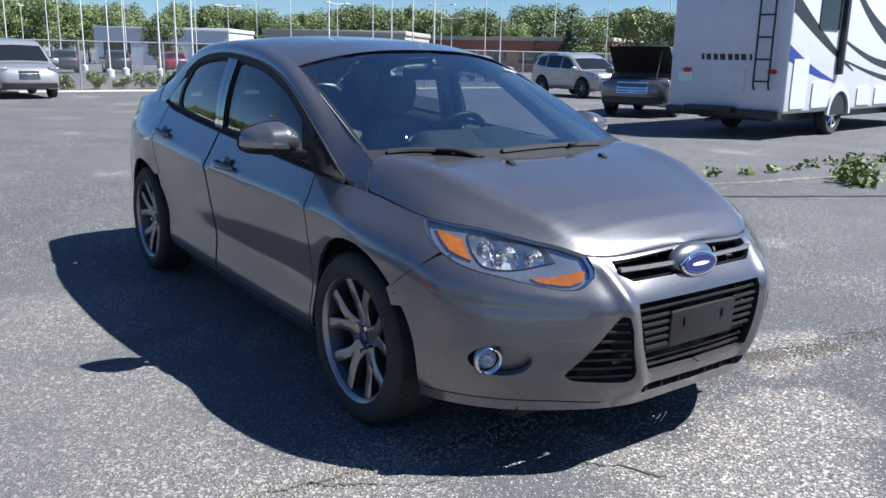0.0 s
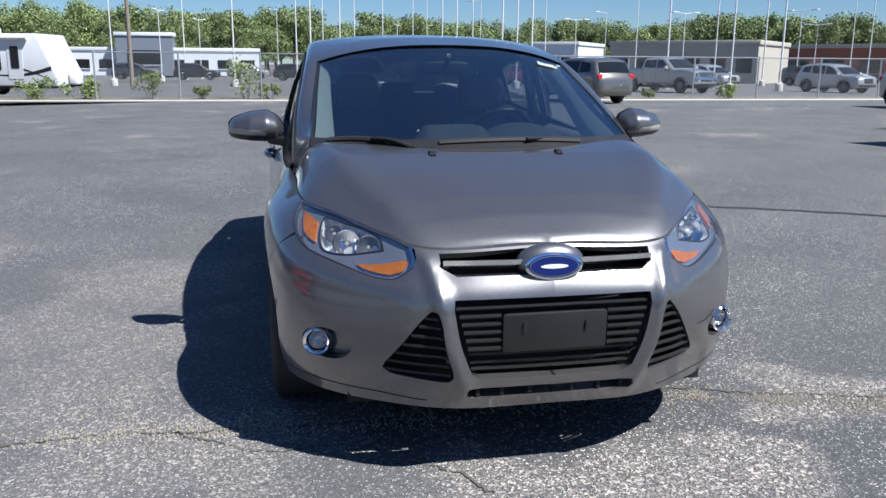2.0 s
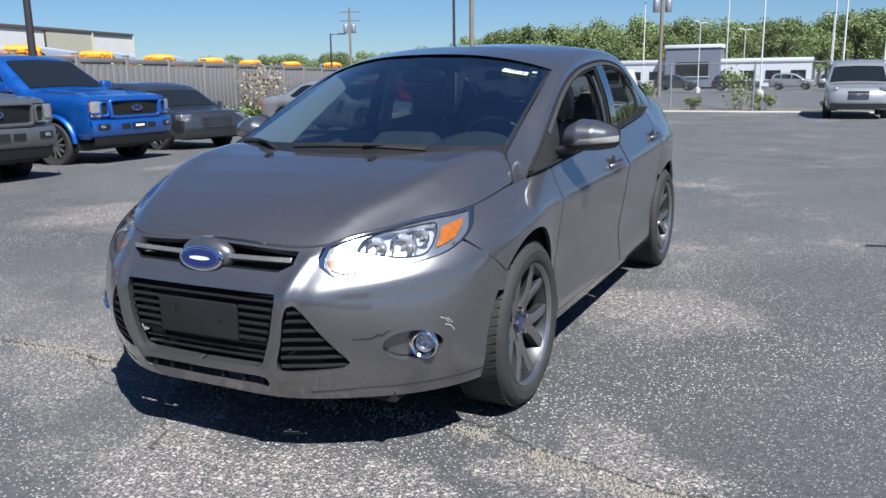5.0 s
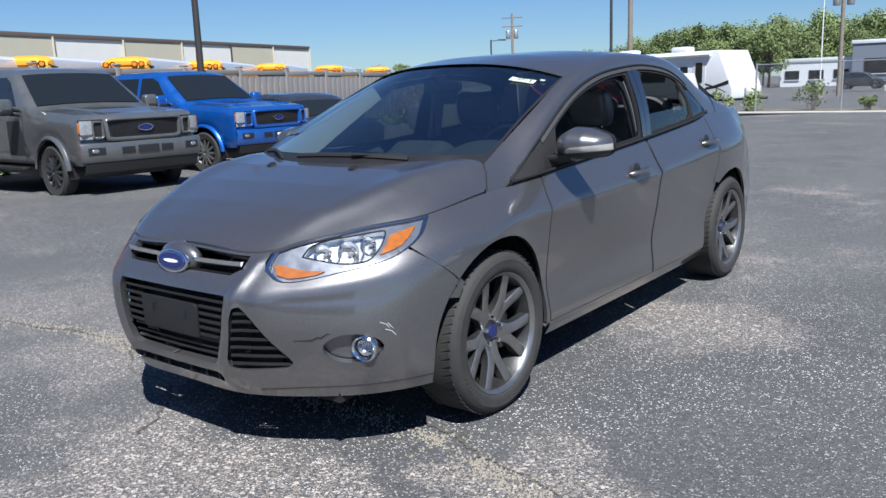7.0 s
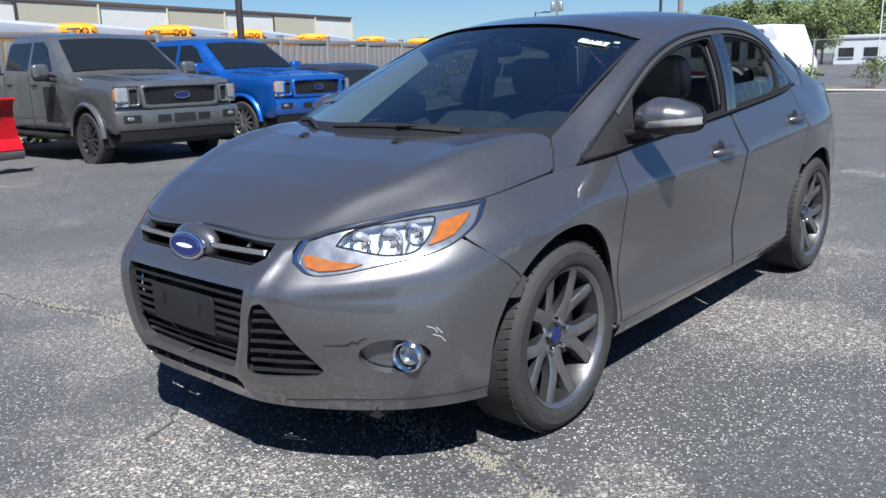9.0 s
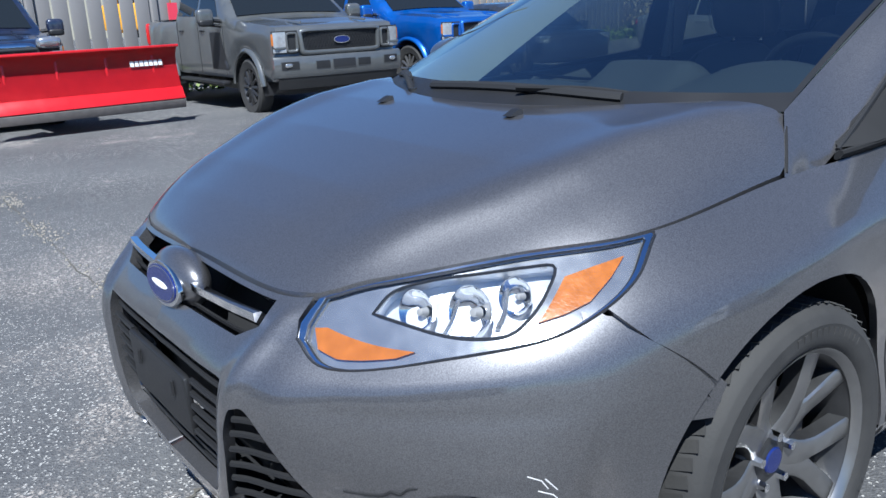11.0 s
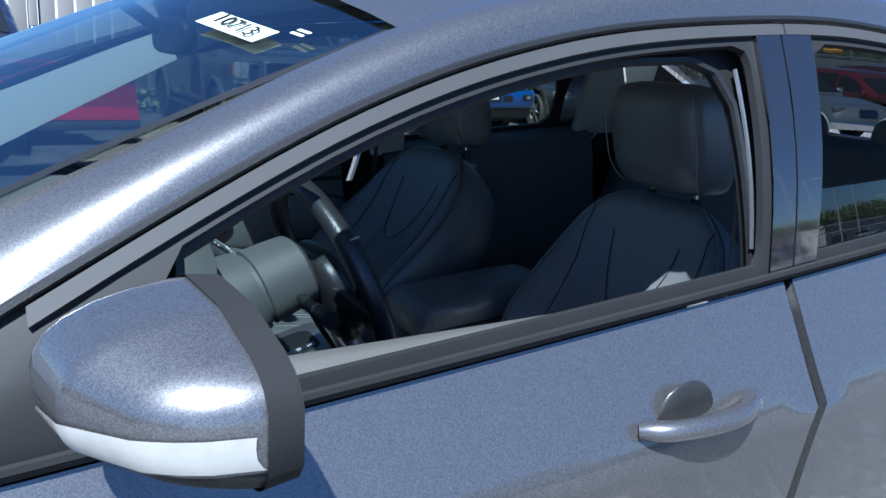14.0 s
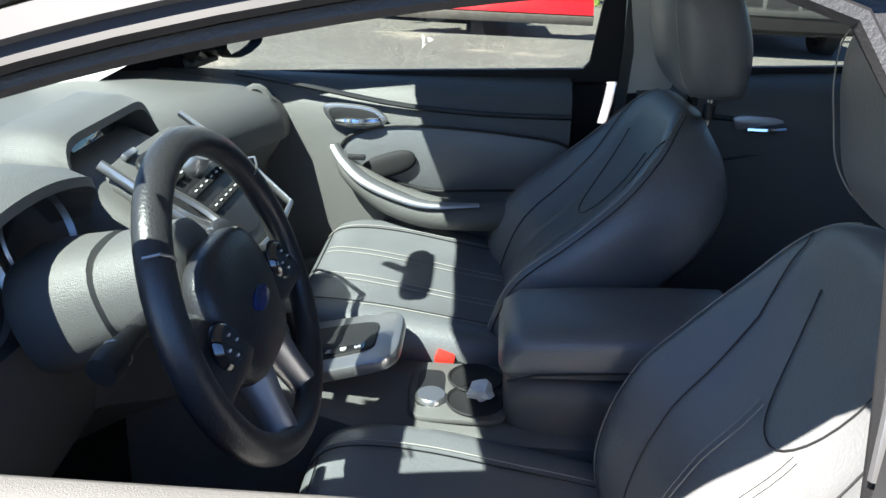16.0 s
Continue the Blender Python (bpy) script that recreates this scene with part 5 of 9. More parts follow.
for s in (1, -1):
    door_mirror(s)
HANDLES = ((.060, .828, doors_f), (-.945, .900, doors_r))
for hx, hz, doors in HANDLES:
    for s in (1, -1):
        q = on_skin([(hx, .85, hz)], **SIDE)[0]
        p = skin([q[0]], [q[1]])[0] * [1, s, 1]
        hd = new("door_handle")
        hd.parent = doors[s]
        hd["label"] = "painted pull handle with chrome-bright highlights"
        tube("handle_bar", curve_of([p + [.105, .004 * s, -.004], p + [.07, .030 * s, .0], p + [0, .042 * s, .002], p + [-.06, .036 * s, .004], p + [-.105, .006 * s, .008]], 16), [.010, .013, .014, .014, .014, .014, .014, .014, .014, .014, .014, .014, .014, .014, .013, .011], PAINT, hd, 10, 1.0)
        bm = bmesh.new()
        bmesh.ops.create_uvsphere(bm, u_segments=24, v_segments=12, radius=1, matrix=Matrix.Translation(p + [.015, -.002 * s, .0]) @ Matrix.Diagonal((.052, .0065, .046, 1)))
        part("handle_recess", bm, ALLOY_DARK, hd, "scooped recess behind the handle")
        if hx > 0 and s > 0:
            lathe("key_lock", [(0, .004), (.009, .004), (.010, 0)], CHROME, hd, 16, Matrix.Translation(p + [-.088, .028 * s, .006]) @ Matrix.Rotation(-s * math.pi / 2, 4, "X"))


# ---- the sedan's cabin ----
CHARCOAL = material("charcoal_cabin_plastic", (.094, .093, .089), .48, vary=.08, bump=.5, bump_scale=700)
RIM_LEATHER = material("black_rim_leather", (.024, .024, .026), .36, vary=.1, bump=.3, bump_scale=300)
LEATHER = material("black_leather", (.112, .116, .121), .40, specular_ior_level=.9, vary=.12, scale=14, bump=.35, bump_scale=260)
LEATHER_IN = material("grey_leather_insert", (.072, .070, .067), .50, vary=.1, scale=14, bump=.4, bump_scale=300)
STITCH = material("pale_stitching", (.26, .25, .235), .8)
HEADLINER = material("light_grey_headliner", (.50, .49, .46), .9, vary=.06, bump=.4, bump_scale=300)
CARPET = material("black_carpet", (.018, .018, .018), .95, bump=.6, bump_scale=300)
RED_PL = material("red_buckle_plastic", (.55, .03, .02), .4)
def blob(name, size, at, mat, parent, power=3.0, turn=None, label="", seg=28):
    """A padded block: a rounded box with soft faces."""
    bm = bmesh.new()
    bmesh.ops.create_uvsphere(bm, u_segments=seg, v_segments=seg // 2, radius=1)
    for v in bm.verts:
        c = v.co
        k = (abs(c.x) ** power + abs(c.y) ** power + abs(c.z) ** power) ** (-1 / power)
        v.co = c * k
    bmesh.ops.scale(bm, vec=[q / 2 for q in size], verts=bm.verts)
    bmesh.ops.transform(bm, matrix=Matrix.Translation(at) @ (turn or Matrix.Identity(4)), verts=bm.verts)
    return part(name, bm, mat, parent, label, 60)


def pad(name, rows, mat, parent, label="", seg=24):
    """A cushion through upright sections: (place, half width, half depth, direction across, direction out, power)."""
    bm = bmesh.new()
    R = []
    for c, w, d, ax, out, pw in rows:
        c, ax, out = Vector(c), Vector(ax), Vector(out)
        ring = []
        for k in range(seg):
            a = 2 * math.pi * k / seg
            x, y = math.cos(a), math.sin(a)
            f = (abs(x) ** pw + abs(y) ** pw) ** (-1 / pw)
            ring.append(bm.verts.new(c + ax * (x * f * w) + out * (y * f * d)))
        R.append(ring)
    for a, b in zip(R, R[1:]):
        for k in range(seg):
            bm.faces.new((a[k], a[(k + 1) % seg], b[(k + 1) % seg], b[k]))
    bm.faces.new(R[0][::-1]), bm.faces.new(R[-1])
    return part(name, bm, mat, parent, label, 60)


def shaped(name, rows, mat, parent, label, closed_ends=True):
    """A padded form: rows of (place, half width, hollow, depth, direction out), hollow in the middle, crests at both sides."""
    bm = bmesh.new()
    R = []
    for c, w, b, d, out in rows:
        c, out = Vector(c), Vector(out)
        half = [(0, -b), (.25, -b * .97), (.5, -b * .86), (.66, -b * .62), (.80, -b * .22), (.90, -.003), (.97, -.006), (1.03, -.02), (1.06, -.05), (1.06, -.6 * d), (1.02, -.88 * d), (.92, -.98 * d), (.5, -d * 1.04)]
        ring = [bm.verts.new(c + Vector((0, w * y, 0)) + out * o) for y, o in half] + [bm.verts.new(c + out * (-d * 1.05))] + [bm.verts.new(c + Vector((0, -w * y, 0)) + out * o) for y, o in half[:0:-1]]
        R.append(ring)
    n = len(R[0])
    for p, q in zip(R, R[1:]):
        for k in range(n):
            bm.faces.new((p[k], p[(k + 1) % n], q[(k + 1) % n], q[k]))
    bm.faces.new(R[0][::-1]), bm.faces.new(R[-1])
    bmesh.ops.recalc_face_normals(bm, faces=bm.faces)
    return part(name, bm, mat, parent, label, 70)


def seat(y0, shift_low, shift_high, name="front_seat"):
    st = new(name)
    st.parent = car
    st["label"] = "black leather bucket seat with pale stitching"
    sh = lambda z: float(np.interp(z, (.72, 1.0), (shift_low, shift_high)))
    KEYS = [(.050, .50, .17, .02, .12), (.070, .57, .20, .04, .15), (.066, .64, .222, .052, .175), (.030, .73, .234, .060, .185), (-.055, .81, .238, .056, .185), (-.135, .885, .226, .036, .18),
            (-.190, .950, .196, .016, .16), (-.222, .992, .150, .004, .12), (-.246, 1.012, .10, .0, .06), (-.262, 1.014, .05, .0, .03)]
    K = spline([k[:3] for k in KEYS], np.linspace(0, 9, 46))
    BD = spline([(k[3], k[4], 0) for k in KEYS], np.linspace(0, 9, 46))
    out = Vector((.84, 0, .54)).normalized()
    rows = [((x + sh(z), y0, z), w, b, d, out) for (x, z, w), (b, d, _) in zip(K, BD)]
    on = lambda i, y, lift=.0: tuple(Vector(rows[i][0]) + Vector((0, y * rows[i][1], 0)) + out * (lift + float(np.interp(abs(y), (0, .25, .5, .66, .8, .9, .97, 1.03, 1.06), [-rows[i][2] * q for q in (1, .97, .86, .62, .22)] + [-.003, -.006, -.02, -.05]))))
    back = shaped("backrest", rows, LEATHER, st, "black leather backrest with side bolsters")
    for s in (1, -1):
        tube("stitching", [on(i, s * .955, .003) for i in range(3, 40)], .0010, STITCH, back, 5)
        tube("seam", [on(i, s * 1.0, .003) for i in range(3, 40)], .0011, BLACK, back, 5)
        tube("seam", [on(i, s * float(np.interp(i, (3, 14, 24, 31, 33), (.50, .60, .68, .84, .97))), .002) for i in range(3, 34)], .0012, BLACK, back, 5)
        for k in (0, 1):
            tube("stitching", [on(i, s * (.17 + .05 * k + .004 * max(0, i - 12)), .003) for i in range(3, 22)], .0010, STITCH, back, 5)
    tube("seam", [tuple(Vector(on(int(q), u * .45, .002)).lerp(Vector(on(int(q) + 1, u * .45, .002)), q - int(q))) for u, q in ((u, 20 + 9 * abs(u) ** 2.2) for u in np.linspace(-1, 1, 21))], .0011, BLACK, back, 5)
    # cushion
    ck = [(-.10, .225, .012, .585, .10), (.0, .240, .022, .610, .12), (.14, .246, .024, .632, .13), (.26, .250, .020, .648, .13), (.35, .248, .012, .650, .12), (.405, .235, .004, .640, .10), (.43, .21, .0, .615, .06), (.436, .18, .0, .59, .03)]
    ci = spline([(x, w, b) for x, w, b, z, d in ck], np.linspace(0, 7, 30))
    cj = spline([(z, d, 0) for x, w, b, z, d in ck], np.linspace(0, 7, 30))
    dx = shift_low * .7
    dz = -.045 if y0 > 0 else 0.0
    cu = shaped("seat_cushion", [((x + dx, y0, z + dz), w, b, d, (-.05, 0, 1)) for (x, w, b), (z, d, _) in zip(ci, cj)], LEATHER, st, "black leather seat cushion")
    con_ = lambda i, y, lift=.002: (ci[i][0] + dx, y0 + y * ci[i][1], cj[i][0] + dz + lift + float(np.interp(abs(y), (0, .25, .5, .66, .8, .9, .97), [-ci[i][2] * q for q in (1, .97, .86, .62, .22)] + [-.003, -.006])))
    for s in (1, -1):
        tube("stitching", [con_(i, s * .78) for i in range(4, 25)], .0010, STITCH, cu, 5)
        tube("seam", [con_(i, s * .74) for i in range(4, 25)], .0011, BLACK, cu, 5)
        for k in (0, 1):
            tube("stitching", [con_(i, s * (.22 + .09 * k)) for i in range(4, 22)], .0010, STITCH, cu, 5)
    tube("seam", [con_(22, y) for y in np.linspace(-.75, .75, 13)], .0011, BLACK, cu, 5)
    # headrest
    hs = shift_high * .72
    hk = [(-.300, .085, .040, 1.030), (-.298, .110, .058, 1.040), (-.288, .122, .072, 1.075), (-.280, .126, .076, 1.12), (-.268, .124, .074, 1.165), (-.258, .116, .066, 1.205), (-.254, .10, .052, 1.228), (-.254, .06, .03, 1.238)]
    hc = spline([(x, w, d) for x, w, d, z in hk], np.linspace(0, 7, 26))
    hz = spline([(z, 0, 0) for x, w, d, z in hk], np.linspace(0, 7, 26))
    hd = pad("headrest", [((x + hs, y0, z[0]), w, d, (0, 1, 0), (1, 0, 0), 3.6) for (x, w, d), z in zip(hc, hz)], LEATHER, st, "black leather headrest", 32)
    for s in (1, -1):
        rod("headrest_post", (-.30 + hs, y0 + s * .06, .98), (-.30 + hs, y0 + s * .06, 1.05), .006, CHROME, hd)
        tube("stitching", [(hc[i][0] + hs + hc[i][2] * .83, y0 + s * (hc[i][1] * .955 + .001), hz[i][0]) for i in range(2, 24)], .0010, STITCH, hd, 5)
    rod("headrest_collar", (-.30 + hs, y0 - .06, .99), (-.30 + hs, y0 - .06, 1.018), .011, BLACK, hd)
    rod("headrest_collar", (-.30 + hs, y0 + .06, .99), (-.30 + hs, y0 + .06, 1.018), .011, BLACK, hd)
    blob("seat_side_cover", (.46, .05, .12), (.13 + dx, y0 + math.copysign(.235, y0), .46), CHARCOAL, st, 6)
    return st


seat(.37, -.16, -.09)
seat(-.37, 0.0, 0.0)
bench = new("rear_bench")
bench.parent = car
bench["label"] = "black leather rear bench seat"
blob("bench_cushion", (.55, 1.20, .20), (-.80, 0, .52), LEATHER, bench, 6)
blob("bench_backrest", (.16, 1.22, .62), (-1.10, 0, .80), LEATHER, bench, 6, Matrix.Rotation(radians(-22), 4, "Y"))
for y in (-.38, 0, .38):
    blob("bench_headrest", (.09, .24, .15), (-1.20, y, 1.10), LEATHER, bench, 3)
box("cabin_floor", (3.0, 1.42, .03), (-.05, 0, .30), CARPET, car)
box("firewall", (.03, 1.42, .60), (1.25, 0, .60), DARK, car)
box("parcel_shelf", (.55, 1.24, .03), (-1.47, 0, 1.04), CHARCOAL, car)
box("seat_divider", (.03, 1.36, .75), (-1.32, 0, .68), DARK, car)
# headliner follows the roof from below
loft("headliner", np.array(roof_rows)[2:-2] + np.array([0, 0, -.028]), HEADLINER, car, both=True, label="light grey headliner")
for s in (1, -1):
    a = ri[:i0 + 4] * [1, s, 1]
    c = np.array([top_line(min(1.09, x_)) for x_ in a[:, 0] - .16]) * [1, s, 1]
    wide = np.interp(np.arange(len(a)), [0, len(a) - 1], [2.3, 1.2])[:, None]
    loft("pillar_trim", [a + np.array([-.006, -.016 * s, -.014]), a + np.array([-.030, -.040 * s, -.026]) * wide, a + np.array([-.085, -.052 * s, -.030]) * wide, (a + c) / 2 + np.array([-.05, -.045 * s, -.03]), c + np.array([0, -.030 * s, -.012])],
         HEADLINER, car, label="light grey windscreen pillar trim")
    # inner frame of the open door window, with its rubber run
    if s > 0:
        hole = [(.72, z_belt(.72, -.03))] + [(x, z_belt(x, -.03)) for x in np.linspace(.60, -.08, 8)] + [(-.152, z_belt(-.15, -.02)), (-.148, z_belt(-.14, .06)), (-.138, z_top(-.13, .12)), (-.110, z_top(-.11, .072)), (-.06, z_top(-.06, .052))] + [(x, z_top(x, .046)) for x in np.linspace(.06, .62, 14)] + [(.70, z_top(.70, .05))]
        ring_o = [(.86, z_belt(.86, -.04))] + [(x, z_belt(x, -.04)) for x in np.linspace(.75, -.14, 10)] + [(-.185, z_belt(-.18, .02)), (-.185, z_top(-.185, .03))] + [(x, z_top(x, .026)) for x in np.linspace(-.12, .80, 20)]
        side_sheet("inner_frame", ring_o, BLACK, doors_f[s], .040, s, .012, holes=[hole], step=.03, label="black inner frame of the door window")
        upper = [p for p in dense(hole, .03) if p[1] > z_belt(p[0], .0)]
        tube("window_run", [side_at(x, z, .034) for x, z in upper], .007, BLACK, doors_f[s], 6, label="black rubber window run")
    if s > 0:
        tube("run_edge", [side_at(x, z, .026) * [1, s, 1] for x, z in dense([(-.142, z_belt(-.14, .05)), (-.146, 1.10), (-.150, z_top(-.15, .07))], .03, False)], .0035, SATIN, doors_f[s], 6, label="thin bright edge of the window run")
    box("b_pillar_trim", (.11, .03, .40), (-.245, s * .66, 1.15), HEADLINER, car, .01, Matrix.Rotation(radians(-6 * -1), 4, "Y") @ Matrix.Rotation(radians(14 * s), 4, "X"), label="light grey centre pillar trim")
    box("c_pillar_trim", (.30, .03, .30), (-1.12, s * .645, 1.16), HEADLINER, car, .01, Matrix.Rotation(radians(16 * s), 4, "X"))
    tube("seat_belt", [(-.20, s * .650, 1.24), (-.205, s * .655, 1.05), (-.20, s * .665, .80), (-.19, s * .67, .55)], .02, CHARCOAL, car, 6, .12, label="black seat belt")
    # thick rubber-covered door top and inner panel
    xs = np.linspace(.86, -.10, 24)
    prof = ((.012, .016), (.035, .014), (.070, .003), (.098, -.018), (.112, -.06), (.122, -.10), (.126, -.16), (.15, -.30), (.13, -.45), (.11, -.60))
    lift = np.interp(xs, (-.10, .10, .60, .86), (-.014, -.004, .030, .044))      # the inner sill runs nearly level
    rows = [[(x, s * (float(belt(x)[1]) - d), float(belt(x)[2]) + h + q * k) for x, q in zip(xs, lift)] for (d, h), k in zip(prof, (.3, .7, 1, 1, .9, .6, .3, 0, 0, 0))]
    dp = loft("door_panel", rows, CHARCOAL, doors_f[s], label="charcoal moulded inner door panel")
    xr = np.linspace(-.24, -1.02, 16)
    loft("door_panel", [[(x, s * (float(belt(x)[1]) - d), float(belt(x)[2]) + h) for x in xr] for d, h in prof], CHARCOAL, doors_r[s], label="charcoal moulded inner door panel")
    if s < 0:
        rear_panel = bpy.data.objects[[o.name for o in doors_r[s].children if o.name.startswith("door_panel")][-1]]
        rear_wall = Matrix(((1, 0, 0, 0), (0, 0, -1, -.648), (0, 1, 0, 0), (0, 0, 0, 1)))
        rear_bezel = rounded([(-.445, .930), (-.455, .893), (-.50, .876), (-.575, .882), (-.585, .905), (-.55, .928)], 6, .42)
        slab("latch_bezel", rear_bezel, .014, SATIN, rear_panel, rear_wall, .004, label="silver latch surround")
        slab("latch_cup", [(-.515 + (x + .515) * .8, .904 + (z - .904) * .7) for x, z in rear_bezel], .010, DARK, rear_panel, rear_wall @ Matrix.Translation((0, 0, .008)), .002)
        tube("latch_lever", curve_of([(-.48, -.634, .898), (-.52, -.628, .900), (-.56, -.632, .904)], 8), .009, CHROME, rear_panel, 8, .7, label="chrome inner door latch")
        tube("door_groove", curve_of([(-.26, -.655, .93), (-.55, -.655, .915), (-.98, -.655, .93)], 14), .006, BLACK, rear_panel, 6)
        tube("insert_seam", curve_of([(-.30, -.650, .74), (-.42, -.645, .82), (-.60, -.645, .85), (-.95, -.645, .85)], 16), .005, BLACK, rear_panel, 6)
    if s < 0:
        wall = lambda y: Matrix(((1, 0, 0, 0), (0, 0, -1, y), (0, 1, 0, 0), (0, 0, 0, 1)))       # a plate facing into the cabin
        ins = rounded([(.425, .79), (.40, .835), (.30, .866), (.10, .862), (-.11, .845), (-.12, .735), (.09, .722), (.21, .712), (.31, .735), (.385, .765)], 5, .35)
        slab("door_insert", ins, .022, LEATHER, dp, wall(-.640), .008, label="black padded door insert")
        tube("insert_seam", [(x, -.638, z) for x, z in ins], .0035, BLACK, dp, 6, 1, True, label="dark seam round the insert")
        arm = tube("armrest", curve_of([(.425, -.640, .800), (.385, -.615, .755), (.30, -.595, .708), (.20, -.585, .682), (.09, -.585, .680), (-.02, -.60, .690)], 24), [.010 + .030 * math.sin(math.pi * min(k, 16) / 24) for k in range(24)], CHARCOAL, dp, 12, .9, label="curved door armrest")
        tube("armrest_trim", curve_of([(.428, -.628, .812), (.40, -.606, .782), (.35, -.580, .748), (.27, -.562, .721), (.20, -.555, .709), (.094, -.560, .714)], 26), [.006 + .012 * math.sin(math.pi * min(1, (k + 6) / 31)) for k in range(26)], SATIN, dp, 10, .55, label="silver armrest trim")
        blob("pull_cup", (.13, .024, .055), (.305, -.632, .772), DARK, dp, 2.6, Matrix.Rotation(radians(20), 4, "Y"), label="dark pull cup")
        box("window_switch", (.040, .014, .012), (.375, -.612, .792), BLACK, dp, .003)
        bez = rounded([(.462, .905), (.452, .868), (.41, .846), (.325, .848), (.308, .874), (.345, .900)], 6, .42)
        slab("latch_bezel", bez, .014, SATIN, dp, wall(-.648), .004, label="silver latch surround")
        slab("latch_cup", [(.385 + (x - .385) * .80, .876 + (z - .876) * .72) for x, z in bez], .010, DARK, dp, wall(-.6405), .002)
        tube("latch_lever", curve_of([(.425, -.634, .866), (.375, -.626, .868), (.325, -.630, .872)], 10), [.007, .009, .011, .012, .012, .012, .012, .012, .011, .009], CHROME, dp, 8, .7, label="chrome inner door latch")
        tube("door_groove", curve_of([(.66, -.672, .955), (.5, -.668, .935), (.29, -.664, .905), (.10, -.662, .895), (-.10, -.664, .897)], 20), .006, BLACK, dp, 6, 1.0, label="dark moulded groove")
    blob("door_pocket", (.55, .05, .16), (.25, s * .625, .47), CHARCOAL, dp, 4)

# dashboard: sections from door to door
def dash_row(y):
    ay = abs(y)
    cl = 1 / (1 + math.exp(-(y - .165) / .012)) / (1 + math.exp((y - .53) / .02))      # instrument hood
    mid = 1 / (1 + math.exp(-(y + .17) / .012)) / (1 + math.exp((y - .150) / .012))    # laid-back centre stack under its hood
    front_x = .64 - .06 * cl + .015 * mid + .02 * (ay / .7) ** 2 - (.10 * min(1, max(0, (-y - .30) / .3)))
    top_z = .945 + .075 * cl * (1 - ((y - .35) / .26) ** 2) + .072 * mid - .02 * (ay / .7) ** 4
    deep = .10 * cl + .060 * mid + .004
    r = 1 - max(cl, mid)
    to = lambda x, z, mx, mz: (x + (mx - x) * mid, y, z + (mz - z) * mid)
    return [(1.16 - .10 * (ay / .7) ** 2, y, .915), (.98, y, .935), (.84, y, .945 + .02 * cl), (front_x + .09, y, top_z + .003), (front_x + .03, y, top_z + .002 - .012 * r), (front_x, y, top_z - .008 - .026 * r), (front_x - .002 - .014 * r, y, top_z - .020 - .040 * r), (front_x + .012 - .034 * r, y, top_z - .026 - .060 * r),
            (front_x + deep - .024 * r, y, top_z - .034 - .072 * r), to(front_x + deep - .020 * r, .865 - .02 * cl - .02 * r, .640, .952), to(front_x + .035 - .045 * r, .845 - .02 * cl - .02 * r, .440, .826), to(front_x + .03, .76, .445, .76), to(front_x + .05, .62, .52, .62), (front_x + .14, y, .48), (front_x + .3, y, .38)]


rows = [dash_row(y) for y in np.linspace(-.70, .70, 141)]
dash = loft("dashboard", rows, CHARCOAL, car, label="charcoal soft dashboard with instrument hood")
# glove side vent, centre screen, radio, vents
blob("gauge_panel", (.04, .30, .13), (.70, .345, .925), GLOSS_BLACK, dash, 4, Matrix.Rotation(radians(-15), 4, "Y"), label="dark instrument cluster")
for y in (.265, .425):
    lathe("gauge_ring", [(.068, .0), (.071, .006), (.069, .010), (.066, .004)], SATIN, dash, 48, Matrix.Translation((.630, y, .925)) @ Matrix.Rotation(radians(-70), 4, "Y"), label="thin silver gauge ring")
box("display_screen", (.012, .17, .050), (.690, -.01, .972), GLOSS_BLACK, dash, .004, Matrix.Rotation(radians(20), 4, "Y"), label="small dark display screen")
stack_m = Matrix.Translation((.530, -.005, .910)) @ Matrix.Rotation(radians(55.7), 4, "Y")      # faces up and back
slab("stack_plate", rounded([(-.145, .098), (.145, .098), (.142, -.03), (.105, -.128), (-.105, -.128), (-.142, -.03)], 5, .25), .016, CHARCOAL, dash, stack_m @ Matrix(((0, 0, -1, .004), (1, 0, 0, 0), (0, 1, 0, 0), (0, 0, 0, 1))), .005, label="charcoal plate of the centre stack")
radio = slab("radio_panel", rounded([(-.088, .080), (.088, .080), (.092, -.03), (.074, -.112), (-.074, -.112), (-.092, -.03)], 5, .2), .010, BLACK, dash, stack_m @ Matrix(((0, 0, -1, -.013), (1, 0, 0, 0), (0, 1, 0, 0), (0, 0, 0, 1))), .003, label="black radio panel with buttons")
slab("hazard_switch", [(.045, .086), (.085, .086), (.085, .096), (.045, .096)], .008, SATIN, dash, stack_m @ Matrix(((0, 0, -1, -.013), (1, 0, 0, 0), (0, 1, 0, 0), (0, 0, 0, 1))), .002)
tube("radio_trim", [tuple(stack_m @ Vector((-.022, y, z))) for y, z in ((-.150, .10), (-.146, -.03), (-.108, -.132), (0, -.140), (.108, -.132), (.146, -.03), (.150, .10))], .008, SATIN, dash, 8, .6, label="silver trim round the radio")
lathe("radio_knob", [(0, .03), (.022, .03), (.026, .024), (.028, .0)], SATIN, radio, 24, stack_m @ Matrix.Translation((-.022, 0, .025)) @ Matrix.Rotation(radians(-90), 4, "Y"))
for i in range(4):
    for j in range(-3, 4):
        if abs(j) > 1 or i > 1:
            btn = box("radio_button", (.008, .018, .014), (0, 0, 0), TRIM, radio, .002, stack_m @ Matrix.Translation((-.026, j * .023, .055 - .034 * i)))
            box("button_mark", (.001, .008, .002), (0, 0, 0), WHITE, btn, 0, stack_m @ Matrix.Translation((-.0306, j * .023, .055 - .034 * i)))
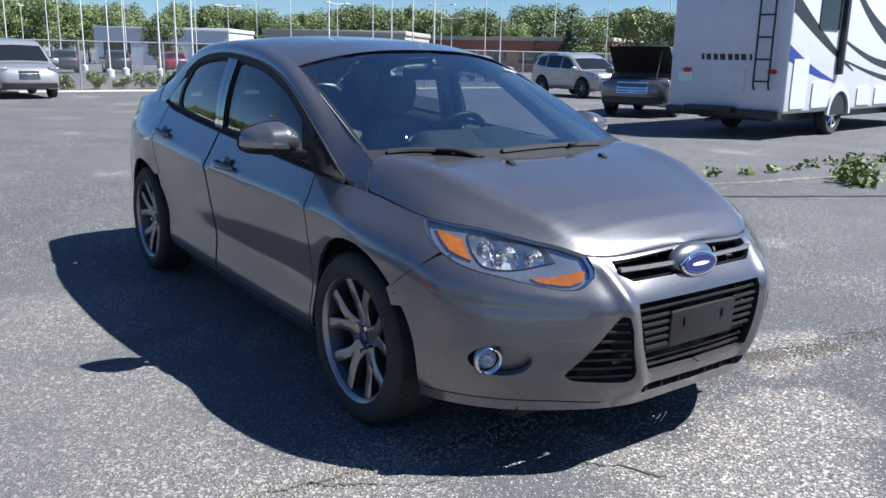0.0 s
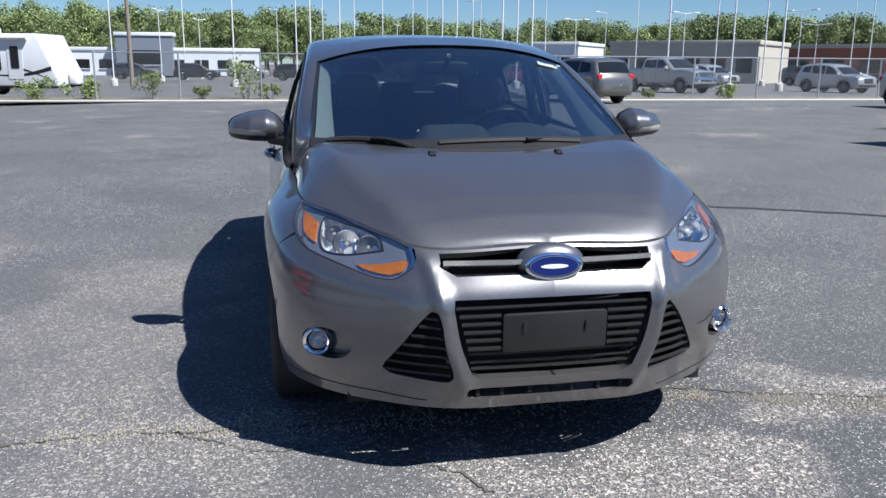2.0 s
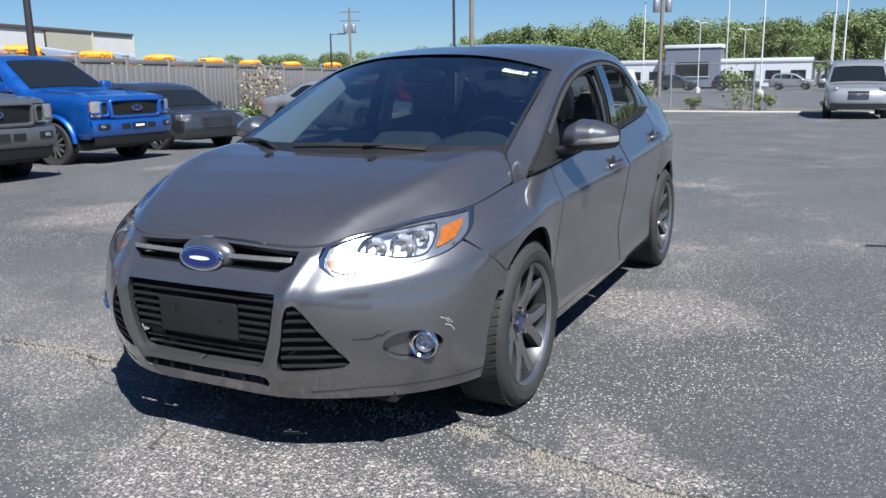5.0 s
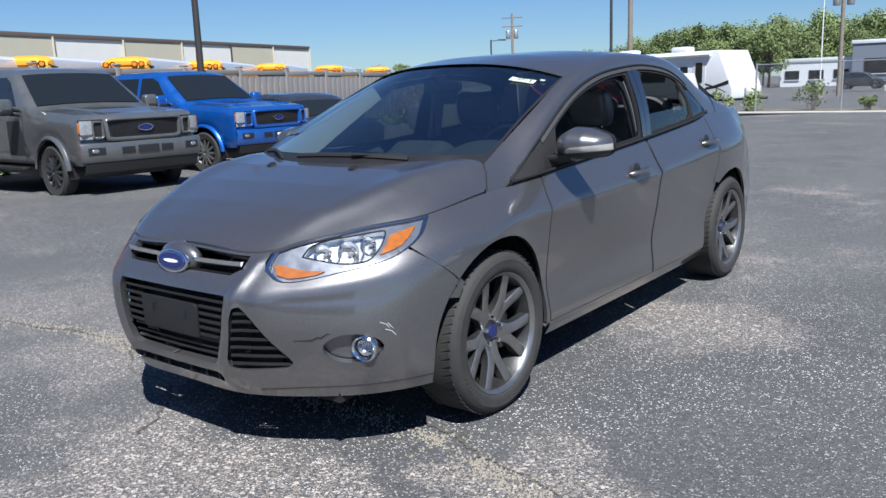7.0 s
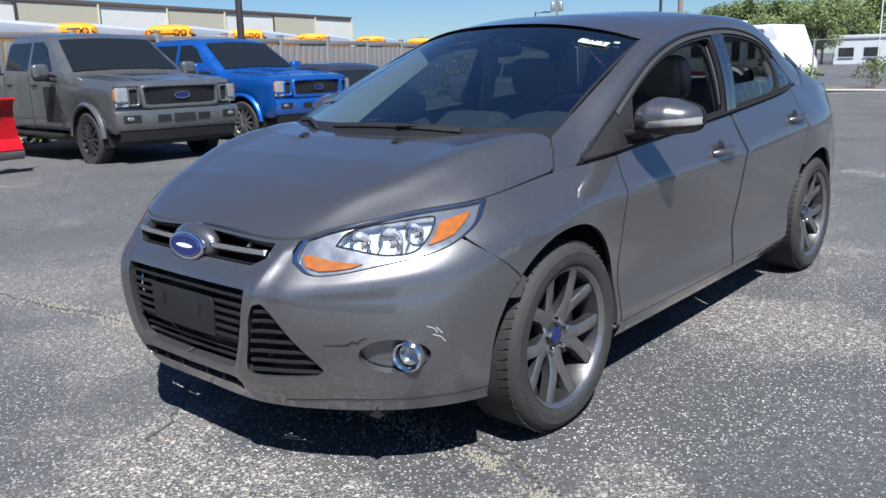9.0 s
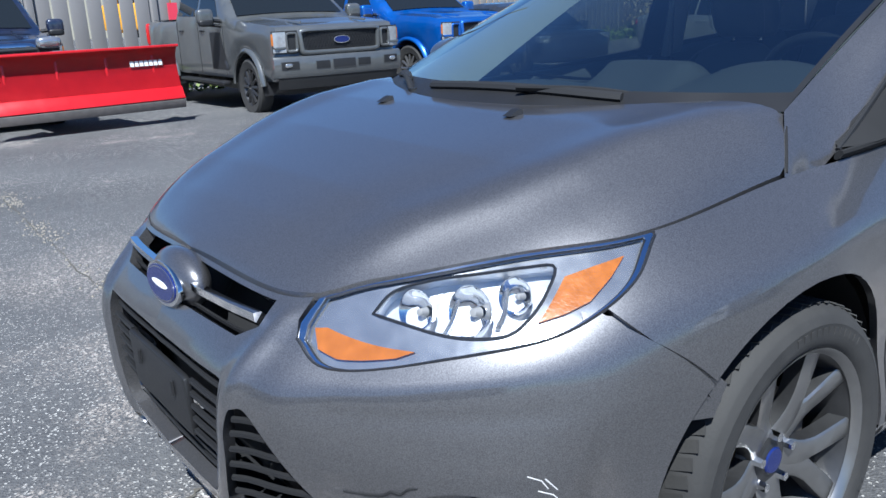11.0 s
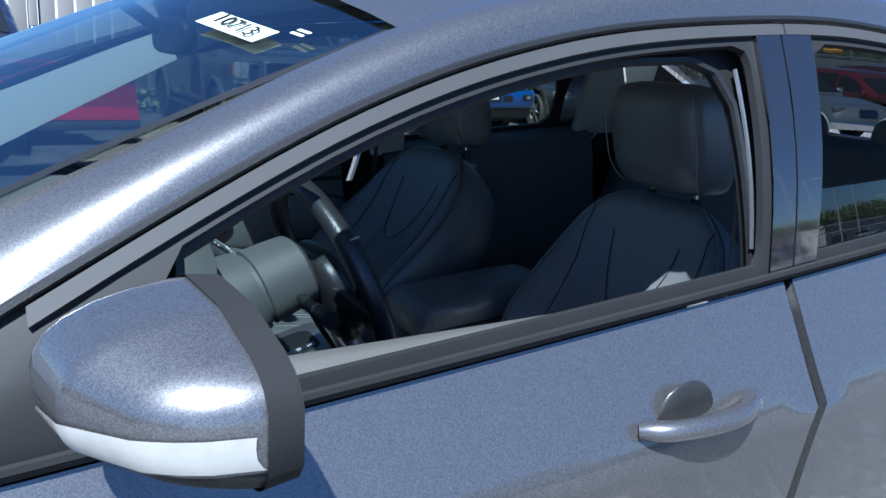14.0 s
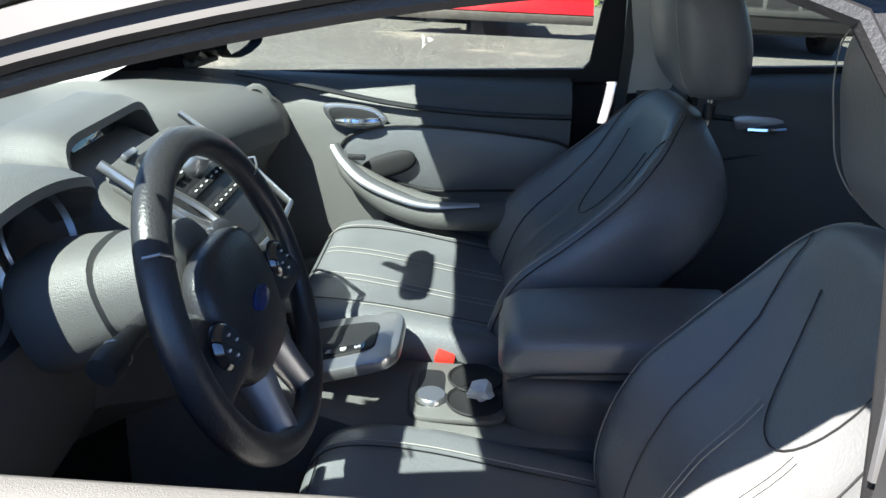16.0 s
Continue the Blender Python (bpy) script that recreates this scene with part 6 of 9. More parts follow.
for y in (-.122, .122):
    vn = new("air_vent")
    vn.parent = dash
    vn["label"] = "upright air vent with silver edge"
    tube("vent_ring", [tuple(stack_m @ Vector((-.020, y - math.copysign(.012, y) * (1 - math.sin(a)) + .022 * math.cos(a), -.010 + .062 * math.sin(a)))) for a in np.linspace(0, 2 * math.pi, 20, endpoint=False)], .006, SATIN, vn, 6, 1, True)
    for k in range(5):
        box("vent_slat", (.014, .003, .100), (0, 0, 0), BLACK, vn, 0, stack_m @ Matrix.Translation((-.012, y - math.copysign(.012, y) - .014 + .007 * k, -.010)) @ Matrix.Rotation(math.copysign(radians(-11), y), 4, "X"))
for s in (1, -1):
    vs = new("air_vent")
    vs.parent = dash
    vs["label"] = "round-cornered side air vent"
    tube("vent_ring", [(.60 + .055 * math.cos(a) * .6, s * .625, .885 + .05 * math.sin(a)) for a in np.linspace(0, 2 * math.pi, 18, endpoint=False)], .008, CHARCOAL, vs, 6, 1, True)
    for k in range(4):
        box("vent_slat", (.06, .02, .003), (.60, s * .63, .86 + .016 * k), BLACK, vs)
# steering wheel
SW = Matrix.Translation((.362, .322, .900)) @ Vector((-.93, 0, .36)).to_track_quat("Z", "Y").to_matrix().to_4x4()
sw = new("steering_wheel")
sw.parent = car
sw["label"] = "black leather steering wheel with silver spokes"
yx = SW.to_3x3().inverted() @ Vector((0, 1, 0))
rim_pts = [tuple(SW @ Vector((.180 * math.cos(a), .180 * math.sin(a), 0))) for a in np.linspace(0, 2 * math.pi, 56, endpoint=False)]
tube("rim", rim_pts, .0165, RIM_LEATHER, sw, 14, 1.15, True, label="black leather rim")
dn = SW.to_3x3().inverted() @ Vector((0, 0, -1))
dn.z = 0
dn.normalize()
rt = Vector((0, 0, 1)).cross(dn)
hub_at = lambda a, b, h: tuple(SW @ (rt * a + dn * b + Vector((0, 0, h))))
hubm = SW @ Matrix((( rt.x, dn.x, 0, 0), (rt.y, dn.y, 0, 0), (0, 0, 1, 0), (0, 0, 0, 1)))
# hub takes the rim's near-black, so its shade sits in the colour
hub = blob("airbag_hub", (.185, .165, .055), (0, 0, 0), RIM_LEATHER, sw, 3.2, hubm @ Matrix.Translation((0, .012, -.012)), label="airbag cover coloured black for the shade on it")
slab("wheel_badge", oval(.026, .0125), .004, BLUE_OVAL, hub, hubm @ Matrix.Rotation(math.pi, 4, "X") @ Matrix.Translation((0, -.012, -.019)), .001, label="dark blue oval badge")
for a in (-1, 1):
    sp = tube("spoke", [hub_at(a * .06, .012, -.012), hub_at(a * .10, .016, -.006), hub_at(a * .14, .026, -.002), hub_at(a * .180, .036, 0)], [.046, .042, .032, .026], RIM_LEATHER, sw, 12, .35, label="black side spoke")
    lathe("button_pad", [(0, .012), (.022, .011), (.027, .006), (.028, 0)], GLOSS_BLACK, sp, 24, hubm @ Matrix.Translation((a * .112, .012, .006)), label="black round button pad")
    for k in range(4):
        bx, by = .012 * math.cos(k * math.pi / 2), .012 * math.sin(k * math.pi / 2)
        box("button_mark", (.005, .0018, .001), (0, 0, 0), WHITE, sp, 0, hubm @ Matrix.Translation((a * .112 + bx, .012 + by, .0185)))
    tube("lower_spoke", [hub_at(a * .035, .07, -.015), hub_at(a * .045, .12, -.008), hub_at(a * .055, .172, 0)], [.026, .020, .018], SATIN, sw, 10, .4, label="silver lower spoke")
    tube("rim_joint", [hub_at(a * r_ * math.cos(.62), -r_ * math.sin(.62), h_) for r_, h_ in ((.1655, .0), (.170, .0165), (.183, .0195), (.197, .0165), (.2005, 0))], .0016, SATIN, sw, 6)
def shroud_ring(w, h, zz, lift=.042, grow=1.0):
    """A rounded section of the column shroud, crowned on top and flatter below."""
    ring = []
    for k in range(33):
        a = 2 * math.pi * k / 32
        x, y = math.cos(a), math.sin(a)
        f = (abs(x) ** 2.7 + abs(y) ** 2.7) ** (-1 / 2.7)
        ring.append(tuple(SW @ (rt * (w * x * f * grow) + dn * (-lift + h * y * f * grow * (1.0 if y < 0 else .82)) + Vector((0, 0, zz)))))
    return ring


loft("column_shroud", [shroud_ring(.02, .02, -.034), shroud_ring(.056, .050, -.035), shroud_ring(.064, .058, -.042), shroud_ring(.068, .062, -.08), shroud_ring(.070, .064, -.116), shroud_ring(.065, .059, -.118), shroud_ring(.065, .059, -.125), shroud_ring(.073, .067, -.127),
                       shroud_ring(.078, .073, -.16), shroud_ring(.082, .080, -.21), shroud_ring(.078, .076, -.225)], CHARCOAL, sw, label="charcoal column shroud")
tube("shroud_seam", [tuple(SW @ (rt * (x * w) + dn * -.036 + Vector((0, 0, z)))) for x in (1,) for w, z in ((.0655, -.042), (.0695, -.08), (.0715, -.114))], .0025, BLACK, sw, 5)
for a in (-1, 1):
    tube("stalk", [tuple(SW @ (rt * a * q + dn * -.03 + Vector((0, 0, -.075 + .0 * q)))) for q in (.08, .13, .17, .19)], [.010, .012, .018, .016], BLACK, sw, 12, .8)
    tube("stalk_band", [tuple(SW @ (rt * a * q + dn * -.03 + Vector((0, 0, -.075)))) for q in (.150, .156)], .0165, SATIN, sw, 10, .7)
# centre console
con = new("centre_console")
con.parent = car
con["label"] = "charcoal centre console with silver shifter surround"
loft("console_body", [[(x, s2 * w, z) for s2, w, z in ((-1, .125, .30), (-1, .12, .50), (-1, .11, zt - .01), (-1, .095, zt), (1, .095, zt), (1, .11, zt - .01), (1, .12, .50), (1, .125, .30))]
                      for x, zt in ((.62, .70), (.48, .66), (.36, .615), (.25, .585), (.10, .575), (-.05, .575), (-.40, .575), (-.42, .35))], CHARCOAL, con)
tilt = Matrix.Translation((.325, -.02, .625)) @ Matrix.Rotation(radians(15), 4, "Y")
slab("shifter_surround", rounded([(-.125, -.060), (-.100, -.088), (.16, -.098), (.19, .0), (.16, .098), (-.100, .088), (-.125, .060)], 5, .3), .022, SATIN, con, tilt, .006, label="silver shifter surround")
slab("shifter_gate", rounded([(-.085, -.050), (.14, -.062), (.14, .062), (-.085, .050)], 5, .2), .006, BLACK, con, tilt @ Matrix.Translation((0, 0, .0195)), .002, label="black shifter gate plate")
slab("gate_scale", [(-.07, .030), (.05, .034), (.05, .052), (-.07, .046)], .002, GLOSS_BLACK, con, tilt @ Matrix.Translation((0, 0, .0262)))
for k, ch in enumerate("SDNRP"):
    lettering("gate_letter", ch, .014, WHITE, con, tilt @ Matrix.Translation((-.058 + .024 * k, .041, .0290)) @ Matrix.Rotation(radians(90), 4, "Z"))
rod("shifter_lever", (.385, -.05, .63), (.40, -.05, .70), .012, BLACK, con)
blob("shifter_knob", (.055, .05, .10), (.405, -.05, .735), LEATHER, con, 2.4, Matrix.Rotation(radians(10), 4, "Y"), label="black shifter knob")
tray = rounded([(.035, -.085), (.035, .085), (.185, .085), (.195, .0), (.185, -.085)], 5, .2)
slab("console_tray", tray, .010, CHARCOAL, con, Matrix.Translation((0, 0, .578)), .003, label="charcoal tray round dial and cup holder")
slab("dial_recess", rounded([(.135, -.055), (.135, .055), (.18, .055), (.18, -.055)], 4, .25), .003, BLACK, con, Matrix.Translation((0, 0, .5865)))
lathe("console_dial", [(0, .018), (.022, .017), (.026, .012), (.027, 0)], SATIN, con, 24, Matrix.Translation((.155, .03, .580)), label="small silver console dial")
for y in (-.034, .034):
    lathe("cup_holder", [(.047, .006), (.044, .008), (.042, .004), (.040, .0025), (0, .0025)], DARK, con, 28, Matrix.Translation((.085, y, .586)), label="black cup holder")
bm = bmesh.new()
bmesh.ops.create_icosphere(bm, subdivisions=2, radius=.020, matrix=Matrix.Translation((.075, .022, .600)))
jit = random.Random(31)
for v in bm.verts:
    v.co = Vector((.075, .022, .600)) + (v.co - Vector((.075, .022, .600))) * jit.uniform(.6, 1.25)
part("crumpled_foil", bm, WHITE, con, "crumpled pale wrapper in the cup holder", 5)
pad("console_armrest", [((x, .0, .688 + .008 * k), w, h, (0, 1, 0), (0, 0, 1), 4.2) for k, (x, w, h) in enumerate(((.052, .06, .020), (.045, .085, .034), (.02, .098, .042), (-.10, .10, .045), (-.22, .10, .045), (-.30, .095, .04)))], LEATHER, con, "black leather armrest lid", 28)
tube("seam", [(x, .101, z) for x, z in ((.04, .672), (.0, .685), (-.10, .695), (-.28, .71))], .002, BLACK, con, 5)
blob("armrest_box", (.36, .18, .13), (-.14, 0, .60), CHARCOAL, con, 6)
for p in ((.14, -.105, .585), (-.01, .125, .535)):
    bk = box("buckle_socket", (.03, .022, .09), (p[0] - .01, p[1], p[2] - .05), BLACK, con, .004, Matrix.Rotation(radians(-20), 4, "Y"))
    box("buckle_button", (.034, .026, .02), p, RED_PL, bk, .004, Matrix.Rotation(radians(-20), 4, "Y"), label="red seat belt release")
# rear-view mirror
rv = blob("rear_view_mirror", (.03, .24, .065), (.53, -.01, 1.28), BLACK, car, 4, label="black rear-view mirror")
rod("mirror_stem", (.55, -.01, 1.29), (.615, -.01, 1.335), .012, BLACK, rv)
blob("mirror_face", (.004, .225, .055), (.513, -.01, 1.28), CHROME, rv, 4)


# ---- other vehicles ----
def simple_paint(name, base, metal=.3):
    return car_paint(name, base, metal=metal, rough=.35, flake=.12, dust=.08)


P_LEADFOOT = simple_paint("matt_grey_truck_paint", (.078, .082, .083), .1)
P_BLUE = simple_paint("bright_blue_metallic", (.008, .10, .42), .5)
P_NAVY = simple_paint("dark_navy_paint", (.012, .018, .045), .2)
P_SILVER = simple_paint("silver_paint", (.36, .36, .355), .45)
P_RED = simple_paint("dark_red_metallic", (.22, .012, .02), .4)
P_MAROON = simple_paint("maroon_paint", (.10, .01, .018), .3)
P_DARK = simple_paint("charcoal_metallic", (.045, .047, .052), .5)
P_BROWNGREY = simple_paint("brown_grey_metallic", (.13, .125, .115), .5)
P_WHITE = simple_paint("white_car_paint", (.72, .73, .74), .0)
P_BLACK = simple_paint("black_car_paint", (.012, .012, .014), .1)
CAR_GLASS = material("dark_car_glass", (.012, .015, .018), .03, specular_ior_level=.35)
STRIPE = material("dark_decal", (.02, .02, .022), .4)
BLUE_DECAL = material("blue_decal", (.02, .04, .22), .4)
ORANGE_LAMP = material("orange_lamp", (.75, .2, .02), .25)


def road_wheel(parent, x, y, r, w, rim_mat, s, spokes=6, rim=.66):
    m = Matrix.Translation((x, y, r)) @ Matrix.Rotation(-s * math.pi / 2, 4, "X")
    wh = new("wheel")
    wh.parent = parent
    wh.matrix_local = m
    h = w / 2
    lathe("tyre", [(r * rim, -h * .8), (r * .9, -h), (r * .985, -h * .75), (r, -h * .4), (r, h * .4), (r * .985, h * .75), (r * .9, h), (r * rim, h * .8)], RUBBER, wh, 32)
    lathe("rim", [(r * rim, h * .8), (r * rim * .95, h * .7), (r * rim * .86, h * .2), (r * rim * .8, -h * .3), (0, -h * .3)], ALLOY_DARK, wh, 28)
    for k in range(spokes):
        a = 2 * math.pi * k / spokes
        rod("spoke", (r * .10 * math.cos(a), r * .10 * math.sin(a), h * .62), (r * rim * .92 * math.cos(a), r * rim * .92 * math.sin(a), h * .66), r * .075, rim_mat, wh, 6, r * .06)
    lathe("hub", [(0, h * .78), (r * .12, h * .76), (r * .16, h * .5)], rim_mat, wh, 16)
    return wh


def k_truck(mirror):
    return mirror[3] > 1.2


def vehicle(name, label, category, outline, half, belt_z, paint, wheels, windows, screens, at, tumble=.34, r=.32, rim_mat=None, lamps=None, grille=None,
            lower=None, taper=.10, nose=.10, group="", trims=(), tail=None, mirror=None, spokes=6, low_mat=None, mouth=(), badge=None, handles=()):
    """A car from its side outline (x, z), half width and glass lines. at: (x, y, z, heading)."""
    car_ob = thing(name, label, category, group=group)
    P = np.array(dense(outline, .10))
    xf, xr = P[:, 0].max(), P[:, 0].min()
    mid = (xf + xr) / 2
    half_l = (xf - xr) / 2

    def width(x, z):
        t = np.clip((np.abs(x - mid) - half_l * .55) / (half_l * .45), 0, 1)
        w = half * (1 - taper * t ** 2.2)
        w = w - np.maximum(0, z - belt_z) * tumble
        return w - .05 * np.maximum(0, (.62 - z)) - .03 * np.exp(-((z - .60) / .10) ** 2) * 0

    def edge_round(p):
        d = np.sqrt(((p[:, None, :] - P[None]) ** 2).sum(2)).min(1)
        return .055 * np.exp(-(d / .045) ** 1.2)

    V, F = fill(P, [], .11)
    Y = width(V[:, 0], V[:, 1]) - edge_round(V)
    bm = bmesh.new()
    for s in (1, -1):
        B = [bm.verts.new((x, s * y, z)) for (x, z), y in zip(V, Y)]
        for t in F:
            bm.faces.new([B[i] for i in t])
    yo = width(P[:, 0], P[:, 1]) - .055
    cross = 9
    rows = []
    for (x, z), y in zip(P, yo):
        row = []
        for c in np.linspace(-1, 1, cross):
            bulge = nose * max(0, (x - (xf - .9)) / .9) * (1 - c * c) - nose * .6 * max(0, ((xr + .7) - x) / .7) * (1 - c * c)
            crown = .035 * (1 - c * c) if z > belt_z - .1 else 0
            row.append(bm.verts.new((x + bulge, c * y, z + crown)))
        rows.append(row)
    n = len(P)
    for i in range(n):
        a, b = rows[i], rows[(i + 1) % n]
        for k in range(cross - 1):
            bm.faces.new((a[k], a[k + 1], b[k + 1], b[k]))
    bmesh.ops.remove_doubles(bm, verts=bm.verts, dist=.004)
    part("body", bm, paint, car_ob, angle=50)

    def side_patch(nm, poly, mat, lift=.004, par=None, lab=""):
        poly = dense(poly, .09)
        v, f = fill(np.array(poly), [], .12)
        for s in (1, -1):
            b2 = bmesh.new()
            y = width(v[:, 0], v[:, 1]) + lift - edge_round(v) * .0
            B = [b2.verts.new((x, s * q, z)) for (x, z), q in zip(v, y)]
            for t in f:
                b2.faces.new([B[i] for i in t])
            part(nm, b2, mat, par or car_ob, lab)

    for poly in windows:
        side_patch("side_window", poly, CAR_GLASS)
    for poly, mat in trims:
        side_patch("side_trim", poly, mat, .006)

    def strip(nm, a, b, mat, inset=.90, lift=.012, steps=5, lab=""):
        """A pane or panel across the car between two places of the outline."""
        a, b = np.array(a, float), np.array(b, float)
        d = (b - a) / np.linalg.norm(b - a)
        nrm = np.array([d[1], -d[0]])
        if nrm[0] * (a[0] - mid) < 0:
            nrm = -nrm
        b2 = bmesh.new()
        R = []
        for t in np.linspace(0, 1, steps):
            p = a + (b - a) * t
            y = float(width(p[0], p[1])) * inset
            bl = lambda c: nose * max(0, (p[0] - (xf - .9)) / .9) * (1 - (c * inset) ** 2) - nose * .6 * max(0, ((xr + .7) - p[0]) / .7) * (1 - (c * inset) ** 2)
            cr = lambda c: .035 * (1 - (c * inset) ** 2) if p[1] > belt_z - .1 else 0
            R.append([b2.verts.new((p[0] + nrm[0] * lift + bl(c), c * y, p[1] + nrm[1] * lift + cr(c))) for c in np.linspace(-1, 1, 11)])
        for q, w in zip(R, R[1:]):
            for k in range(10):
                b2.faces.new((q[k], q[k + 1], w[k + 1], w[k]))
        return part(nm, b2, mat, car_ob, lab)

    for nm, a, b in screens:
        strip(nm, a, b, CAR_GLASS, .86)
    for i, (a, b, ins) in enumerate(mouth):
        strip("front_opening", a, b, STRIPE, ins, .016)
    if grille:
        a, b, ins, mat = grille
        g = strip("grille", a, b, mat, ins, .022, lab="front grille")
        for t in np.linspace(.15, .85, 4):
            p = np.array(a) + (np.array(b) - np.array(a)) * t
            y = float(width(p[0], p[1])) * ins
            rod("grille_bar", (p[0] + nose * .9 + .02, -y * .9, p[1]), (p[0] + nose * .9 + .02, y * .9, p[1]), .012, STRIPE if mat is CHROME else P_DARK, g, 6)
        if badge:
            m = Matrix.Translation((p[0] + nose + .045, 0, (a[1] + b[1]) / 2)) @ Matrix.Rotation(radians(90), 4, "Z") @ Matrix.Rotation(radians(90), 4, "X")
            slab("badge", oval(badge, badge * .42, 24), .012, BLUE_OVAL, g, m, label="dark blue oval badge")
    for s in (1, -1):
        for x, y, z, sx, sy, sz, mat in lamps or ():
            blob("headlamp", (sx, sy, sz), (x, s * y, z), mat, car_ob, 9, label="clear headlamp")
        for x, y, z, sx, sy, sz in tail or ():
            blob("tail_lamp", (sx, sy, sz), (x, s * y, z), RED_LENS, car_ob, 4, label="red tail lamp")
        if mirror and k_truck(mirror):
            x, y, z, k = mirror
            dm = blob("door_mirror", (.15, .24, .22), (x, s * (y + .21), z + .03), paint, car_ob, 5, label="tall truck mirror")
            blob("mirror_cap", (.10, .22, .10), (x + .04, s * (y + .21), z - .06), BLACK, dm, 4)
            rod("mirror_stay", (x, s * (y - .10), z - .05), (x, s * (y + .14), z - .02), .028, BLACK, dm, 8)
            rod("mirror_stay", (x, s * (y - .10), z - .12), (x, s * (y + .14), z - .09), .024, BLACK, dm, 8)
        elif mirror:
            x, y, z, k = mirror
            blob("door_mirror", (.14 * k, .22 * k, .17 * k), (x, s * (y + .10), z), paint if k < 1.2 else BLACK, car_ob, 3)
        for x, z in handles:
            box("door_handle", (.16, .03, .03), (x, s * (float(width(x, z)) + .012), z), BLACK if paint is P_LEADFOOT else paint, car_ob, .008)
        for x in wheels:
            road_wheel(car_ob, x, s * (half - .12), r, .22, rim_mat or ALLOY, s, spokes)
    for x in wheels:
        for s in (1, -1):
            a = np.radians(np.linspace(-12, 192, 20))
            loft("wheel_arch_liner", [[(x + (r + .085) * math.cos(t), s * y, r + (r + .085) * math.sin(t)) for t in a] for y in (half - .035, half - .38)], STRIPE, car_ob)
    if lower:
        for z0, z1, mat in lower:
            strip("lower_bumper", (xf - .005, z0), (xf - .005, z1), mat, .93, .012)
    box("underside", (2 * half_l - 1.0, half * 1.3, .12), (mid, 0, .34), STRIPE, car_ob)
    x, y, z, h = at
    car_ob.matrix_world = pose(x, y, z, 0, 0, h)
    return car_ob


def under(points, wheels, r, z0, gap=.085):
    """Closes an outline along the sill with wheel arches, rear to front."""
    out = list(points)
    for x in wheels:
        a0 = math.asin(min(.95, (z0 - r) / (r + gap))) if z0 > r else -math.asin((r - z0) / (r + gap))
        for t in np.linspace(math.pi - a0, a0, 16):
            out.append((x + (r + gap) * math.cos(t), r + (r + gap) * math.sin(t)))
    return out


TRUCK_LAMP = material("truck_lamp_glass", (.42, .43, .45), .18, .5, vary=.35, scale=22)
TRUCK_BLACK = material("truck_black_plastic", (.014, .014, .015), .5, vary=.2)


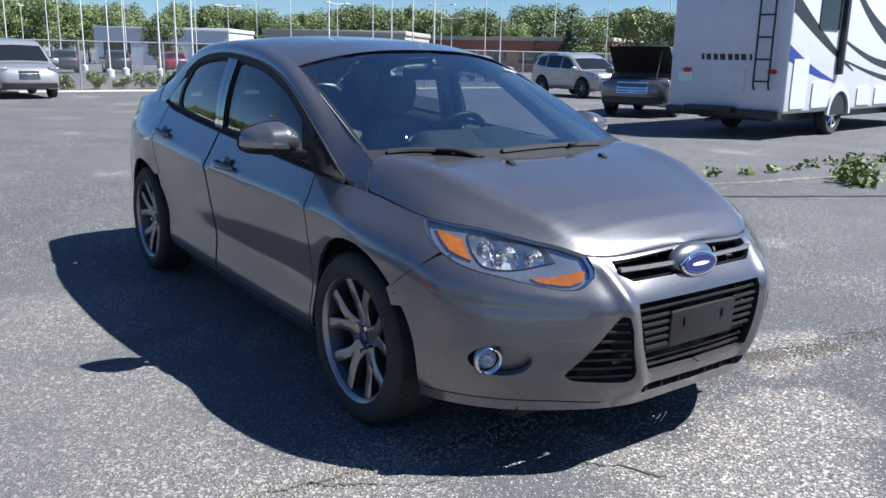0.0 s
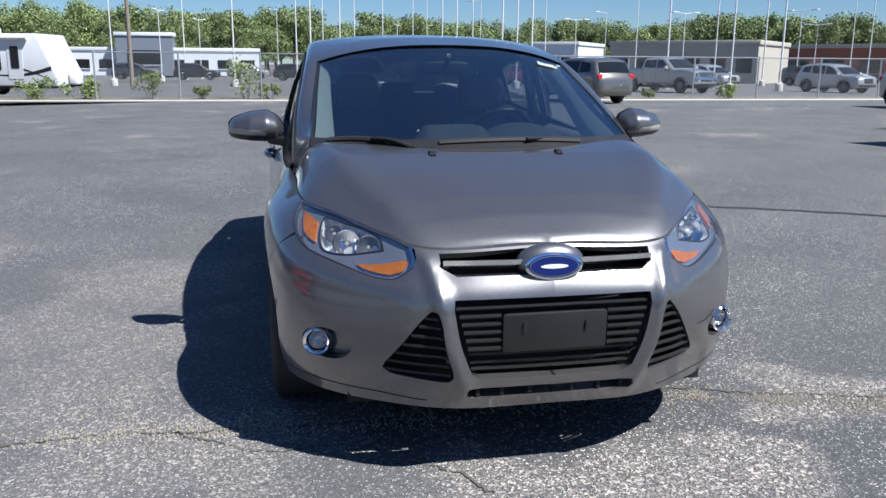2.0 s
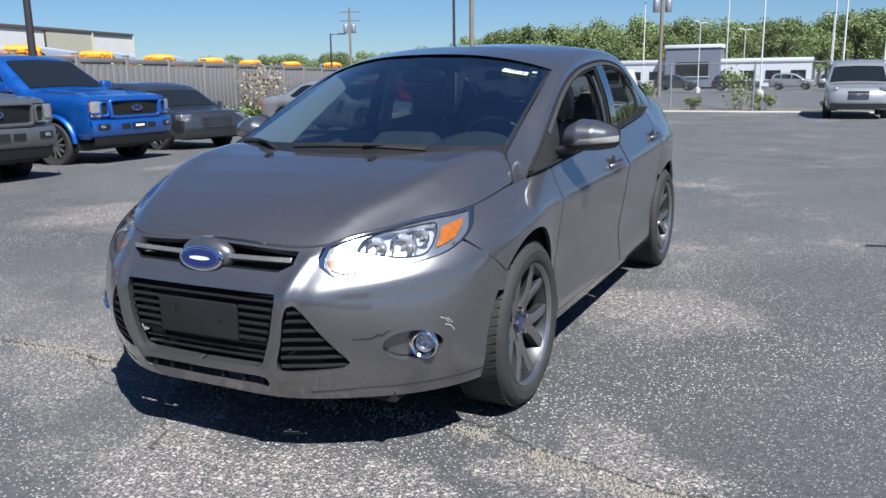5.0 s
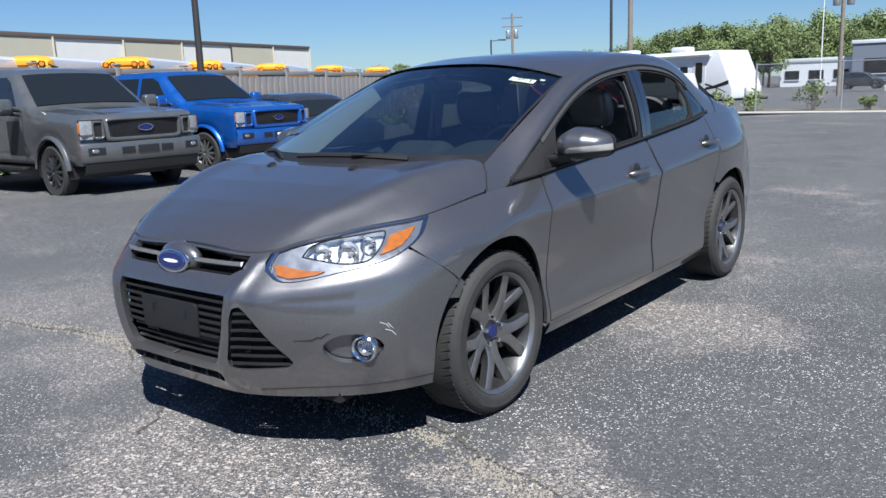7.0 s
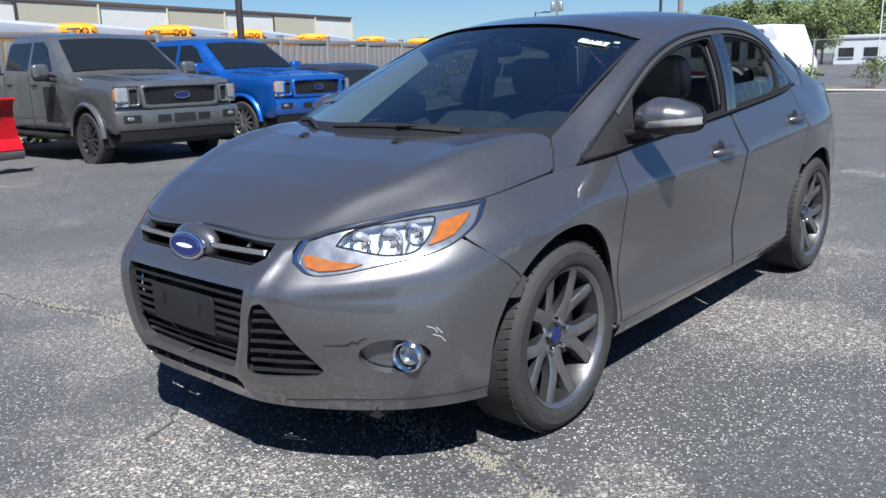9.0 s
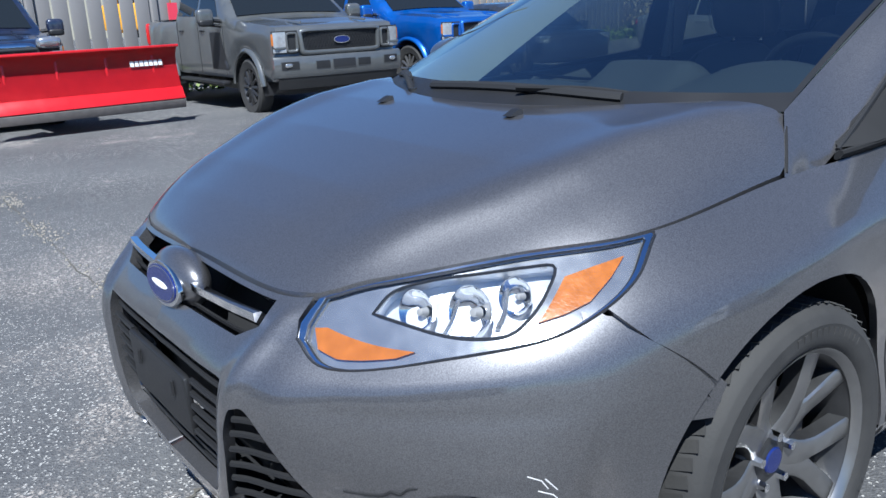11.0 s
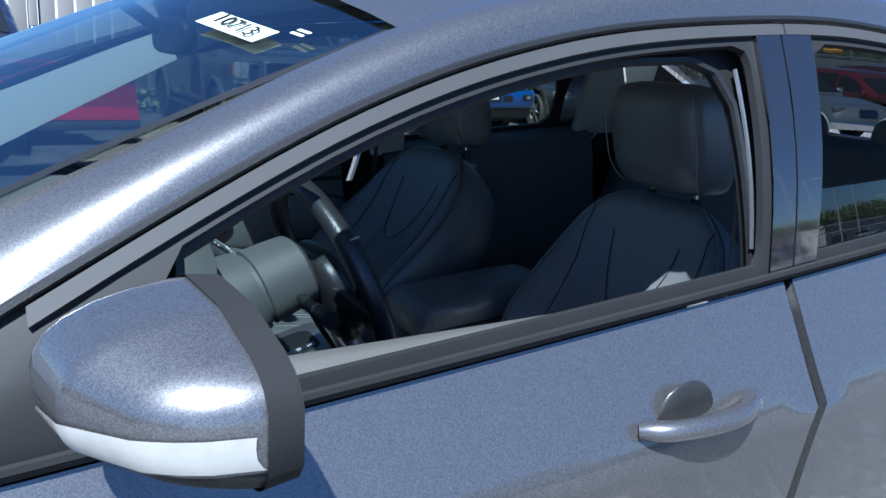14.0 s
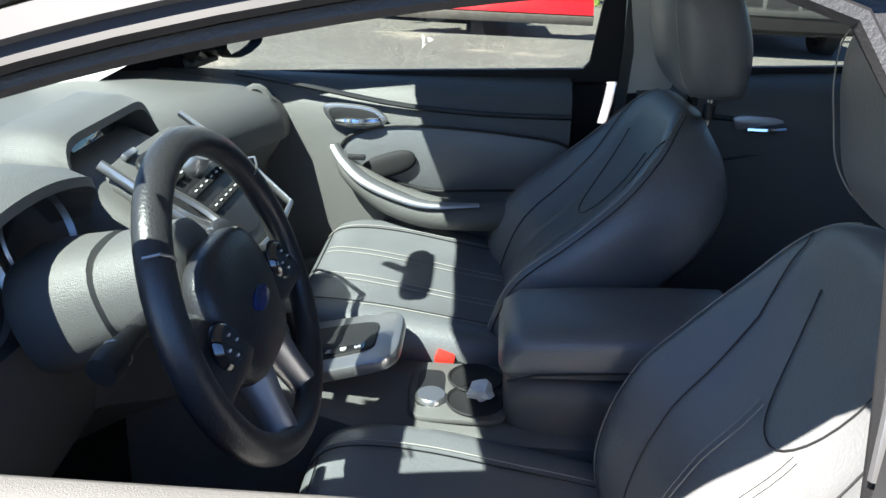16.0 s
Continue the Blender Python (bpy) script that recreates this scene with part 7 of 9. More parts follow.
def truck_face(ob, paint, grille_mat, lamp_mat):
    """Mesh grille in a painted frame, stepped headlamps, deep bumper with fog pockets, plate, arch lips, seams."""
    fx = lambda y: 2.868 + .09 * max(0, 1 - (y / .95) ** 2) - 1.6 * max(0, abs(y) - .84) ** 2
    sheet = lambda nm, y0, y1, z0, z1, lift, mat, par, lab="", n=10: loft(nm, [[(fx(y) + lift - back, y, z) for y in np.linspace(y0, y1, n)] for z, back in ((z0, .03), (z0, 0), ((z0 + z1) / 2, -.004), (z1, 0), (z1, .03))], mat, par, label=lab)
    frame_m = CHROME if grille_mat is CHROME else paint
    g = sheet("grille", -.56, .56, .875, 1.16, .012, TRUCK_BLACK, ob, "black mesh grille", 16)
    bm = bmesh.new()
    for k in range(-26, 27):
        for d in (1, -1):
            pts = [(k * .045 + d * (z - 1.015) * .55, z) for z in np.linspace(.885, 1.15, 5)]
            pts = [p for p in pts if abs(p[0]) < .54]
            if len(pts) > 1:
                bm_tube(bm, [(fx(p[0]) + .022, p[0], p[1]) for p in pts], .0042, 4)
    part("grille_mesh", bm, frame_m if grille_mat is CHROME else TRUCK_BLACK, g)["kind"] = "stuff"
    ring = [(fx(y) + .024, y, z) for y, z in rounded([(-.585, .865), (.585, .865), (.60, 1.165), (-.60, 1.165)], 6, .12)]
    tube("grille_frame", ring, .040, frame_m, g, 10, .8, True, label="painted grille surround")
    m = Matrix.Translation((fx(0) + .030, 0, 1.02)) @ Matrix.Rotation(radians(90), 4, "Z") @ Matrix.Rotation(radians(90), 4, "X")
    slab("badge", oval(.125, .052, 28), .012, CHROME, g, m, label="oval badge with bright rim")
    slab("badge_face", oval(.113, .042, 28), .004, BLUE_OVAL, g, m @ Matrix.Translation((0, 0, .0105)))
    for s in (1, -1):
        hl = sheet("headlamp", s * .63, s * .972, .875, 1.165, .012, TRUCK_BLACK, ob, "stepped headlamp in a black housing")
        sheet("lamp_lens", s * .795, s * .955, .955, 1.15, .020, lamp_mat, hl, "clear lamp lens")
        sheet("lamp_lens", s * .795, s * .965, .885, .935, .020, lamp_mat, hl)
        sheet("side_marker", s * .945, s * .978, .98, 1.13, .016, AMBER, hl, "amber side marker", 4)
        tube("lamp_frame", [(fx(y) + .028, s * y, z) for y, z in rounded([(.65, .90), (.785, .90), (.785, 1.13), (.65, 1.13)], 4, .2)], .022, paint, hl, 8, .8, True, label="painted bracket of the lamp")
        box("lamp_step", (.05, .20, .035), (fx(.86) + .012, s * .855, .945), paint, hl, .01)
        a = np.radians(np.linspace(4, 176, 24))
        for x in (-1.72, 1.96):
            tube("arch_lip", [(x + .515 * math.cos(t), s * .985, .40 + .515 * math.sin(t)) for t in a], .042, paint, ob, 8, .6, label="wheel arch lip")
        for x in (1.18, .10, -.92):
            box("door_seam", (.010, .006, .80), (x, s * 1.001, .93), STRIPE, ob)
    bp = loft("bumper", [[(fx(y) + o, y, z) for y in np.linspace(-.985, .985, 24)] for z, o in ((.545, -.02), (.555, .03), (.60, .055), (.70, .065), (.79, .062), (.825, .045), (.835, 0))], CHROME if grille_mat is CHROME else paint, ob, label="deep painted front bumper")
    for s in (1, -1):
        fp = sheet("fog_pocket", s * .66, s * .90, .665, .765, .070, TRUCK_BLACK, bp)
        blob("fog_lamp", (.05, .11, .06), (fx(.80) + .062, s * .80, .715), LAMP_WHITE, fp, 3)
        sheet("tow_pocket", s * .22, s * .42, .66, .755, .071, TRUCK_BLACK, bp, n=5)
    sheet("plate_panel", -.17, .17, .655, .765, .075, STRIPE, bp, n=5)
    if paint is P_BLUE:
        sheet("plate_text", -.11, .11, .69, .73, .078, WHITE, bp, "pale lettering bar", 5)
    loft("air_dam", [[(fx(y) + o, y, z) for y in np.linspace(-.93, .93, 16)] for z, o in ((.36, -.10), (.40, -.02), (.50, .01), (.552, .02))], TRUCK_BLACK, ob, label="black plastic air dam")
    for s in (1, -1):
        tube("hood_crease", [(x, s * y, z) for x, y, z in ((2.78, .50, 1.262), (2.4, .50, 1.288), (1.9, .52, 1.315), (1.5, .55, 1.345))], .022, paint, ob, 8, .5)
        tube("wiper", [(1.40, s * .1 + .25, 1.41), (1.36, s * .1 + .02, 1.43), (1.32, s * .1 - .35, 1.46)], .010, STRIPE, ob, 6)


def pickup(paint, at, label, rim_mat, grille_mat, stripes=(), lamp_mat=None, name="pickup_truck"):
    wh = (-1.72, 1.96)
    top = [(2.72, .50), (2.84, .56), (2.89, .66), (2.89, .80), (2.86, .84), (2.86, 1.12), (2.80, 1.21), (2.55, 1.25), (2.1, 1.28), (1.48, 1.32), (.72, 1.86), (.50, 1.93), (.2, 1.955), (-.5, 1.95), (-.82, 1.92), (-.95, 1.84),
           (-1.04, 1.36), (-1.08, 1.34), (-2.86, 1.34), (-2.90, 1.30), (-2.90, .66), (-2.84, .56)]
    wins = [[(1.02, 1.385), (.16, 1.40), (.16, 1.84), (.50, 1.84), (.68, 1.76)], [(.06, 1.40), (-.84, 1.42), (-.80, 1.80), (-.70, 1.84), (.06, 1.84)]]
    ob = vehicle(name, label, "pickup truck", under(top, wh, .40, .50), 1.0, 1.36, paint, wh, wins, [("windscreen", (1.42, 1.365), (.76, 1.845)), ("rear_window", (-.96, 1.80), (-1.03, 1.42))], at, r=.40, rim_mat=rim_mat, tumble=.30,
                 mirror=(1.12, 1.02, 1.36, 1.25), tail=[(-2.88, .90, 1.12, .06, .14, .40)], trims=stripes, nose=.09, handles=((.30, 1.18), (-.70, 1.18)), spokes=12, taper=.06)
    bm = bmesh.new()
    bm_box(bm, (1.72, 1.62, .01), (-1.96, 0, 1.366))
    part("bed_opening", bm, STRIPE, ob)
    for s in (1, -1):
        box("running_board", (2.0, .14, .05), (.10, s * .98, .42), STRIPE, ob, .015)
    truck_face(ob, paint, grille_mat, lamp_mat or TRUCK_LAMP)
    return ob


def sedan(paint, at, label, rim_mat=None):
    wh = (-1.47, 1.47)
    top = [(2.30, .28), (2.42, .36), (2.45, .48), (2.42, .58), (2.36, .68), (2.2, .74), (1.6, .84), (1.08, .90), (.42, 1.30), (.2, 1.39), (-.1, 1.43), (-.6, 1.42), (-.9, 1.38), (-1.62, 1.03), (-2.2, 1.00), (-2.40, .96), (-2.46, .80), (-2.47, .55), (-2.40, .36), (-2.3, .28)]
    wins = [[(.86, .965), (-.22, .99), (-.22, 1.34), (.12, 1.335), (.34, 1.27)], [(-.29, .99), (-1.10, 1.01), (-1.18, 1.05), (-.86, 1.28), (-.70, 1.33), (-.29, 1.35)]]
    return vehicle("sedan_car", label, "car", under(top, wh, .33, .26), .92, .93, paint, wh, wins, [("windscreen", (1.05, .93), (.46, 1.29)), ("rear_window", (-.95, 1.365), (-1.58, 1.06))], at, tumble=.42, r=.33, rim_mat=rim_mat or ALLOY,
                   grille=((2.44, .53), (2.38, .68), .30, CHROME), lamps=[(2.28, .66, .65, .26, .30, .13, LAMP_WHITE)], tail=[(-2.40, .70, .82, .10, .30, .14)], mirror=(.80, .90, .98, .85), lower=((.34, .40, STRIPE),), handles=((-.12, .86), (-1.08, .90)),
                   spokes=9)


def suv(paint, at, label, name="suv_car", h=1.70, rim_mat=None, group="", length=1.0, grille_mat=None, face=True, cut_hood=False):
    k = length
    wh = (-1.32 * k, 1.32 * k)
    q = h / 1.70
    front = [(2.12, .30), (2.22, .40), (2.26, .55), (2.24, .75), (2.18, .90), (2.05, .96), (1.25, 1.03)] if not cut_hood else [(2.12, .30), (2.22, .40), (2.26, .55), (2.24, .80), (2.18, .90), (1.30, .92), (1.25, 1.03)]
    top = front + [(.55, 1.48), (.35, 1.58), (0, 1.66), (-.8, 1.69), (-1.5, 1.65), (-1.82, 1.56), (-2.08, 1.08), (-2.18, .98), (-2.22, .70), (-2.22, .45), (-2.12, .32)]
    top = [(x * k, z * q) for x, z in top]
    w = lambda pts: [(x * k, z * q) for x, z in pts]
    wins = [w([(.98, 1.075), (.02, 1.10), (.02, 1.55), (.30, 1.50), (.52, 1.41)]), w([(-.06, 1.10), (-.98, 1.13), (-.98, 1.58), (-.06, 1.57)]), w([(-1.06, 1.15), (-1.70, 1.20), (-1.62, 1.50), (-1.06, 1.57)])]
    return vehicle(name, label, "car", under(top, wh, .35, .30), .91, 1.06 * q, paint, wh, wins, [("windscreen", w([(1.20, 1.065)])[0], w([(.60, 1.455)])[0]), ("rear_window", w([(-1.84, 1.52)])[0], w([(-2.06, 1.14)])[0])], at, tumble=.28, r=.35, rim_mat=rim_mat,
                   grille=((2.255 * k, .58 * q), (2.20 * k, .85 * q), .46, grille_mat or STRIPE), lamps=[(2.10 * k, .70, .84 * q, .24, .30, .15, LAMP_WHITE)] if face else (), tail=[(-2.14 * k, .74, 1.0 * q, .10, .24, .22)],
                   mirror=(.98 * k, .90, 1.10 * q, .95), lower=((.36, .50, STRIPE),), group=group, handles=((.12, .96 * q), (-.90, .99 * q)))


def minivan(paint, at, label):
    wh = (-1.45, 1.42)
    top = [(2.22, .30), (2.36, .38), (2.40, .55), (2.36, .76), (2.26, .92), (1.9, .99), (1.42, 1.06), (.72, 1.56), (.45, 1.68), (0, 1.745), (-1.4, 1.74), (-2.1, 1.68), (-2.30, 1.10), (-2.36, .70), (-2.36, .42), (-2.25, .32)]
    wins = [[(1.20, 1.10), (.20, 1.12), (.20, 1.62), (.42, 1.60), (.66, 1.48)], [(.10, 1.12), (-1.0, 1.13), (-1.0, 1.64), (.10, 1.64)], [(-1.08, 1.13), (-2.10, 1.14), (-1.98, 1.58), (-1.08, 1.63)]]
    return vehicle("minivan_car", label, "minivan", under(top, wh, .34, .30), .915, 1.08, paint, wh, wins, [("windscreen", (1.38, 1.09), (.76, 1.54)), ("rear_window", (-2.14, 1.62), (-2.28, 1.14))], at, tumble=.26, r=.34,
                   grille=((2.385, .60), (2.31, .84), .34, P_DARK), lamps=[(2.22, .70, .86, .26, .34, .18, LAMP_WHITE), (2.30, .74, .58, .1, .16, .08, LAMP_WHITE)], lower=((.34, .48, STRIPE),), mirror=(1.24, .90, 1.12, 1.0), handles=((.3, 1.0), (-.9, 1.0)), tail=[(-2.34, .78, 1.1, .08, .2, .3)])


LIME = material("green_decal", (.10, .14, .06), .4)
gs = [([(1.30, .62), (.62, .62), (.62, 1.16), (1.05, 1.16)], STRIPE)]
pickup(P_LEADFOOT, (-3.28, -11.5, ground_z(-3, -11.5), 88), "matt grey crew-cab pickup truck with black side decal and mesh grille", ALLOY_DARK, STRIPE, gs)
pickup(P_BLUE, (-6.5, -12.56, ground_z(-6.5, -12.5), 94), "bright blue crew-cab pickup truck with black mesh grille", ALLOY, STRIPE)
silver_at = far(-33.3, 18.0)
pickup(P_SILVER, (*silver_at, 20), "silver pickup truck with chrome grille beside the wire fence", ALLOY, CHROME)
hatch = suv(P_DARK, (-10.2, -12.6, ground_z(-10.2, -12.6), 78), "charcoal compact hatchback car parked by the fence", "hatchback_car", 1.47, ALLOY, "", .97)
sedan(P_SILVER, (-15.5, -10.9, ground_z(-15.5, -10.9), 82), "silver four-door saloon car parked side-on")
for (x, y), p, lab, hh in (((-19.2, -11.2), P_RED, "dark red compact crossover car", 1.48), ((-22.7, -12.3), P_MAROON, "maroon sport utility vehicle", 1.66), ((-26.0, -12.6), P_RED, "bright red sport utility vehicle", 1.62)):
    suv(p, (x, y, ground_z(x, y), 80), lab, "suv_car", hh, ALLOY, "red cars in a row")
van_at = far(-22.6, 1.85)
minivan(P_SILVER, (*van_at, 2), "silver minivan with twin-bar grille, seen nose on")
te = far(-23.4, 9.8)
suv(P_BROWNGREY, (*te, 197), "brown-grey sport utility vehicle, seen from behind")
we = far(-17.9, 19.5)
suv(P_SILVER, (*we, -8), "pale silver crossover car by the fence", "suv_car", 1.66, ALLOY)
oe = (-10.9, 15.2, ground_z(-10.9))
esc = suv(P_BROWNGREY, (*oe, -64), "grey-brown sport utility vehicle with its bonnet raised", "suv_car", 1.72, ALLOY, "", .98, CHROME, True, True)
bm = bmesh.new()
for y0, y1 in ((-.78, .78),):
    V = [bm.verts.new(p) for p in ((1.22, y0, 1.06), (1.22, y1, 1.06), (1.95, y1 * .96, 1.70), (1.95, y0 * .96, 1.70), (2.08, y1 * .8, 1.70), (2.08, y0 * .8, 1.70))]
    bm.faces.new((V[0], V[1], V[2], V[3])), bm.faces.new((V[3], V[2], V[4], V[5]))
bmesh.ops.solidify(bm, geom=bm.faces[:], thickness=.05)
part("raised_bonnet", bm, STRIPE, esc, "raised bonnet showing its black underside")
box("engine_cover", (.75, 1.3, .12), (1.70, 0, .90), STRIPE, esc, .04)
rod("bonnet_prop", (2.05, .5, .92), (1.85, .55, 1.62), .012, STEEL, esc)

# rows of cars on the far lot
rng = random.Random(4)
far_paints = [P_BLACK, P_SILVER, P_DARK, P_RED, P_WHITE, P_BROWNGREY]
stock = {}
spots = [(-46.5, 8.4, 172, 2), (-46.6, 11.2, 172, 0), (-47.2, 14.6, 172, 3), (-46.0, 18.5, 170, 4), (-50, 5.2, 10, 0), (-57, 1.0, 80, 0), (-62, -2.5, 85, 1), (-58, -6.0, 90, 0), (-60, -10.5, 88, 2), (-57.3, 35.4, 20, 4), (-57.8, 38.3, 20, 1), (-50, 37, 20, 2),
         (-38.5, 31.3, 20, 4), (-45, 34, 22, 2), (-52, 42, 15, 4), (-33, 27, 15, 1), (-36, 41, 100, 0), (-60, 52, 60, 4), (-70, 48, 60, 4), (-40, 24, 15, 1)]
for i, (x, y, h, p) in enumerate(spots):
    px, py, pz = far(x, y)
    if p not in stock:
        stock[p] = suv(far_paints[p], (px, py, pz, h), "parked sport utility vehicle on the far lot", "suv_car", 1.70, ALLOY, "cars on the far lot")
    else:
        copy_thing(stock[p], pose(px, py, pz, 0, 0, h))


# ---- motorhome, travel trailer, plough truck ----
WHITE_GEL = material("white_fibreglass", (.60, .61, .63), .3, vary=.05, scale=2, coat_weight=.3)


def coach(name, label, category, length, width, z0, z1, at, front_slope=0.0, bevel=.06):
    ob = thing(name, label, category)
    L, W = length / 2, width / 2
    bm = bmesh.new()
    prof = [(-L, z0), (L, z0), (L + front_slope * .0, z0 + .5), (L - front_slope, z1), (-L, z1)]
    f = bm.faces.new([bm.verts.new((x, -W, z)) for x, z in prof])
    r = bmesh.ops.extrude_face_region(bm, geom=[f])
    bmesh.ops.translate(bm, vec=(0, width, 0), verts=[v for v in r["geom"] if isinstance(v, bmesh.types.BMVert)])
    bmesh.ops.recalc_face_normals(bm, faces=bm.faces)
    bmesh.ops.bevel(bm, geom=bm.edges[:], offset=bevel, segments=3, affect="EDGES", profile=.5)
    part("body", bm, WHITE_GEL, ob, "white ribbed body")
    ob.matrix_world = pose(*at[:3], 0, 0, at[3])
    return ob


def flat_on(parent, name, pts, mat, axis, pos, depth=.012, label=""):
    """A thin plate on a wall of a coach: axis 'y' or 'x', at pos; points in the wall's own plane."""
    bm = bmesh.new()
    to = (lambda a, b: (a, pos, b)) if axis == "y" else (lambda a, b: (pos, a, b))
    sgn = 1 if pos > 0 else -1
    v = [bm.verts.new(to(a, b)) for a, b in pts]
    f = bm.faces.new(v)
    r = bmesh.ops.extrude_face_region(bm, geom=[f])
    vec = (0, sgn * depth, 0) if axis == "y" else (sgn * depth, 0, 0)
    bmesh.ops.translate(bm, vec=vec, verts=[q for q in r["geom"] if isinstance(q, bmesh.types.BMVert)])
    return part(name, bm, mat, parent, label)


def rect(a0, b0, a1, b1):
    return [(a0, b0), (a1, b0), (a1, b1), (a0, b1)]


def swoosh(x0, z0, x1, z1, w0, w1, sag=.12, n=14):
    t = np.linspace(0, 1, n)
    c = [(x0 + (x1 - x0) * u, z0 + (z1 - z0) * u - sag * math.sin(math.pi * u)) for u in t]
    return [(x, z + (w0 + (w1 - w0) * u) / 2) for (x, z), u in zip(c, t)] + [(x, z - (w0 + (w1 - w0) * u) / 2) for (x, z), u in list(zip(c, t))[::-1]]


rv = coach("motorhome", "white motorhome with dark swoosh decals and rear ladder", "motorhome", 8.0, 2.32, .46, 3.2, (-6.15, 14.85, 0, 97))
R = -4.0                                                     # rear wall
for k in range(1):
    flat_on(rv, "rear_hatch", rounded(rect(-.40, .80, .28, 1.22), 4, .08), WHITE_GEL, "x", R, .02, "white rear storage hatch")
for y0, w in ((-.48, .07), (-.36, .10), (-.22, .10), (-.08, .12), (.07, .10), (.20, .10), (.33, .11), (.47, .06)):
    flat_on(rv, "name_bar", [(-y0 - w / 2, 1.38), (-y0 + w / 2 - .015, 1.38), (-y0 + w / 2 - .0, 1.49), (-y0 - w / 2 + .015, 1.49)], STRIPE, "x", R, .006, "dark lettering bar")
for y in (-.90, .78):
    flat_on(rv, "tail_lamp", oval(.09, .045, 20) and [(y + a, 1.19 + b) for a, b in oval(.09, .045, 20)], RED_LENS, "x", R, .025, "oval red tail lamp in a black bezel")
flat_on(rv, "number_plate", rect(.66, .98, .96, 1.14), WHITE, "x", R, .012, "pale number plate")
ladder = new("ladder")
ladder.parent = rv
ladder["label"] = "black rear access ladder"
for y in (-.62, -.90):
    tube("ladder_rail", [(R - .02, y + .03, .88), (R - .12, y, .95), (R - .12, y, 3.2), (R - .02, y, 3.25)], .018, STRIPE, ladder)
for z in (1.02, 1.40, 1.78, 2.16, 2.54, 2.92):
    rod("ladder_rung", (R - .12, -.62, z), (R - .12, -.90, z), .016, STRIPE, ladder, 8)
box("rear_bumper", (.16, 2.26, .16), (R - .04, 0, .44), STRIPE, rv, .02)
box("bumper_step", (.22, .95, .12), (R - .14, .18, .50), STRIPE, rv, .02)
rod("tow_hitch", (R + .2, .15, .30), (R - .28, .15, .30), .035, STRIPE, rv)
S1 = -1.16                                                    # side that faces the open lot
flat_on(rv, "side_window", rounded(rect(-2.95, 1.95, -2.10, 2.88), 4, .08), CAR_GLASS, "y", S1, .02, "dark sliding window")
flat_on(rv, "swoosh_decal", swoosh(-3.98, 2.38, -1.2, 1.22, .34, .03, .05), STRIPE, "y", S1, .004)
flat_on(rv, "swoosh_decal", swoosh(-3.98, 1.52, -2.0, 1.02, .26, .02, .05), BLUE_DECAL, "y", S1, .006)
flat_on(rv, "swoosh_decal", swoosh(-1.75, 2.9, .3, 1.9, .12, .30, .10), STRIPE, "y", S1, .004)
flat_on(rv, "swoosh_decal", swoosh(-1.75, 1.78, 1.6, 1.30, .05, .22, .14), STRIPE, "y", S1, .004)
flat_on(rv, "swoosh_decal", swoosh(-1.6, 1.40, 2.6, .95, .03, .18, .10), STRIPE, "y", S1, .004)
box("awning_arm", (.14, .10, 2.0), (-1.95, S1 - .05, 2.15), STRIPE, rv, .02)
rod("awning_roll", (-1.95, S1 - .12, 3.1), (3.2, S1 - .12, 3.1), .09, STRIPE, rv, 14)
for a in (rect(-3.80, .55, -3.20, 1.42), rect(-2.95, .55, -2.25, 1.02), rect(-.9, .55, -.2, .9), rect(0, .55, .8, .9)):
    flat_on(rv, "storage_door", rounded(a, 4, .10), WHITE_GEL, "y", S1, .022, "white storage compartment door")
for x in (-1.75, 2.6):
    for s in (1, -1):
        road_wheel(rv, x, s * 1.0, .38, .24, CHROME, s, 8)
    pts = [(x + .52 * math.cos(a), .40 + .52 * math.sin(a)) for a in np.linspace(0, math.pi, 16)]
    flat_on(rv, "wheel_arch_trim", pts + [(x - .44 * math.cos(a), .40 + .44 * math.sin(a)) for a in np.linspace(0, math.pi, 16)], WHITE_GEL, "y", S1, .05)
    flat_on(rv, "wheel_well", [(x + .44 * math.cos(a), .40 + .44 * math.sin(a)) for a in np.linspace(0, math.pi, 16)], STRIPE, "y", S1, .008)
box("chassis", (7.0, 1.5, .22), (0, 0, .40), STRIPE, rv)

tc = (-35.5, -13.6)
tr = coach("travel_trailer", "white travel trailer with dark windows and grey swoosh decals", "travel trailer", 8.2, 2.4, .45, 2.62, (*tc, ground_z(-35), 98 - 22), .75)
for x0, x1, z0, z1 in ((-3.3, -2.4, 1.55, 2.2), (-.9, .5, 1.3, 1.75), (1.35, 1.75, 1.1, 1.95)):
    flat_on(tr, "side_window", rounded(rect(x0, z0, x1, z1), 4, .08), CAR_GLASS, "y", -1.2, .02, "dark trailer window")
flat_on(tr, "entry_door", rounded(rect(2.05, .75, 2.7, 2.3), 4, .06), WHITE_GEL, "y", -1.2, .02, "white entry door")
flat_on(tr, "door_window", rounded(rect(2.2, 1.2, 2.55, 2.1), 4, .08), CAR_GLASS, "y", -1.22, .02)
for args in ((1.6, .9, 3.9, 1.2, .05, .18, .12), (2.2, 1.25, 3.8, .75, .12, .02, -.05), (-3.9, 1.7, -2.6, 1.9, .02, .12, .08)):
    flat_on(tr, "swoosh_decal", swoosh(*args), TRIM, "y", -1.2, .005)
flat_on(tr, "name_bar", rect(-1.0, 1.98, .6, 2.12), TRIM, "y", -1.2, .004, "grey lettering bar")
for x in (-2.6, .6):
    box("roof_unit", (.9, .7, .28), (x, 0, 2.76), WHITE_GEL, tr, .08, label="white roof air conditioner")
rod("awning_roll", (-2.0, -1.3, 2.45), (3.0, -1.3, 2.45), .08, WHITE, tr, 12)
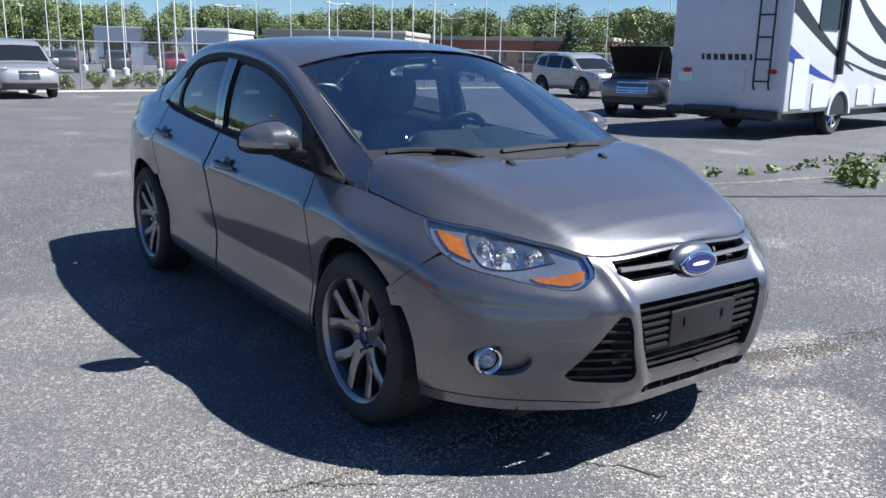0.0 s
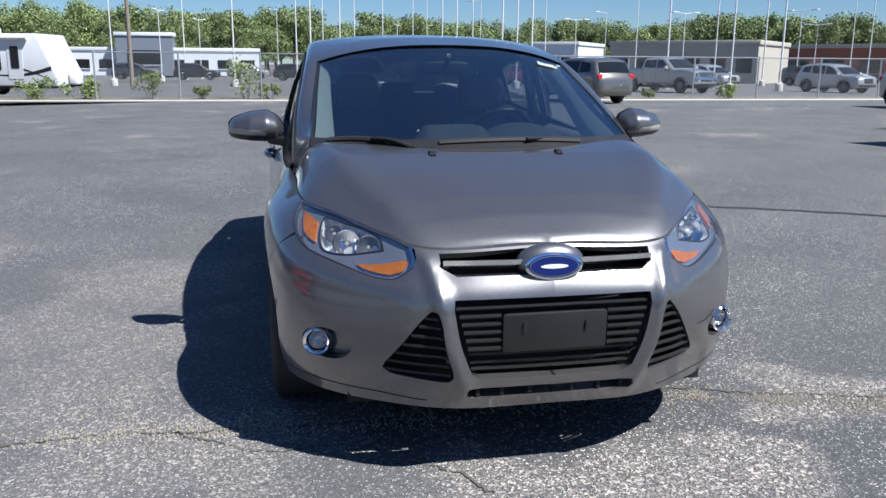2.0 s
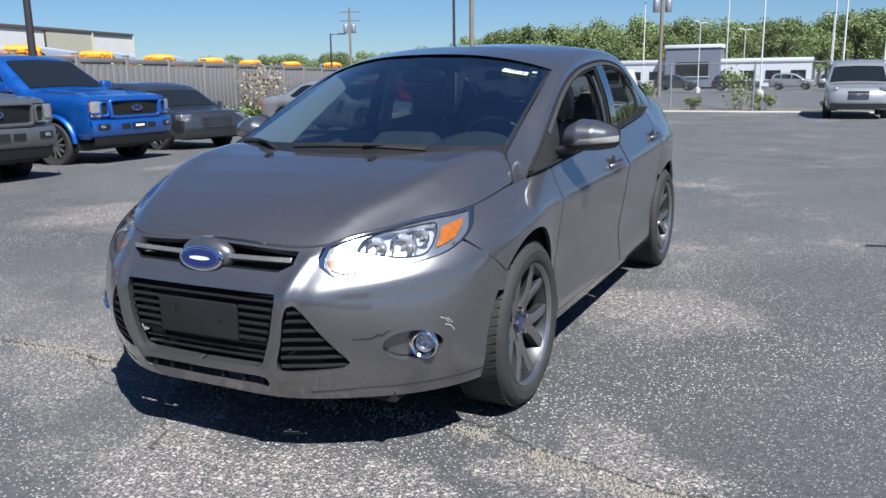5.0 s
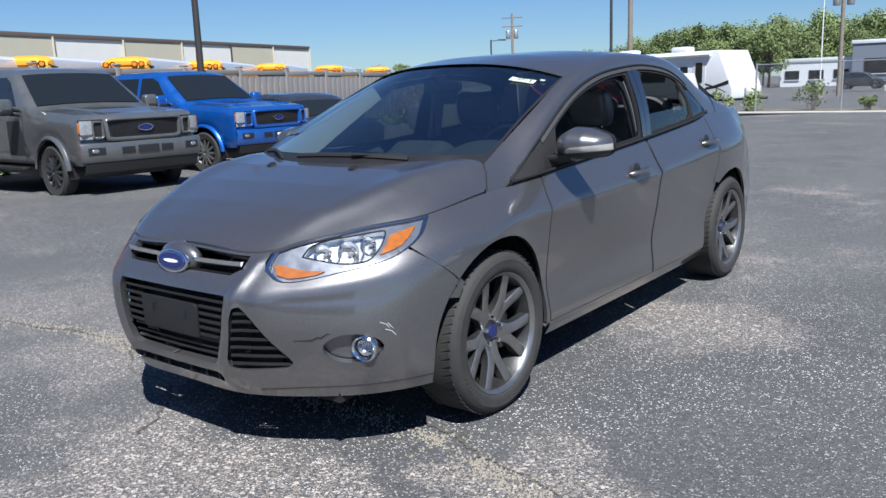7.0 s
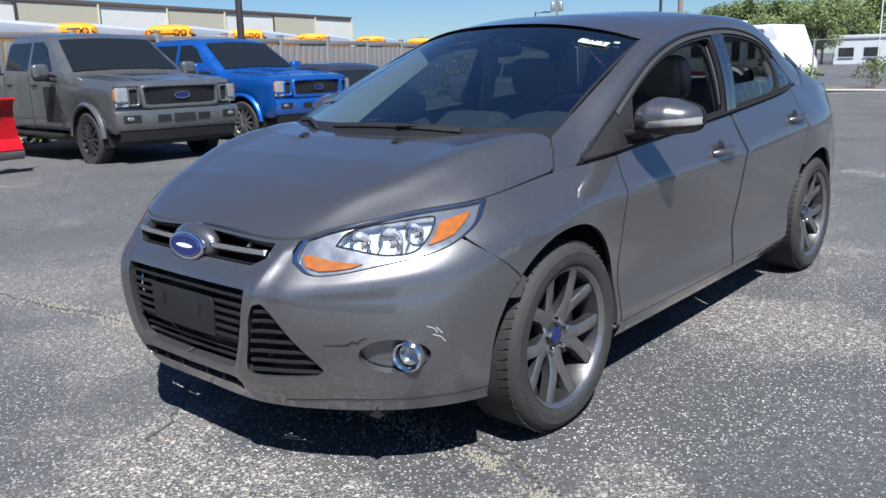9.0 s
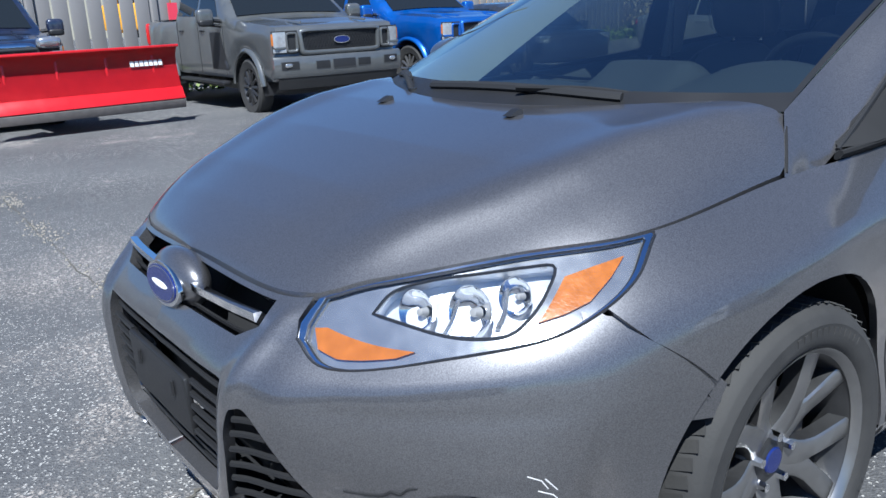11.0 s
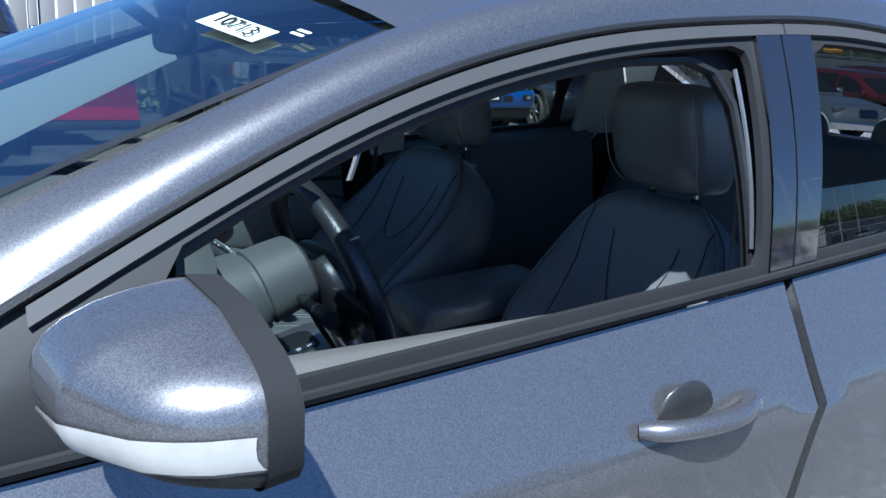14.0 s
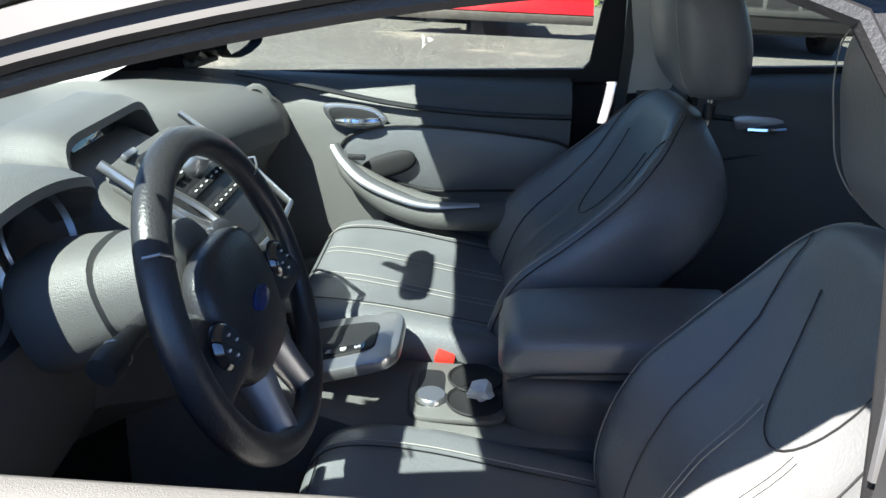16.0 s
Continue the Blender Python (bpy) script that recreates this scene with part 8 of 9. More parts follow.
rod("tongue", (4.0, 0, .5), (5.1, 0, .45), .06, STRIPE, tr)
box("propane_cover", (.4, .6, .6), (4.35, 0, .8), WHITE, tr, .1)
for x in (-.55, .35):
    for s in (1, -1):
        road_wheel(tr, x, s * 1.08, .34, .2, WHITE, s, 6)
box("skirt", (7.6, 2.2, .3), (-.1, 0, .5), STRIPE, tr)

RED_PLOW = material("red_plough_paint", (.50, .008, .012), .32, vary=.2, scale=6, coat_weight=.4)
WORN_EDGE = material("scraped_steel", (.20, .18, .17), .6, .5, vary=.35, scale=12)
pt = pickup(P_NAVY, (.80, -13.5, ground_z(.8, -13.5), 88), "dark navy pickup truck carrying a snow plough", ALLOY, CHROME)
plow = thing("snow_plough", "red snow plough blade with scraped steel edge on a truck", "snow plough")
prof = [(.10, .02), (.16, .12), (.07, .30), (.02, .50), (.03, .66), (.10, .76)]
xs = np.linspace(-1.22, 1.22, 24)
bm = bmesh.new()
c = curve_of(prof, 16)
V = [[bm.verts.new((x, p[0], p[1])) for x in xs] for p in c]
for i in range(len(V) - 1):
    for k in range(len(xs) - 1):
        bm.faces.new((V[i][k], V[i + 1][k], V[i + 1][k + 1], V[i][k + 1]))
bmesh.ops.solidify(bm, geom=bm.faces[:], thickness=.03)
part("blade", bm, RED_PLOW, plow, "curved red blade")
box("cutting_edge", (2.46, .04, .12), (0, .155, .02), WORN_EDGE, plow, .006, Matrix.Rotation(radians(-18), 4, "X"), "scraped steel cutting edge")
box("top_lip", (2.46, .06, .035), (0, .115, .77), RED_PLOW, plow, .01)
box("kick_plate", (2.44, .02, .17), (0, .150, .16), RED_PLOW, plow, .004, Matrix.Rotation(radians(28), 4, "X"))
for x in (-.9, -.3, .3, .9):
    box("rib", (.03, .22, .66), (x, -.08, .40), RED_PLOW, plow, .006)
for k in range(7):
    flat_on(plow, "name_bar", [(-1.02 + .062 * k, .53), (-.972 + .062 * k, .53), (-.966 + .062 * k, .60), (-1.014 + .062 * k, .60)], WHITE, "y", .035, .012, "pale lettering bar")
box("a_frame", (1.1, 1.1, .10), (0, -.65, .22), STRIPE, plow, .02)
rod("lift_ram", (.0, -.9, .3), (0, -.55, .75), .04, CHROME, plow)
plow.matrix_world = pose(.0, -9.55, .23 + ground_z(0, -9.55), 0, 0, 2)
tower = thing("plough_light_bar", "black plough light bar with two clear lamps", "lamp bar")
rod("bar", (-.75, 0, 1.05), (.75, 0, 1.05), .03, STRIPE, tower)
for x in (-.62, .62):
    blob("work_lamp", (.30, .16, .15), (x, .06, 1.13), LAMP_WHITE, tower, 3.5, label="clear plough lamp")
    rod("bar_leg", (x * .8, 0, .35), (x * .8, 0, 1.05), .03, STRIPE, tower)
tower.matrix_world = pose(.80, -10.30, ground_z(.8, -10.3), 0, 0, 0)


# ---- fences, poles, buildings, buses ----
VINYL = material("grey_vinyl_fence", (.20, .19, .185), .6, vary=.12, scale=1.5, bump=.2, bump_scale=60)
GALV = material("galvanised_steel", (.42, .43, .44), .45, .7, vary=.15, scale=6)
POLE_PAINT = material("pale_grey_pole", (.66, .66, .65), .5, vary=.08)
POLE_DARK = material("dark_bronze_pole", (.035, .032, .03), .5)
WOODPOLE = material("weathered_pole_wood", (.20, .17, .14), .85, vary=.25, scale=5, bump=.5)
CONC = material("pale_concrete", (.46, .44, .41), .85, vary=.15, scale=3, bump=.3)


def fence_y(x):
    return -15.0 + .25 * (x + 1)


fence = thing("panel_fence", "grey vinyl panel fence with capped posts", "fence")
fence["kind"] = "structure"
HF = 2.02
fang = math.atan(.25)
fx0, fx1 = 9.0, -46.0
n_bay = 23
bay = (fx0 - fx1) / math.cos(fang) / n_bay
fdir = np.array([-math.cos(fang), -math.sin(fang)])
f0 = np.array([fx0, fence_y(fx0)])
bm = bmesh.new()
bm_box(bm, (.13, .13, HF + .36), (0, 0, HF / 2 - .15), .01)
bm_box(bm, (.17, .17, .05), (0, 0, HF + .08), .015)
post_me = part("post", bm, VINYL, fence).data
bm = bmesh.new()
bm_box(bm, (.285, .035, HF - .02), (0, 0, (HF - .1) / 2 - .13), .008)
slat_me = part("slat", bm, VINYL, fence).data
bm = bmesh.new()
bm_box(bm, (bay - .13, .075, .14), (0, 0, 0), .012)
rail_me = part("rail", bm, VINYL, fence).data
for nm in ("post", "slat", "rail"):
    bpy.data.objects.remove(bpy.data.objects[nm])
turn = pose(0, 0, 0, 0, 0, math.degrees(fang))


def put(name, me, p, parent):
    ob = new(name, me)
    ob.parent = parent
    ob.matrix_local = Matrix.Translation(p) @ turn
    return ob


n_slat = int((bay - .13) / .30)
made = 0
for k in range(n_bay + 1):
    p = f0 + fdir * bay * k
    z = ground_z(p[0])
    put("post", post_me, (p[0], p[1], z), fence)
    if k < n_bay:
        c = p + fdir * bay / 2
        zc = ground_z(c[0])
        for h in (.12, HF - .08):
            put("rail", rail_me, (c[0], c[1], zc + h), fence)
        for j in range(n_slat):
            q = c + fdir * (j - (n_slat - 1) / 2) * (bay - .15) / n_slat
            put("slat", slat_me, (q[0], q[1], zc), fence)
flag = box("red_flag", (.22, .01, .34), (-3.35, fence_y(-3.35) + .09, 1.35), material("red_cloth", (.75, .05, .09), .8), None, 0, turn)
tagged(flag, "small red cloth tied to the grey fence", "flag")

# wire fence along the kerb
KX = far(-25.0, 0)[0]
KZ = ground_z(KX)
wire = thing("chain_link_fence", "galvanised chain-link fence with round posts", "fence")
wire["kind"] = "structure"
ya, yb = -7.5, 34.0
for k, y in enumerate(np.arange(ya, yb, 3.05)):
    rod("post", (KX, y, KZ), (KX, y, KZ + 1.85), .035, GALV, wire, 8)
rod("top_rail", (KX, ya, KZ + 1.80), (KX, yb, KZ + 1.80), .022, GALV, wire, 6)
V, F = [], []
for d in (1, -1):
    for y in np.arange(ya - 1.8, yb, .11):
        a, b = (y, 0.06), (y + 1.74, 1.8)
        if a[0] < ya:
            a = (ya, .06 + (ya - y))
        if b[0] > yb:
            b = (yb, .06 + (yb - y))
        if d < 0:
            a, b = (a[0], 1.86 - a[1]), (b[0], 1.86 - b[1])
        k = len(V)
        w = .003
        V += [(KX, a[0], KZ + a[1] - w), (KX, a[0], KZ + a[1] + w), (KX, b[0], KZ + b[1] + w), (KX, b[0], KZ + b[1] - w)]
        F.append((k, k + 1, k + 2, k + 3))
mesh_ob = link_mesh("wire_mesh", V, F, GALV, wire, smooth=False)
mesh_ob["kind"] = "stuff"
kerb = box("kerb", (.35, 60, .08), (KX + .55, 12, KZ + .01), CONC, None, .03)
tagged(kerb, "worn pale concrete kerb at the lot's edge", "kerb", kind="structure")
verge = box("verge", (2.6, 60, .10), (KX - .9, 12, KZ - .01), material("dry_soil", (.16, .14, .10), .95, vary=.35, scale=2, bump=.6), None, .02)
tagged(verge, "strip of dry soil under the wire fence", "verge", kind="structure")


def light_pole(h, mat, heads=1, r=.075, label="tall grey lamp post"):
    ob = thing("street_lamp", label, "lamp post", group="lot lamp posts")
    rod("pole", (0, 0, 0), (0, 0, h), r, mat, ob, 10, r * .65)
    lathe("footing", [(0, .55), (.22, .45), (.24, .4), (.24, 0)], CONC, ob, 16)
    for k in range(heads):
        s = 1 if k == 0 else -1
        rod("arm", (0, 0, h - .1), (0, s * .9, h - .02), .03, mat, ob, 6)
        box("lamp_head", (.32, .62, .10), (0, s * 1.15, h), mat, ob, .03)
    return ob


rng = random.Random(11)
kinds = [light_pole(8.0, POLE_PAINT, 1, .05), light_pole(9.5, POLE_PAINT, 2, .055), light_pole(13.5, POLE_PAINT, 1, .065), light_pole(6.4, POLE_PAINT, 2, .05)]
HEADINGS = [171, 170, 169, 167, 166.4, 164, 163, 160, 158, 156, 154, 153, 151, 150, 148, 146, 143, 142, 138, 136, 135, 131, 186, 185, 180, 178, 177, 172, 168.1, 162, 147, 145, 178.9, 176, 173, 187.5, 190.5, 183, 165, 175]
first = set()
for i, h in enumerate(HEADINGS):
    d = rng.uniform(52, 105)
    k = i % 4
    x, y = 4.4 + d * math.cos(radians(h)), -.5 + d * math.sin(radians(h))
    m = pose(x, y, ground_z(x), 0, 0, rng.uniform(0, 180))
    if k not in first:
        first.add(k)
        kinds[k].matrix_world = m
    else:
        copy_thing(kinds[k], m)
for h, d, t, mat, lab in ((-126.3, 24.5, 7.8, POLE_DARK, "dark bronze lamp post"), (-153.7, 46, 9.5, POLE_DARK, "dark bronze lamp post"), (-145.7, 70, 5.2, POLE_DARK, "dark bronze lamp post")):
    ob = light_pole(t, mat, 1, .11 if d < 30 else .09, lab)
    x, y = 3.92 + d * math.cos(radians(h)), 2.61 + d * math.sin(radians(h))
    ob.matrix_world = pose(x, y, ground_z(x), 0, 0, 70)
for h, d, t in ((-156.6, 48, 10), (191.0, 62, 8.5), (-148, 90, 9)):
    up_ob = thing("utility_pole", "weathered wooden utility pole with transformers", "utility pole")
    rod("pole", (0, 0, 0), (0, 0, t), .15, WOODPOLE, up_ob, 10, .11)
    for z in (t - .4, t - 1.3):
        rod("crossarm", (0, -1.1, z), (0, 1.1, z), .06, WOODPOLE, up_ob, 6)
    for s in (1, -1):
        lathe("transformer", [(0, .9), (.2, .88), (.24, .8), (.24, .05), (.2, 0), (0, 0)], GALV, up_ob, 14, Matrix.Translation((.1, s * .42, t - 2.6)))
    x, y = 4.2 + d * math.cos(radians(h)), 1.2 + d * math.sin(radians(h))
    up_ob.matrix_world = pose(x, y, ground_z(x), 0, 0, 20)


def building(name, label, a, b, depth, h, wall_mat, roof_mat, z0, openings=0, bands=0):
    """A flat-roofed block whose front runs from a to b on the ground."""
    ob = thing(name, label, "building")
    a, b = np.array(a), np.array(b)
    L = float(np.linalg.norm(b - a))
    box("wall", (L, depth, h), (0, depth / 2, h / 2), wall_mat, ob)
    box("roof_edge", (L + .3, depth + .3, .45), (0, depth / 2, h + .1), roof_mat, ob, .02)
    for k in range(openings):
        x = -L / 2 + L * (k + .5) / openings
        w = box("window", (L / openings * .6, .12, h * .35), (x, -.02, h * .45), CAR_GLASS, ob)
        box("sill", (L / openings * .64, .2, .08), (x, -.06, h * .26), roof_mat, w)
    for k in range(bands):
        x = -L / 2 + L * (k + .5) / bands
        if k % 2 == 0:
            box("wall_panel", (L / bands, .10, h - .3), (x, -.03, h / 2 - .1), TAN_PANEL, ob, 0, label="tan wall panel")
        rod("downpipe", (x + L / bands / 2, -.18, 0), (x + L / bands / 2, -.18, h), .12, POLE_DARK if k % 4 == 1 else TAN_PANEL, ob, 6)
    mid = (a + b) / 2
    ang = math.degrees(math.atan2(b[1] - a[1], b[0] - a[0]))
    ob.matrix_world = pose(mid[0], mid[1], z0, 0, 0, ang)
    return ob


OFFWHITE = material("offwhite_wall", (.66, .65, .61), .8, vary=.06, scale=.6)
TAN_PANEL = material("tan_wall", (.46, .43, .33), .8, vary=.06, scale=.6)
BRICKRED = material("red_brick_wall", (.30, .12, .08), .85, vary=.2, scale=3)
BEIGE = material("beige_wall", (.42, .39, .33), .8, vary=.08, scale=1)
BLDG_WHITE = material("pale_metal_cladding", (.62, .64, .66), .6, vary=.05)
BROWN_EDGE = material("brown_roof_edge", (.10, .08, .07), .7)
building("warehouse", "long pale warehouse with tan panels and brown roof edge", (-12, -73.5), (-85, -91.5), 30, 7.8, OFFWHITE, BROWN_EDGE, -.3, 0, 8)
building("service_building", "low white dealership building with canopy", (-112, -30), (-112, -3), 14, 3.3, BLDG_WHITE, BLDG_WHITE, -.55, 9)
building("sign_tower", "dark blue-grey entrance block of the dealership", (-110.5, -21), (-110.5, -14), 6, 5.2, material("slate_cladding", (.16, .18, .22), .5), BLDG_WHITE, -.55, 1)
building("beige_building", "low beige commercial building with dark windows", (-82, 35), (-71, 46), 14, 4.0, BEIGE, BEIGE, -.55, 6)
building("brick_building", "low red brick building with flat roofs", (-92, 58), (-66, 72), 16, 4.0, BRICKRED, BEIGE, -.55, 7)
building("brick_building", "small red brick building beyond the lot", (-70, 76), (-52, 84), 12, 3.6, BRICKRED, BEIGE, -.55, 4)
shed = building("pale_shed", "long pale roofed shed behind parked buses", (-110, 24), (-100, 38), 14, 4.4, BLDG_WHITE, BLDG_WHITE, -.55, 3)

# school buses behind the fence: white roofs with yellow fronts
BUS_YELLOW = material("school_bus_yellow", (.72, .33, .02), .4, vary=.05)
bus = thing("school_bus", "yellow school bus with white roof behind the fence", "bus", group="school buses")
sec = lambda w, zb, zt: [(-w, zb), (-w, zt - .45), (-w * .94, zt - .2), (-w * .75, zt - .06), (-w * .35, zt), (w * .35, zt), (w * .75, zt - .06), (w * .94, zt - .2), (w, zt - .45), (w, zb)]
rows = [[(x, y, z) for y, z in sec(1.2, .6, zt)] for x, zt in ((5.2, 2.85), (5.05, 3.05), (4.6, 3.14), (-5.2, 3.14), (-5.4, 2.9))]
loft("body", [[(x, y, min(z, 2.55)) for x, y, z in r] for r in rows], BUS_YELLOW, bus)
loft("roof", [[(x, y * 1.005, max(z, 2.45) + .01) for x, y, z in r] for r in rows[2:]], WHITE_GEL, bus, label="white bus roof")
loft("front_cap", [[(x, y * 1.006, max(z, 2.3) + .012) for x, y, z in r] for r in rows[:3]], BUS_YELLOW, bus, label="yellow front roof cap")
box("cap_back", (.1, 2.3, .5), (5.12, 0, 2.6), BUS_YELLOW, bus, .03)
box("windscreen", (.08, 2.1, .85), (5.28, 0, 2.05), CAR_GLASS, bus, .03)
for y in (-.9, -.55, .55, .9):
    lathe("warning_lamp", [(0, .03), (.10, .025), (.12, 0)], ORANGE_LAMP, bus, 16, Matrix.Translation((5.22, y, 2.75)) @ Matrix.Rotation(math.pi / 2, 4, "Y"))
    lathe("lamp_hood", [(.15, -.02), (.15, .10)], STRIPE, bus, 16, Matrix.Translation((5.18, y, 2.75)) @ Matrix.Rotation(math.pi / 2, 4, "Y"))
box("name_board", (.06, .9, .22), (5.22, 0, 2.82), BUS_YELLOW, bus, .02)
for s in (1, -1):
    # dark tube paints the shade under the yellow roof cap
    tube("cap_shadow_trim", [(5.12, s * 1.1, 2.72), (4.9, s * 1.23, 2.62), (4.5, s * 1.24, 2.6)], .06, STRIPE, bus, 6)
    for x in (-3.4, 3.3):
        road_wheel(bus, x, s * 1.05, .48, .28, POLE_PAINT, s, 6)
box("chassis", (10, 1.6, .4), (0, 0, .6), STRIPE, bus)
box("engine_bonnet", (1.5, 1.9, 1.0), (5.9, 0, 1.2), BUS_YELLOW, bus, .15)
for i, (h, e) in enumerate(((-109, 2.65), (-115.8, 2.31), (-121.6, 2.17), (-126.3, 1.89), (-130.7, 1.6), (-134.6, 1.4), (-137.9, 1.21), (-140.5, 1.07), (-143.2, .95), (-146, .88))):
    d = 1.72 / math.tan(radians(e))
    x, y = 3.92 + d * math.cos(radians(h)), 2.61 + d * math.sin(radians(h))
    m = pose(x, y, .16, 0, 0, 38) @ Matrix.Translation((-5.2, 0, 0))
    if i == 0:
        bus.matrix_world = m
    else:
        copy_thing(bus, m)

# ---- greenery ----
def leaf_mat(name, a, b):
    m = bpy.data.materials.new(name)
    m.use_nodes = True
    n, l = m.node_tree.nodes, m.node_tree.links
    bs = n["Principled BSDF"]
    geo = n.new("ShaderNodeNewGeometry")
    mix = n.new("ShaderNodeMix")
    mix.data_type = "RGBA"
    mix.inputs["A"].default_value, mix.inputs["B"].default_value = (*a, 1), (*b, 1)
    l.new(geo.outputs["Random Per Island"], mix.inputs["Factor"])
    oi = n.new("ShaderNodeObjectInfo")
    hs = n.new("ShaderNodeHueSaturation")
    r = n.new("ShaderNodeMapRange")
    r.inputs["To Min"].default_value, r.inputs["To Max"].default_value = .75, 1.25
    l.new(oi.outputs["Random"], r.inputs["Value"])
    l.new(r.outputs["Result"], hs.inputs["Value"])
    l.new(mix.outputs["Result"], hs.inputs["Color"])
    l.new(hs.outputs["Color"], bs.inputs["Base Color"])
    bs.inputs["Roughness"].default_value = .6
    bs.inputs["Subsurface Weight"].default_value = 0.0
    return m


LEAF = leaf_mat("tree_leaves", (.085, .125, .040), (.20, .245, .085))
LEAF_DARK = leaf_mat("dark_needles", (.015, .035, .018), (.04, .07, .03))
BARK = material("tree_bark", (.09, .07, .055), .9, vary=.3, scale=6, bump=.5)
GRASS = leaf_mat("weed_leaves", (.08, .13, .025), (.20, .24, .06))
DRYGRASS = leaf_mat("dry_stems", (.28, .22, .13), (.40, .33, .22))


def leaf_cloud(centres, count, size, seed, flat=1.0):
    """Leaf clumps as small bent quads round the centres (x, y, z, radius)."""
    r = np.random.RandomState(seed)
    V, F = [], []
    w = np.array([c[3] ** 2 for c in centres])
    pick = r.choice(len(centres), count, p=w / w.sum())
    for i in pick:
        cx, cy, cz, cr = centres[i]
        d = r.normal(size=3)
        d /= np.linalg.norm(d)
        p = np.array([cx, cy, cz]) + d * cr * (.45 + .65 * r.rand()) * [1, 1, flat]
        a = r.normal(size=3)
        a /= np.linalg.norm(a)
        b = np.cross(a, d + .3 * r.normal(size=3))
        b /= max(np.linalg.norm(b), 1e-6)
        s = size * (.6 + .8 * r.rand())
        k = len(V)
        V += [p - a * s, p + b * s * .7, p + a * s, p - b * s * .7]
        F.append((k, k + 1, k + 2, k + 3))
    return V, F


def tree(h, seed, mat=None, leaves=4600, spread=.36):
    r = random.Random(seed)
    ob = thing("tree", "leafy green deciduous tree beyond the lot", "tree", group="tree line")
    bm = bmesh.new()
    top = h * .62
    bm_tube(bm, [(0, 0, -.3), (.05 * h * .2, 0, h * .25), (0, .03 * h * .2, top)], [h * .024, h * .018, h * .008], 7)
    cs = [(0, 0, h * .72, h * .22)]
    for k in range(12):
        a = 2.4 * k + r.uniform(-.4, .4)
        z = h * r.uniform(.32, .86)
        d = h * spread * (1 - abs(z / h - .52)) * r.uniform(.45, .85)
        p = (d * math.cos(a), d * math.sin(a), z)
        bm_tube(bm, [(0, 0, z * .62), (p[0] * .5, p[1] * .5, z * .85), p], [h * .010, h * .007, h * .003], 5)
        cs.append((*p, h * r.uniform(.08, .17)))
    part("trunk", bm, BARK, ob)
    V, F = leaf_cloud(cs, leaves, h * .0145, seed)
    link_mesh("crown", V, F, mat or LEAF, ob, smooth=False)
    return ob


rng = random.Random(7)
protos = [tree(10, s) for s in (1, 2, 3, 4, 5)]
used = set()


def plant(i, x, y, k):
    m = pose(x, y, -.55, 0, 0, rng.uniform(0, 360)) @ Matrix.Diagonal((k, k, k, 1))
    if i not in used:
        used.add(i)
        protos[i].matrix_world = m
        return
    o = copy_thing(protos[i], m)
    o.matrix_basis = m


for i in range(210):
    h = 126 + 100 * (i + rng.uniform(-.6, .6)) / 210
    d = rng.uniform(118, 150)
    elev = np.interp(h, [126, 138, 150, 165, 178, 190, 200, 206, 214, 226], [3.2, 3.4, 3.2, 2.9, 3.7, 3.5, 3.3, 2.1, 1.7, 1.4])
    top = 1.3 + d * math.tan(radians(elev)) * rng.uniform(.66, 1.10) + .55
    plant(i % 5, 4 + d * math.cos(radians(h)), d * math.sin(radians(h)), top / 10)
for h, d, k in ((133, 66, .62), (136, 74, .55), (164.5, 80, .55), (131, 60, .55)):
    plant(rng.randrange(5), 4 + d * math.cos(radians(h)), d * math.sin(radians(h)), k)
for h, d, t in ((137, 100, 8), (139, 104, 7.2)):
    con = thing("conifer", "dark pointed conifer beyond the buildings", "tree")
    rod("trunk", (0, 0, 0), (0, 0, t), .16, BARK, con, 6, .03)
    V, F = leaf_cloud([(0, 0, t * (.12 + .86 * q), t * .19 * (1 - q) + .12) for q in np.linspace(0, 1, 12)], 900, .22, 3, .5)
    link_mesh("crown", V, F, LEAF_DARK, con, smooth=False)
    con.matrix_world = pose(4 + d * math.cos(radians(h)), d * math.sin(radians(h)), -.5)


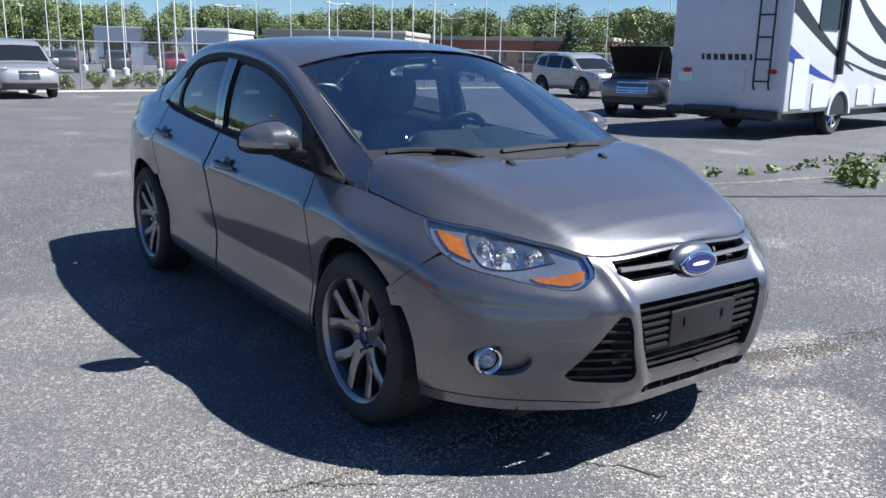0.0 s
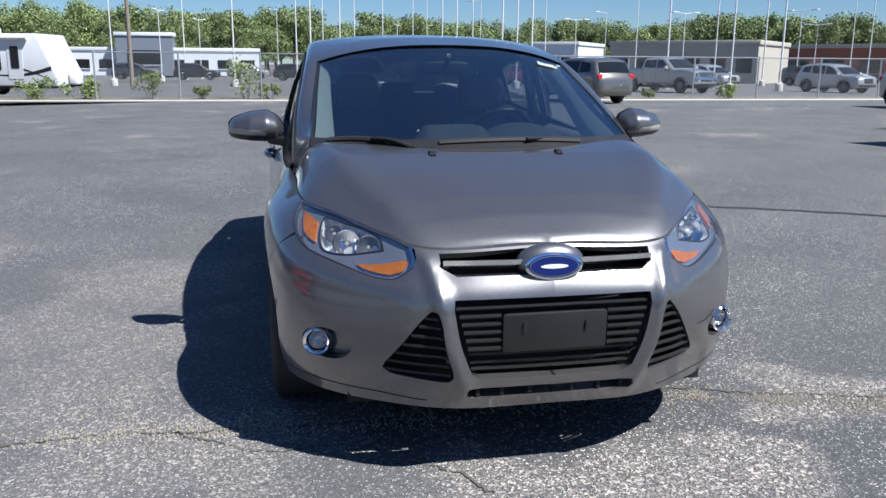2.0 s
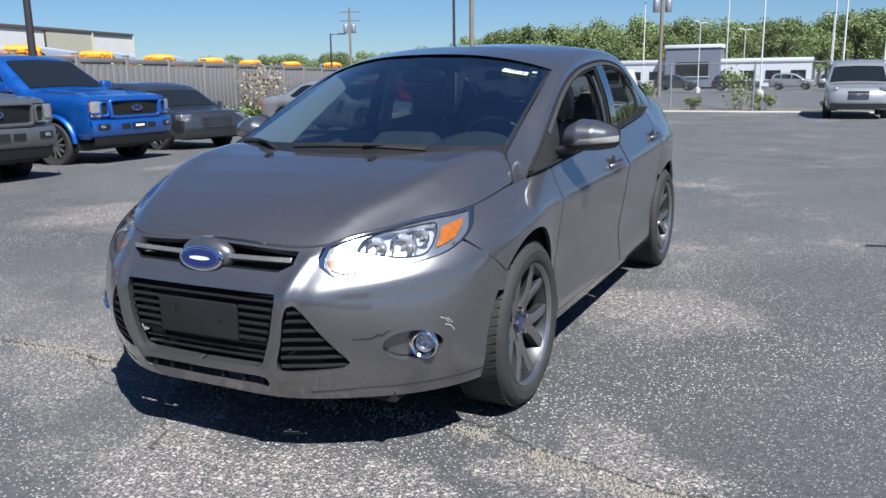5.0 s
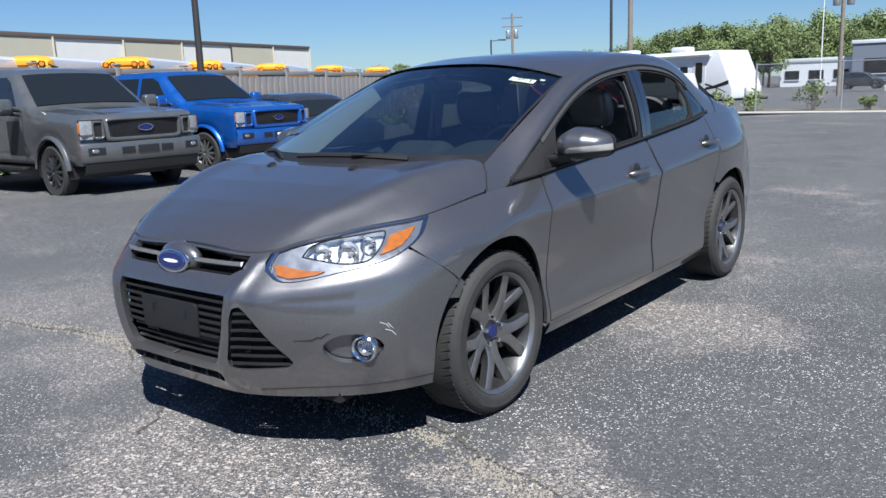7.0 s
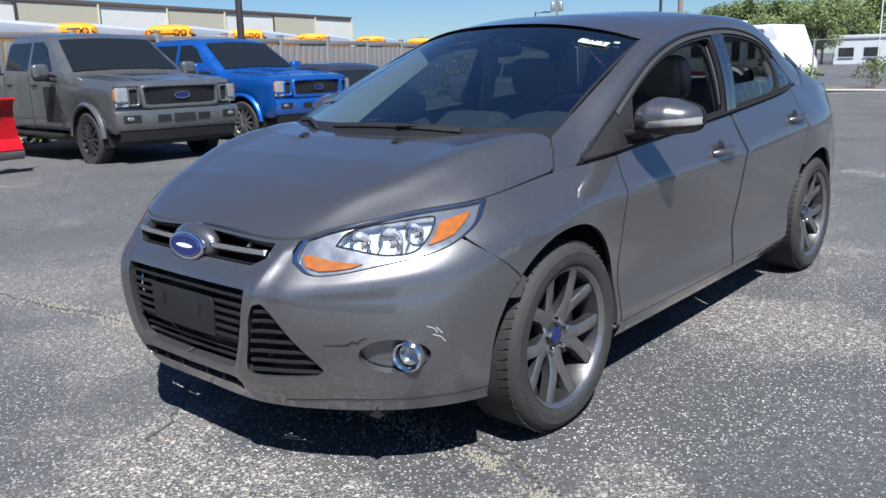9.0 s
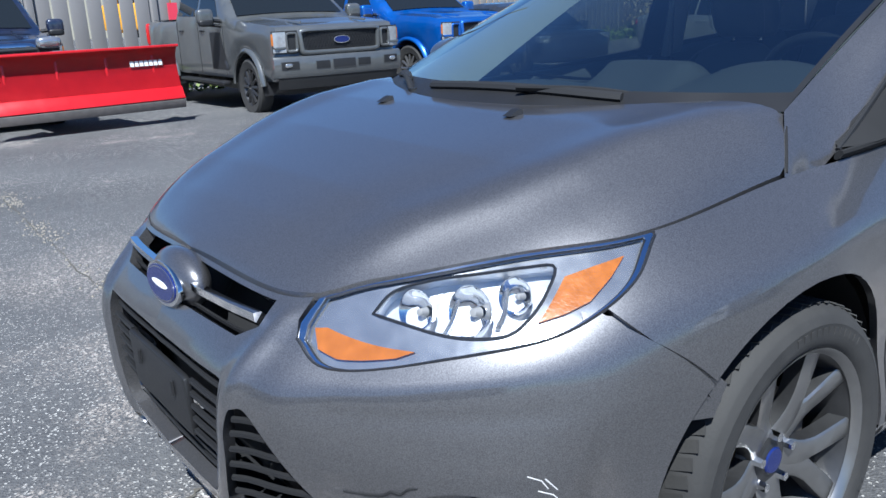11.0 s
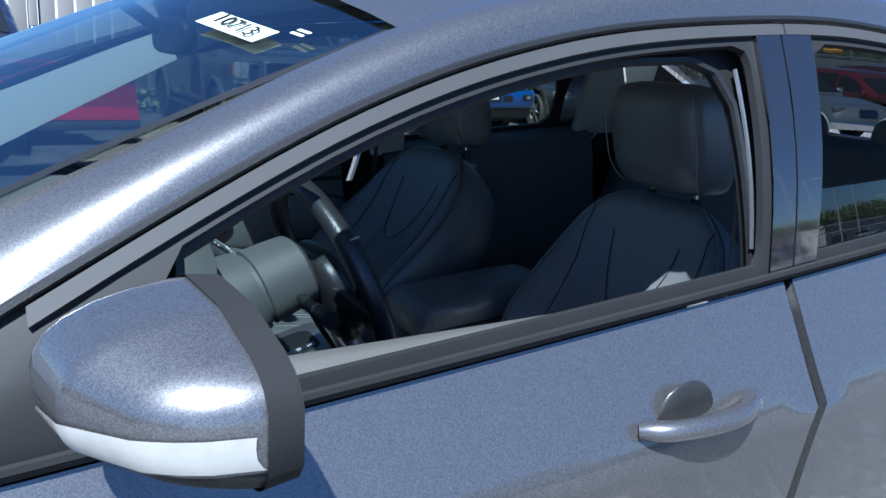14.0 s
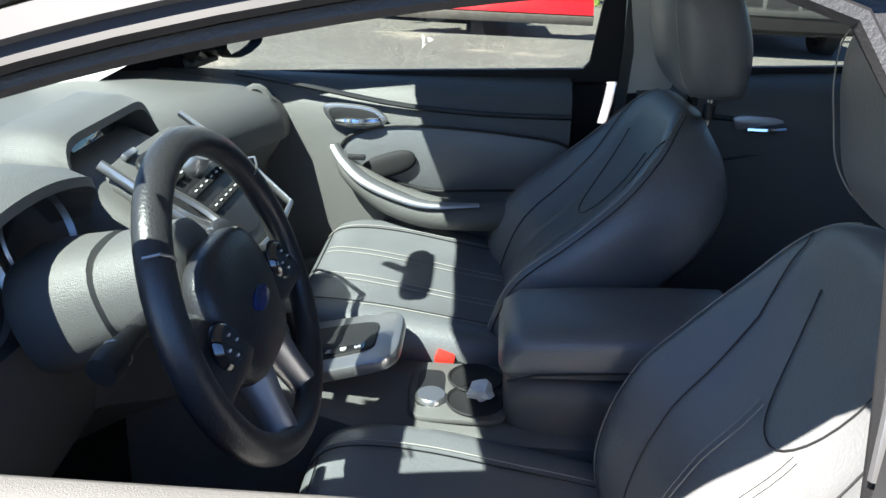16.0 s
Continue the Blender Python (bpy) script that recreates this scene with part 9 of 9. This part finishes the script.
def shrub(w, h, seed, mat=None, n=420, leaf=.055, name="shrub", label="small green shrub at the foot of the wire fence", stems=True):
    r = random.Random(seed)
    ob = thing(name, label, "shrub", group="kerb shrubs")
    cs = [(r.uniform(-.5, .5) * w, r.uniform(-.35, .35) * w, h * r.uniform(.25, .72), h * r.uniform(.18, .32)) for _ in range(7)]
    bm = bmesh.new()
    for c in cs:
        bm_tube(bm, [(c[0] * .3, c[1] * .3, -.05), (c[0] * .7, c[1] * .7, c[2] * .6), c[:3]], [.012, .009, .004], 5)
    part("stem", bm, BARK, ob)["kind"] = "stuff"
    V, F = leaf_cloud(cs, n, leaf, seed)
    link_mesh("leaves", V, F, mat or GRASS, ob, smooth=False)
    return ob


for i, (x, y, w, h) in enumerate(((-25.6, -4.9, 1.3, 1.25), (-25.6, -1.7, 1.2, 1.75), (-25.4, -.9, .9, .7), (-25.5, -3.2, .9, .6), (-25.6, -7.2, 1.6, 1.0), (-25.6, -8.6, 1.8, 1.0), (-25.6, 3.9, .8, .6), (-25.5, 4.8, .8, .7), (-25.5, 6.5, 1.0, .95), (-25.5, 7.3, 1.2, .8),
                                  (-25.5, 9.3, .9, .9), (-25.5, 13.6, .8, .5), (-25.2, 16.6, .8, .7), (-25.5, 1.0, .7, .5), (-25.6, 5.7, .7, .5), (-25.5, 11.5, .7, .6))):
    px, py, pz = far(x, y)
    shrub(w, h, 20 + i).matrix_world = pose(px, py, pz + .03)
px, py, pz = far(-18.5, -15.2)
dry = shrub(1.1, 2.9, 77, DRYGRASS, 500, .06, "dry_bush", "tall dry bare bush in front of the panel fence")
dry.matrix_world = pose(-22.5, fence_y(-22.5) + .9, ground_z(-22, fence_y(-22.5) + .9))
V, F = leaf_cloud([(x, fence_y(x) + .55, .12 + ground_z(x, fence_y(x) + .55), .34) for x in np.arange(-44, -1.5, .5)], 6500, .06, 5)
gs_ob = link_mesh("grass", V, F, GRASS, None, smooth=False)
tagged(gs_ob, "tall green weeds along the panel fence", "grass", kind="stuff")
# weeds in the seams of the asphalt
cs = [(-2.4 + .8 * t + .15 * math.sin(9 * t), 5.6 + 6.5 * t, .03, .10) for t in np.linspace(0, 1, 14)] + [(-1.05, 7.15, .10, .24), (-.85, 7.0, .10, .20), (-1.25, 7.35, .08, .18)]
V, F = leaf_cloud(cs, 900, .035, 9)
wd = link_mesh("weeds", V, F, GRASS, None, smooth=False)
tagged(wd, "green weeds growing in an asphalt seam", "weeds", kind="stuff")
# the lot goes on behind the camera: an added, unseen plain low building closes the view there
building("office_building", "plain pale unseen building added behind the viewer", (26, 26), (26, -14), 10, 4.5, BEIGE, BROWN_EDGE, 0, 10)
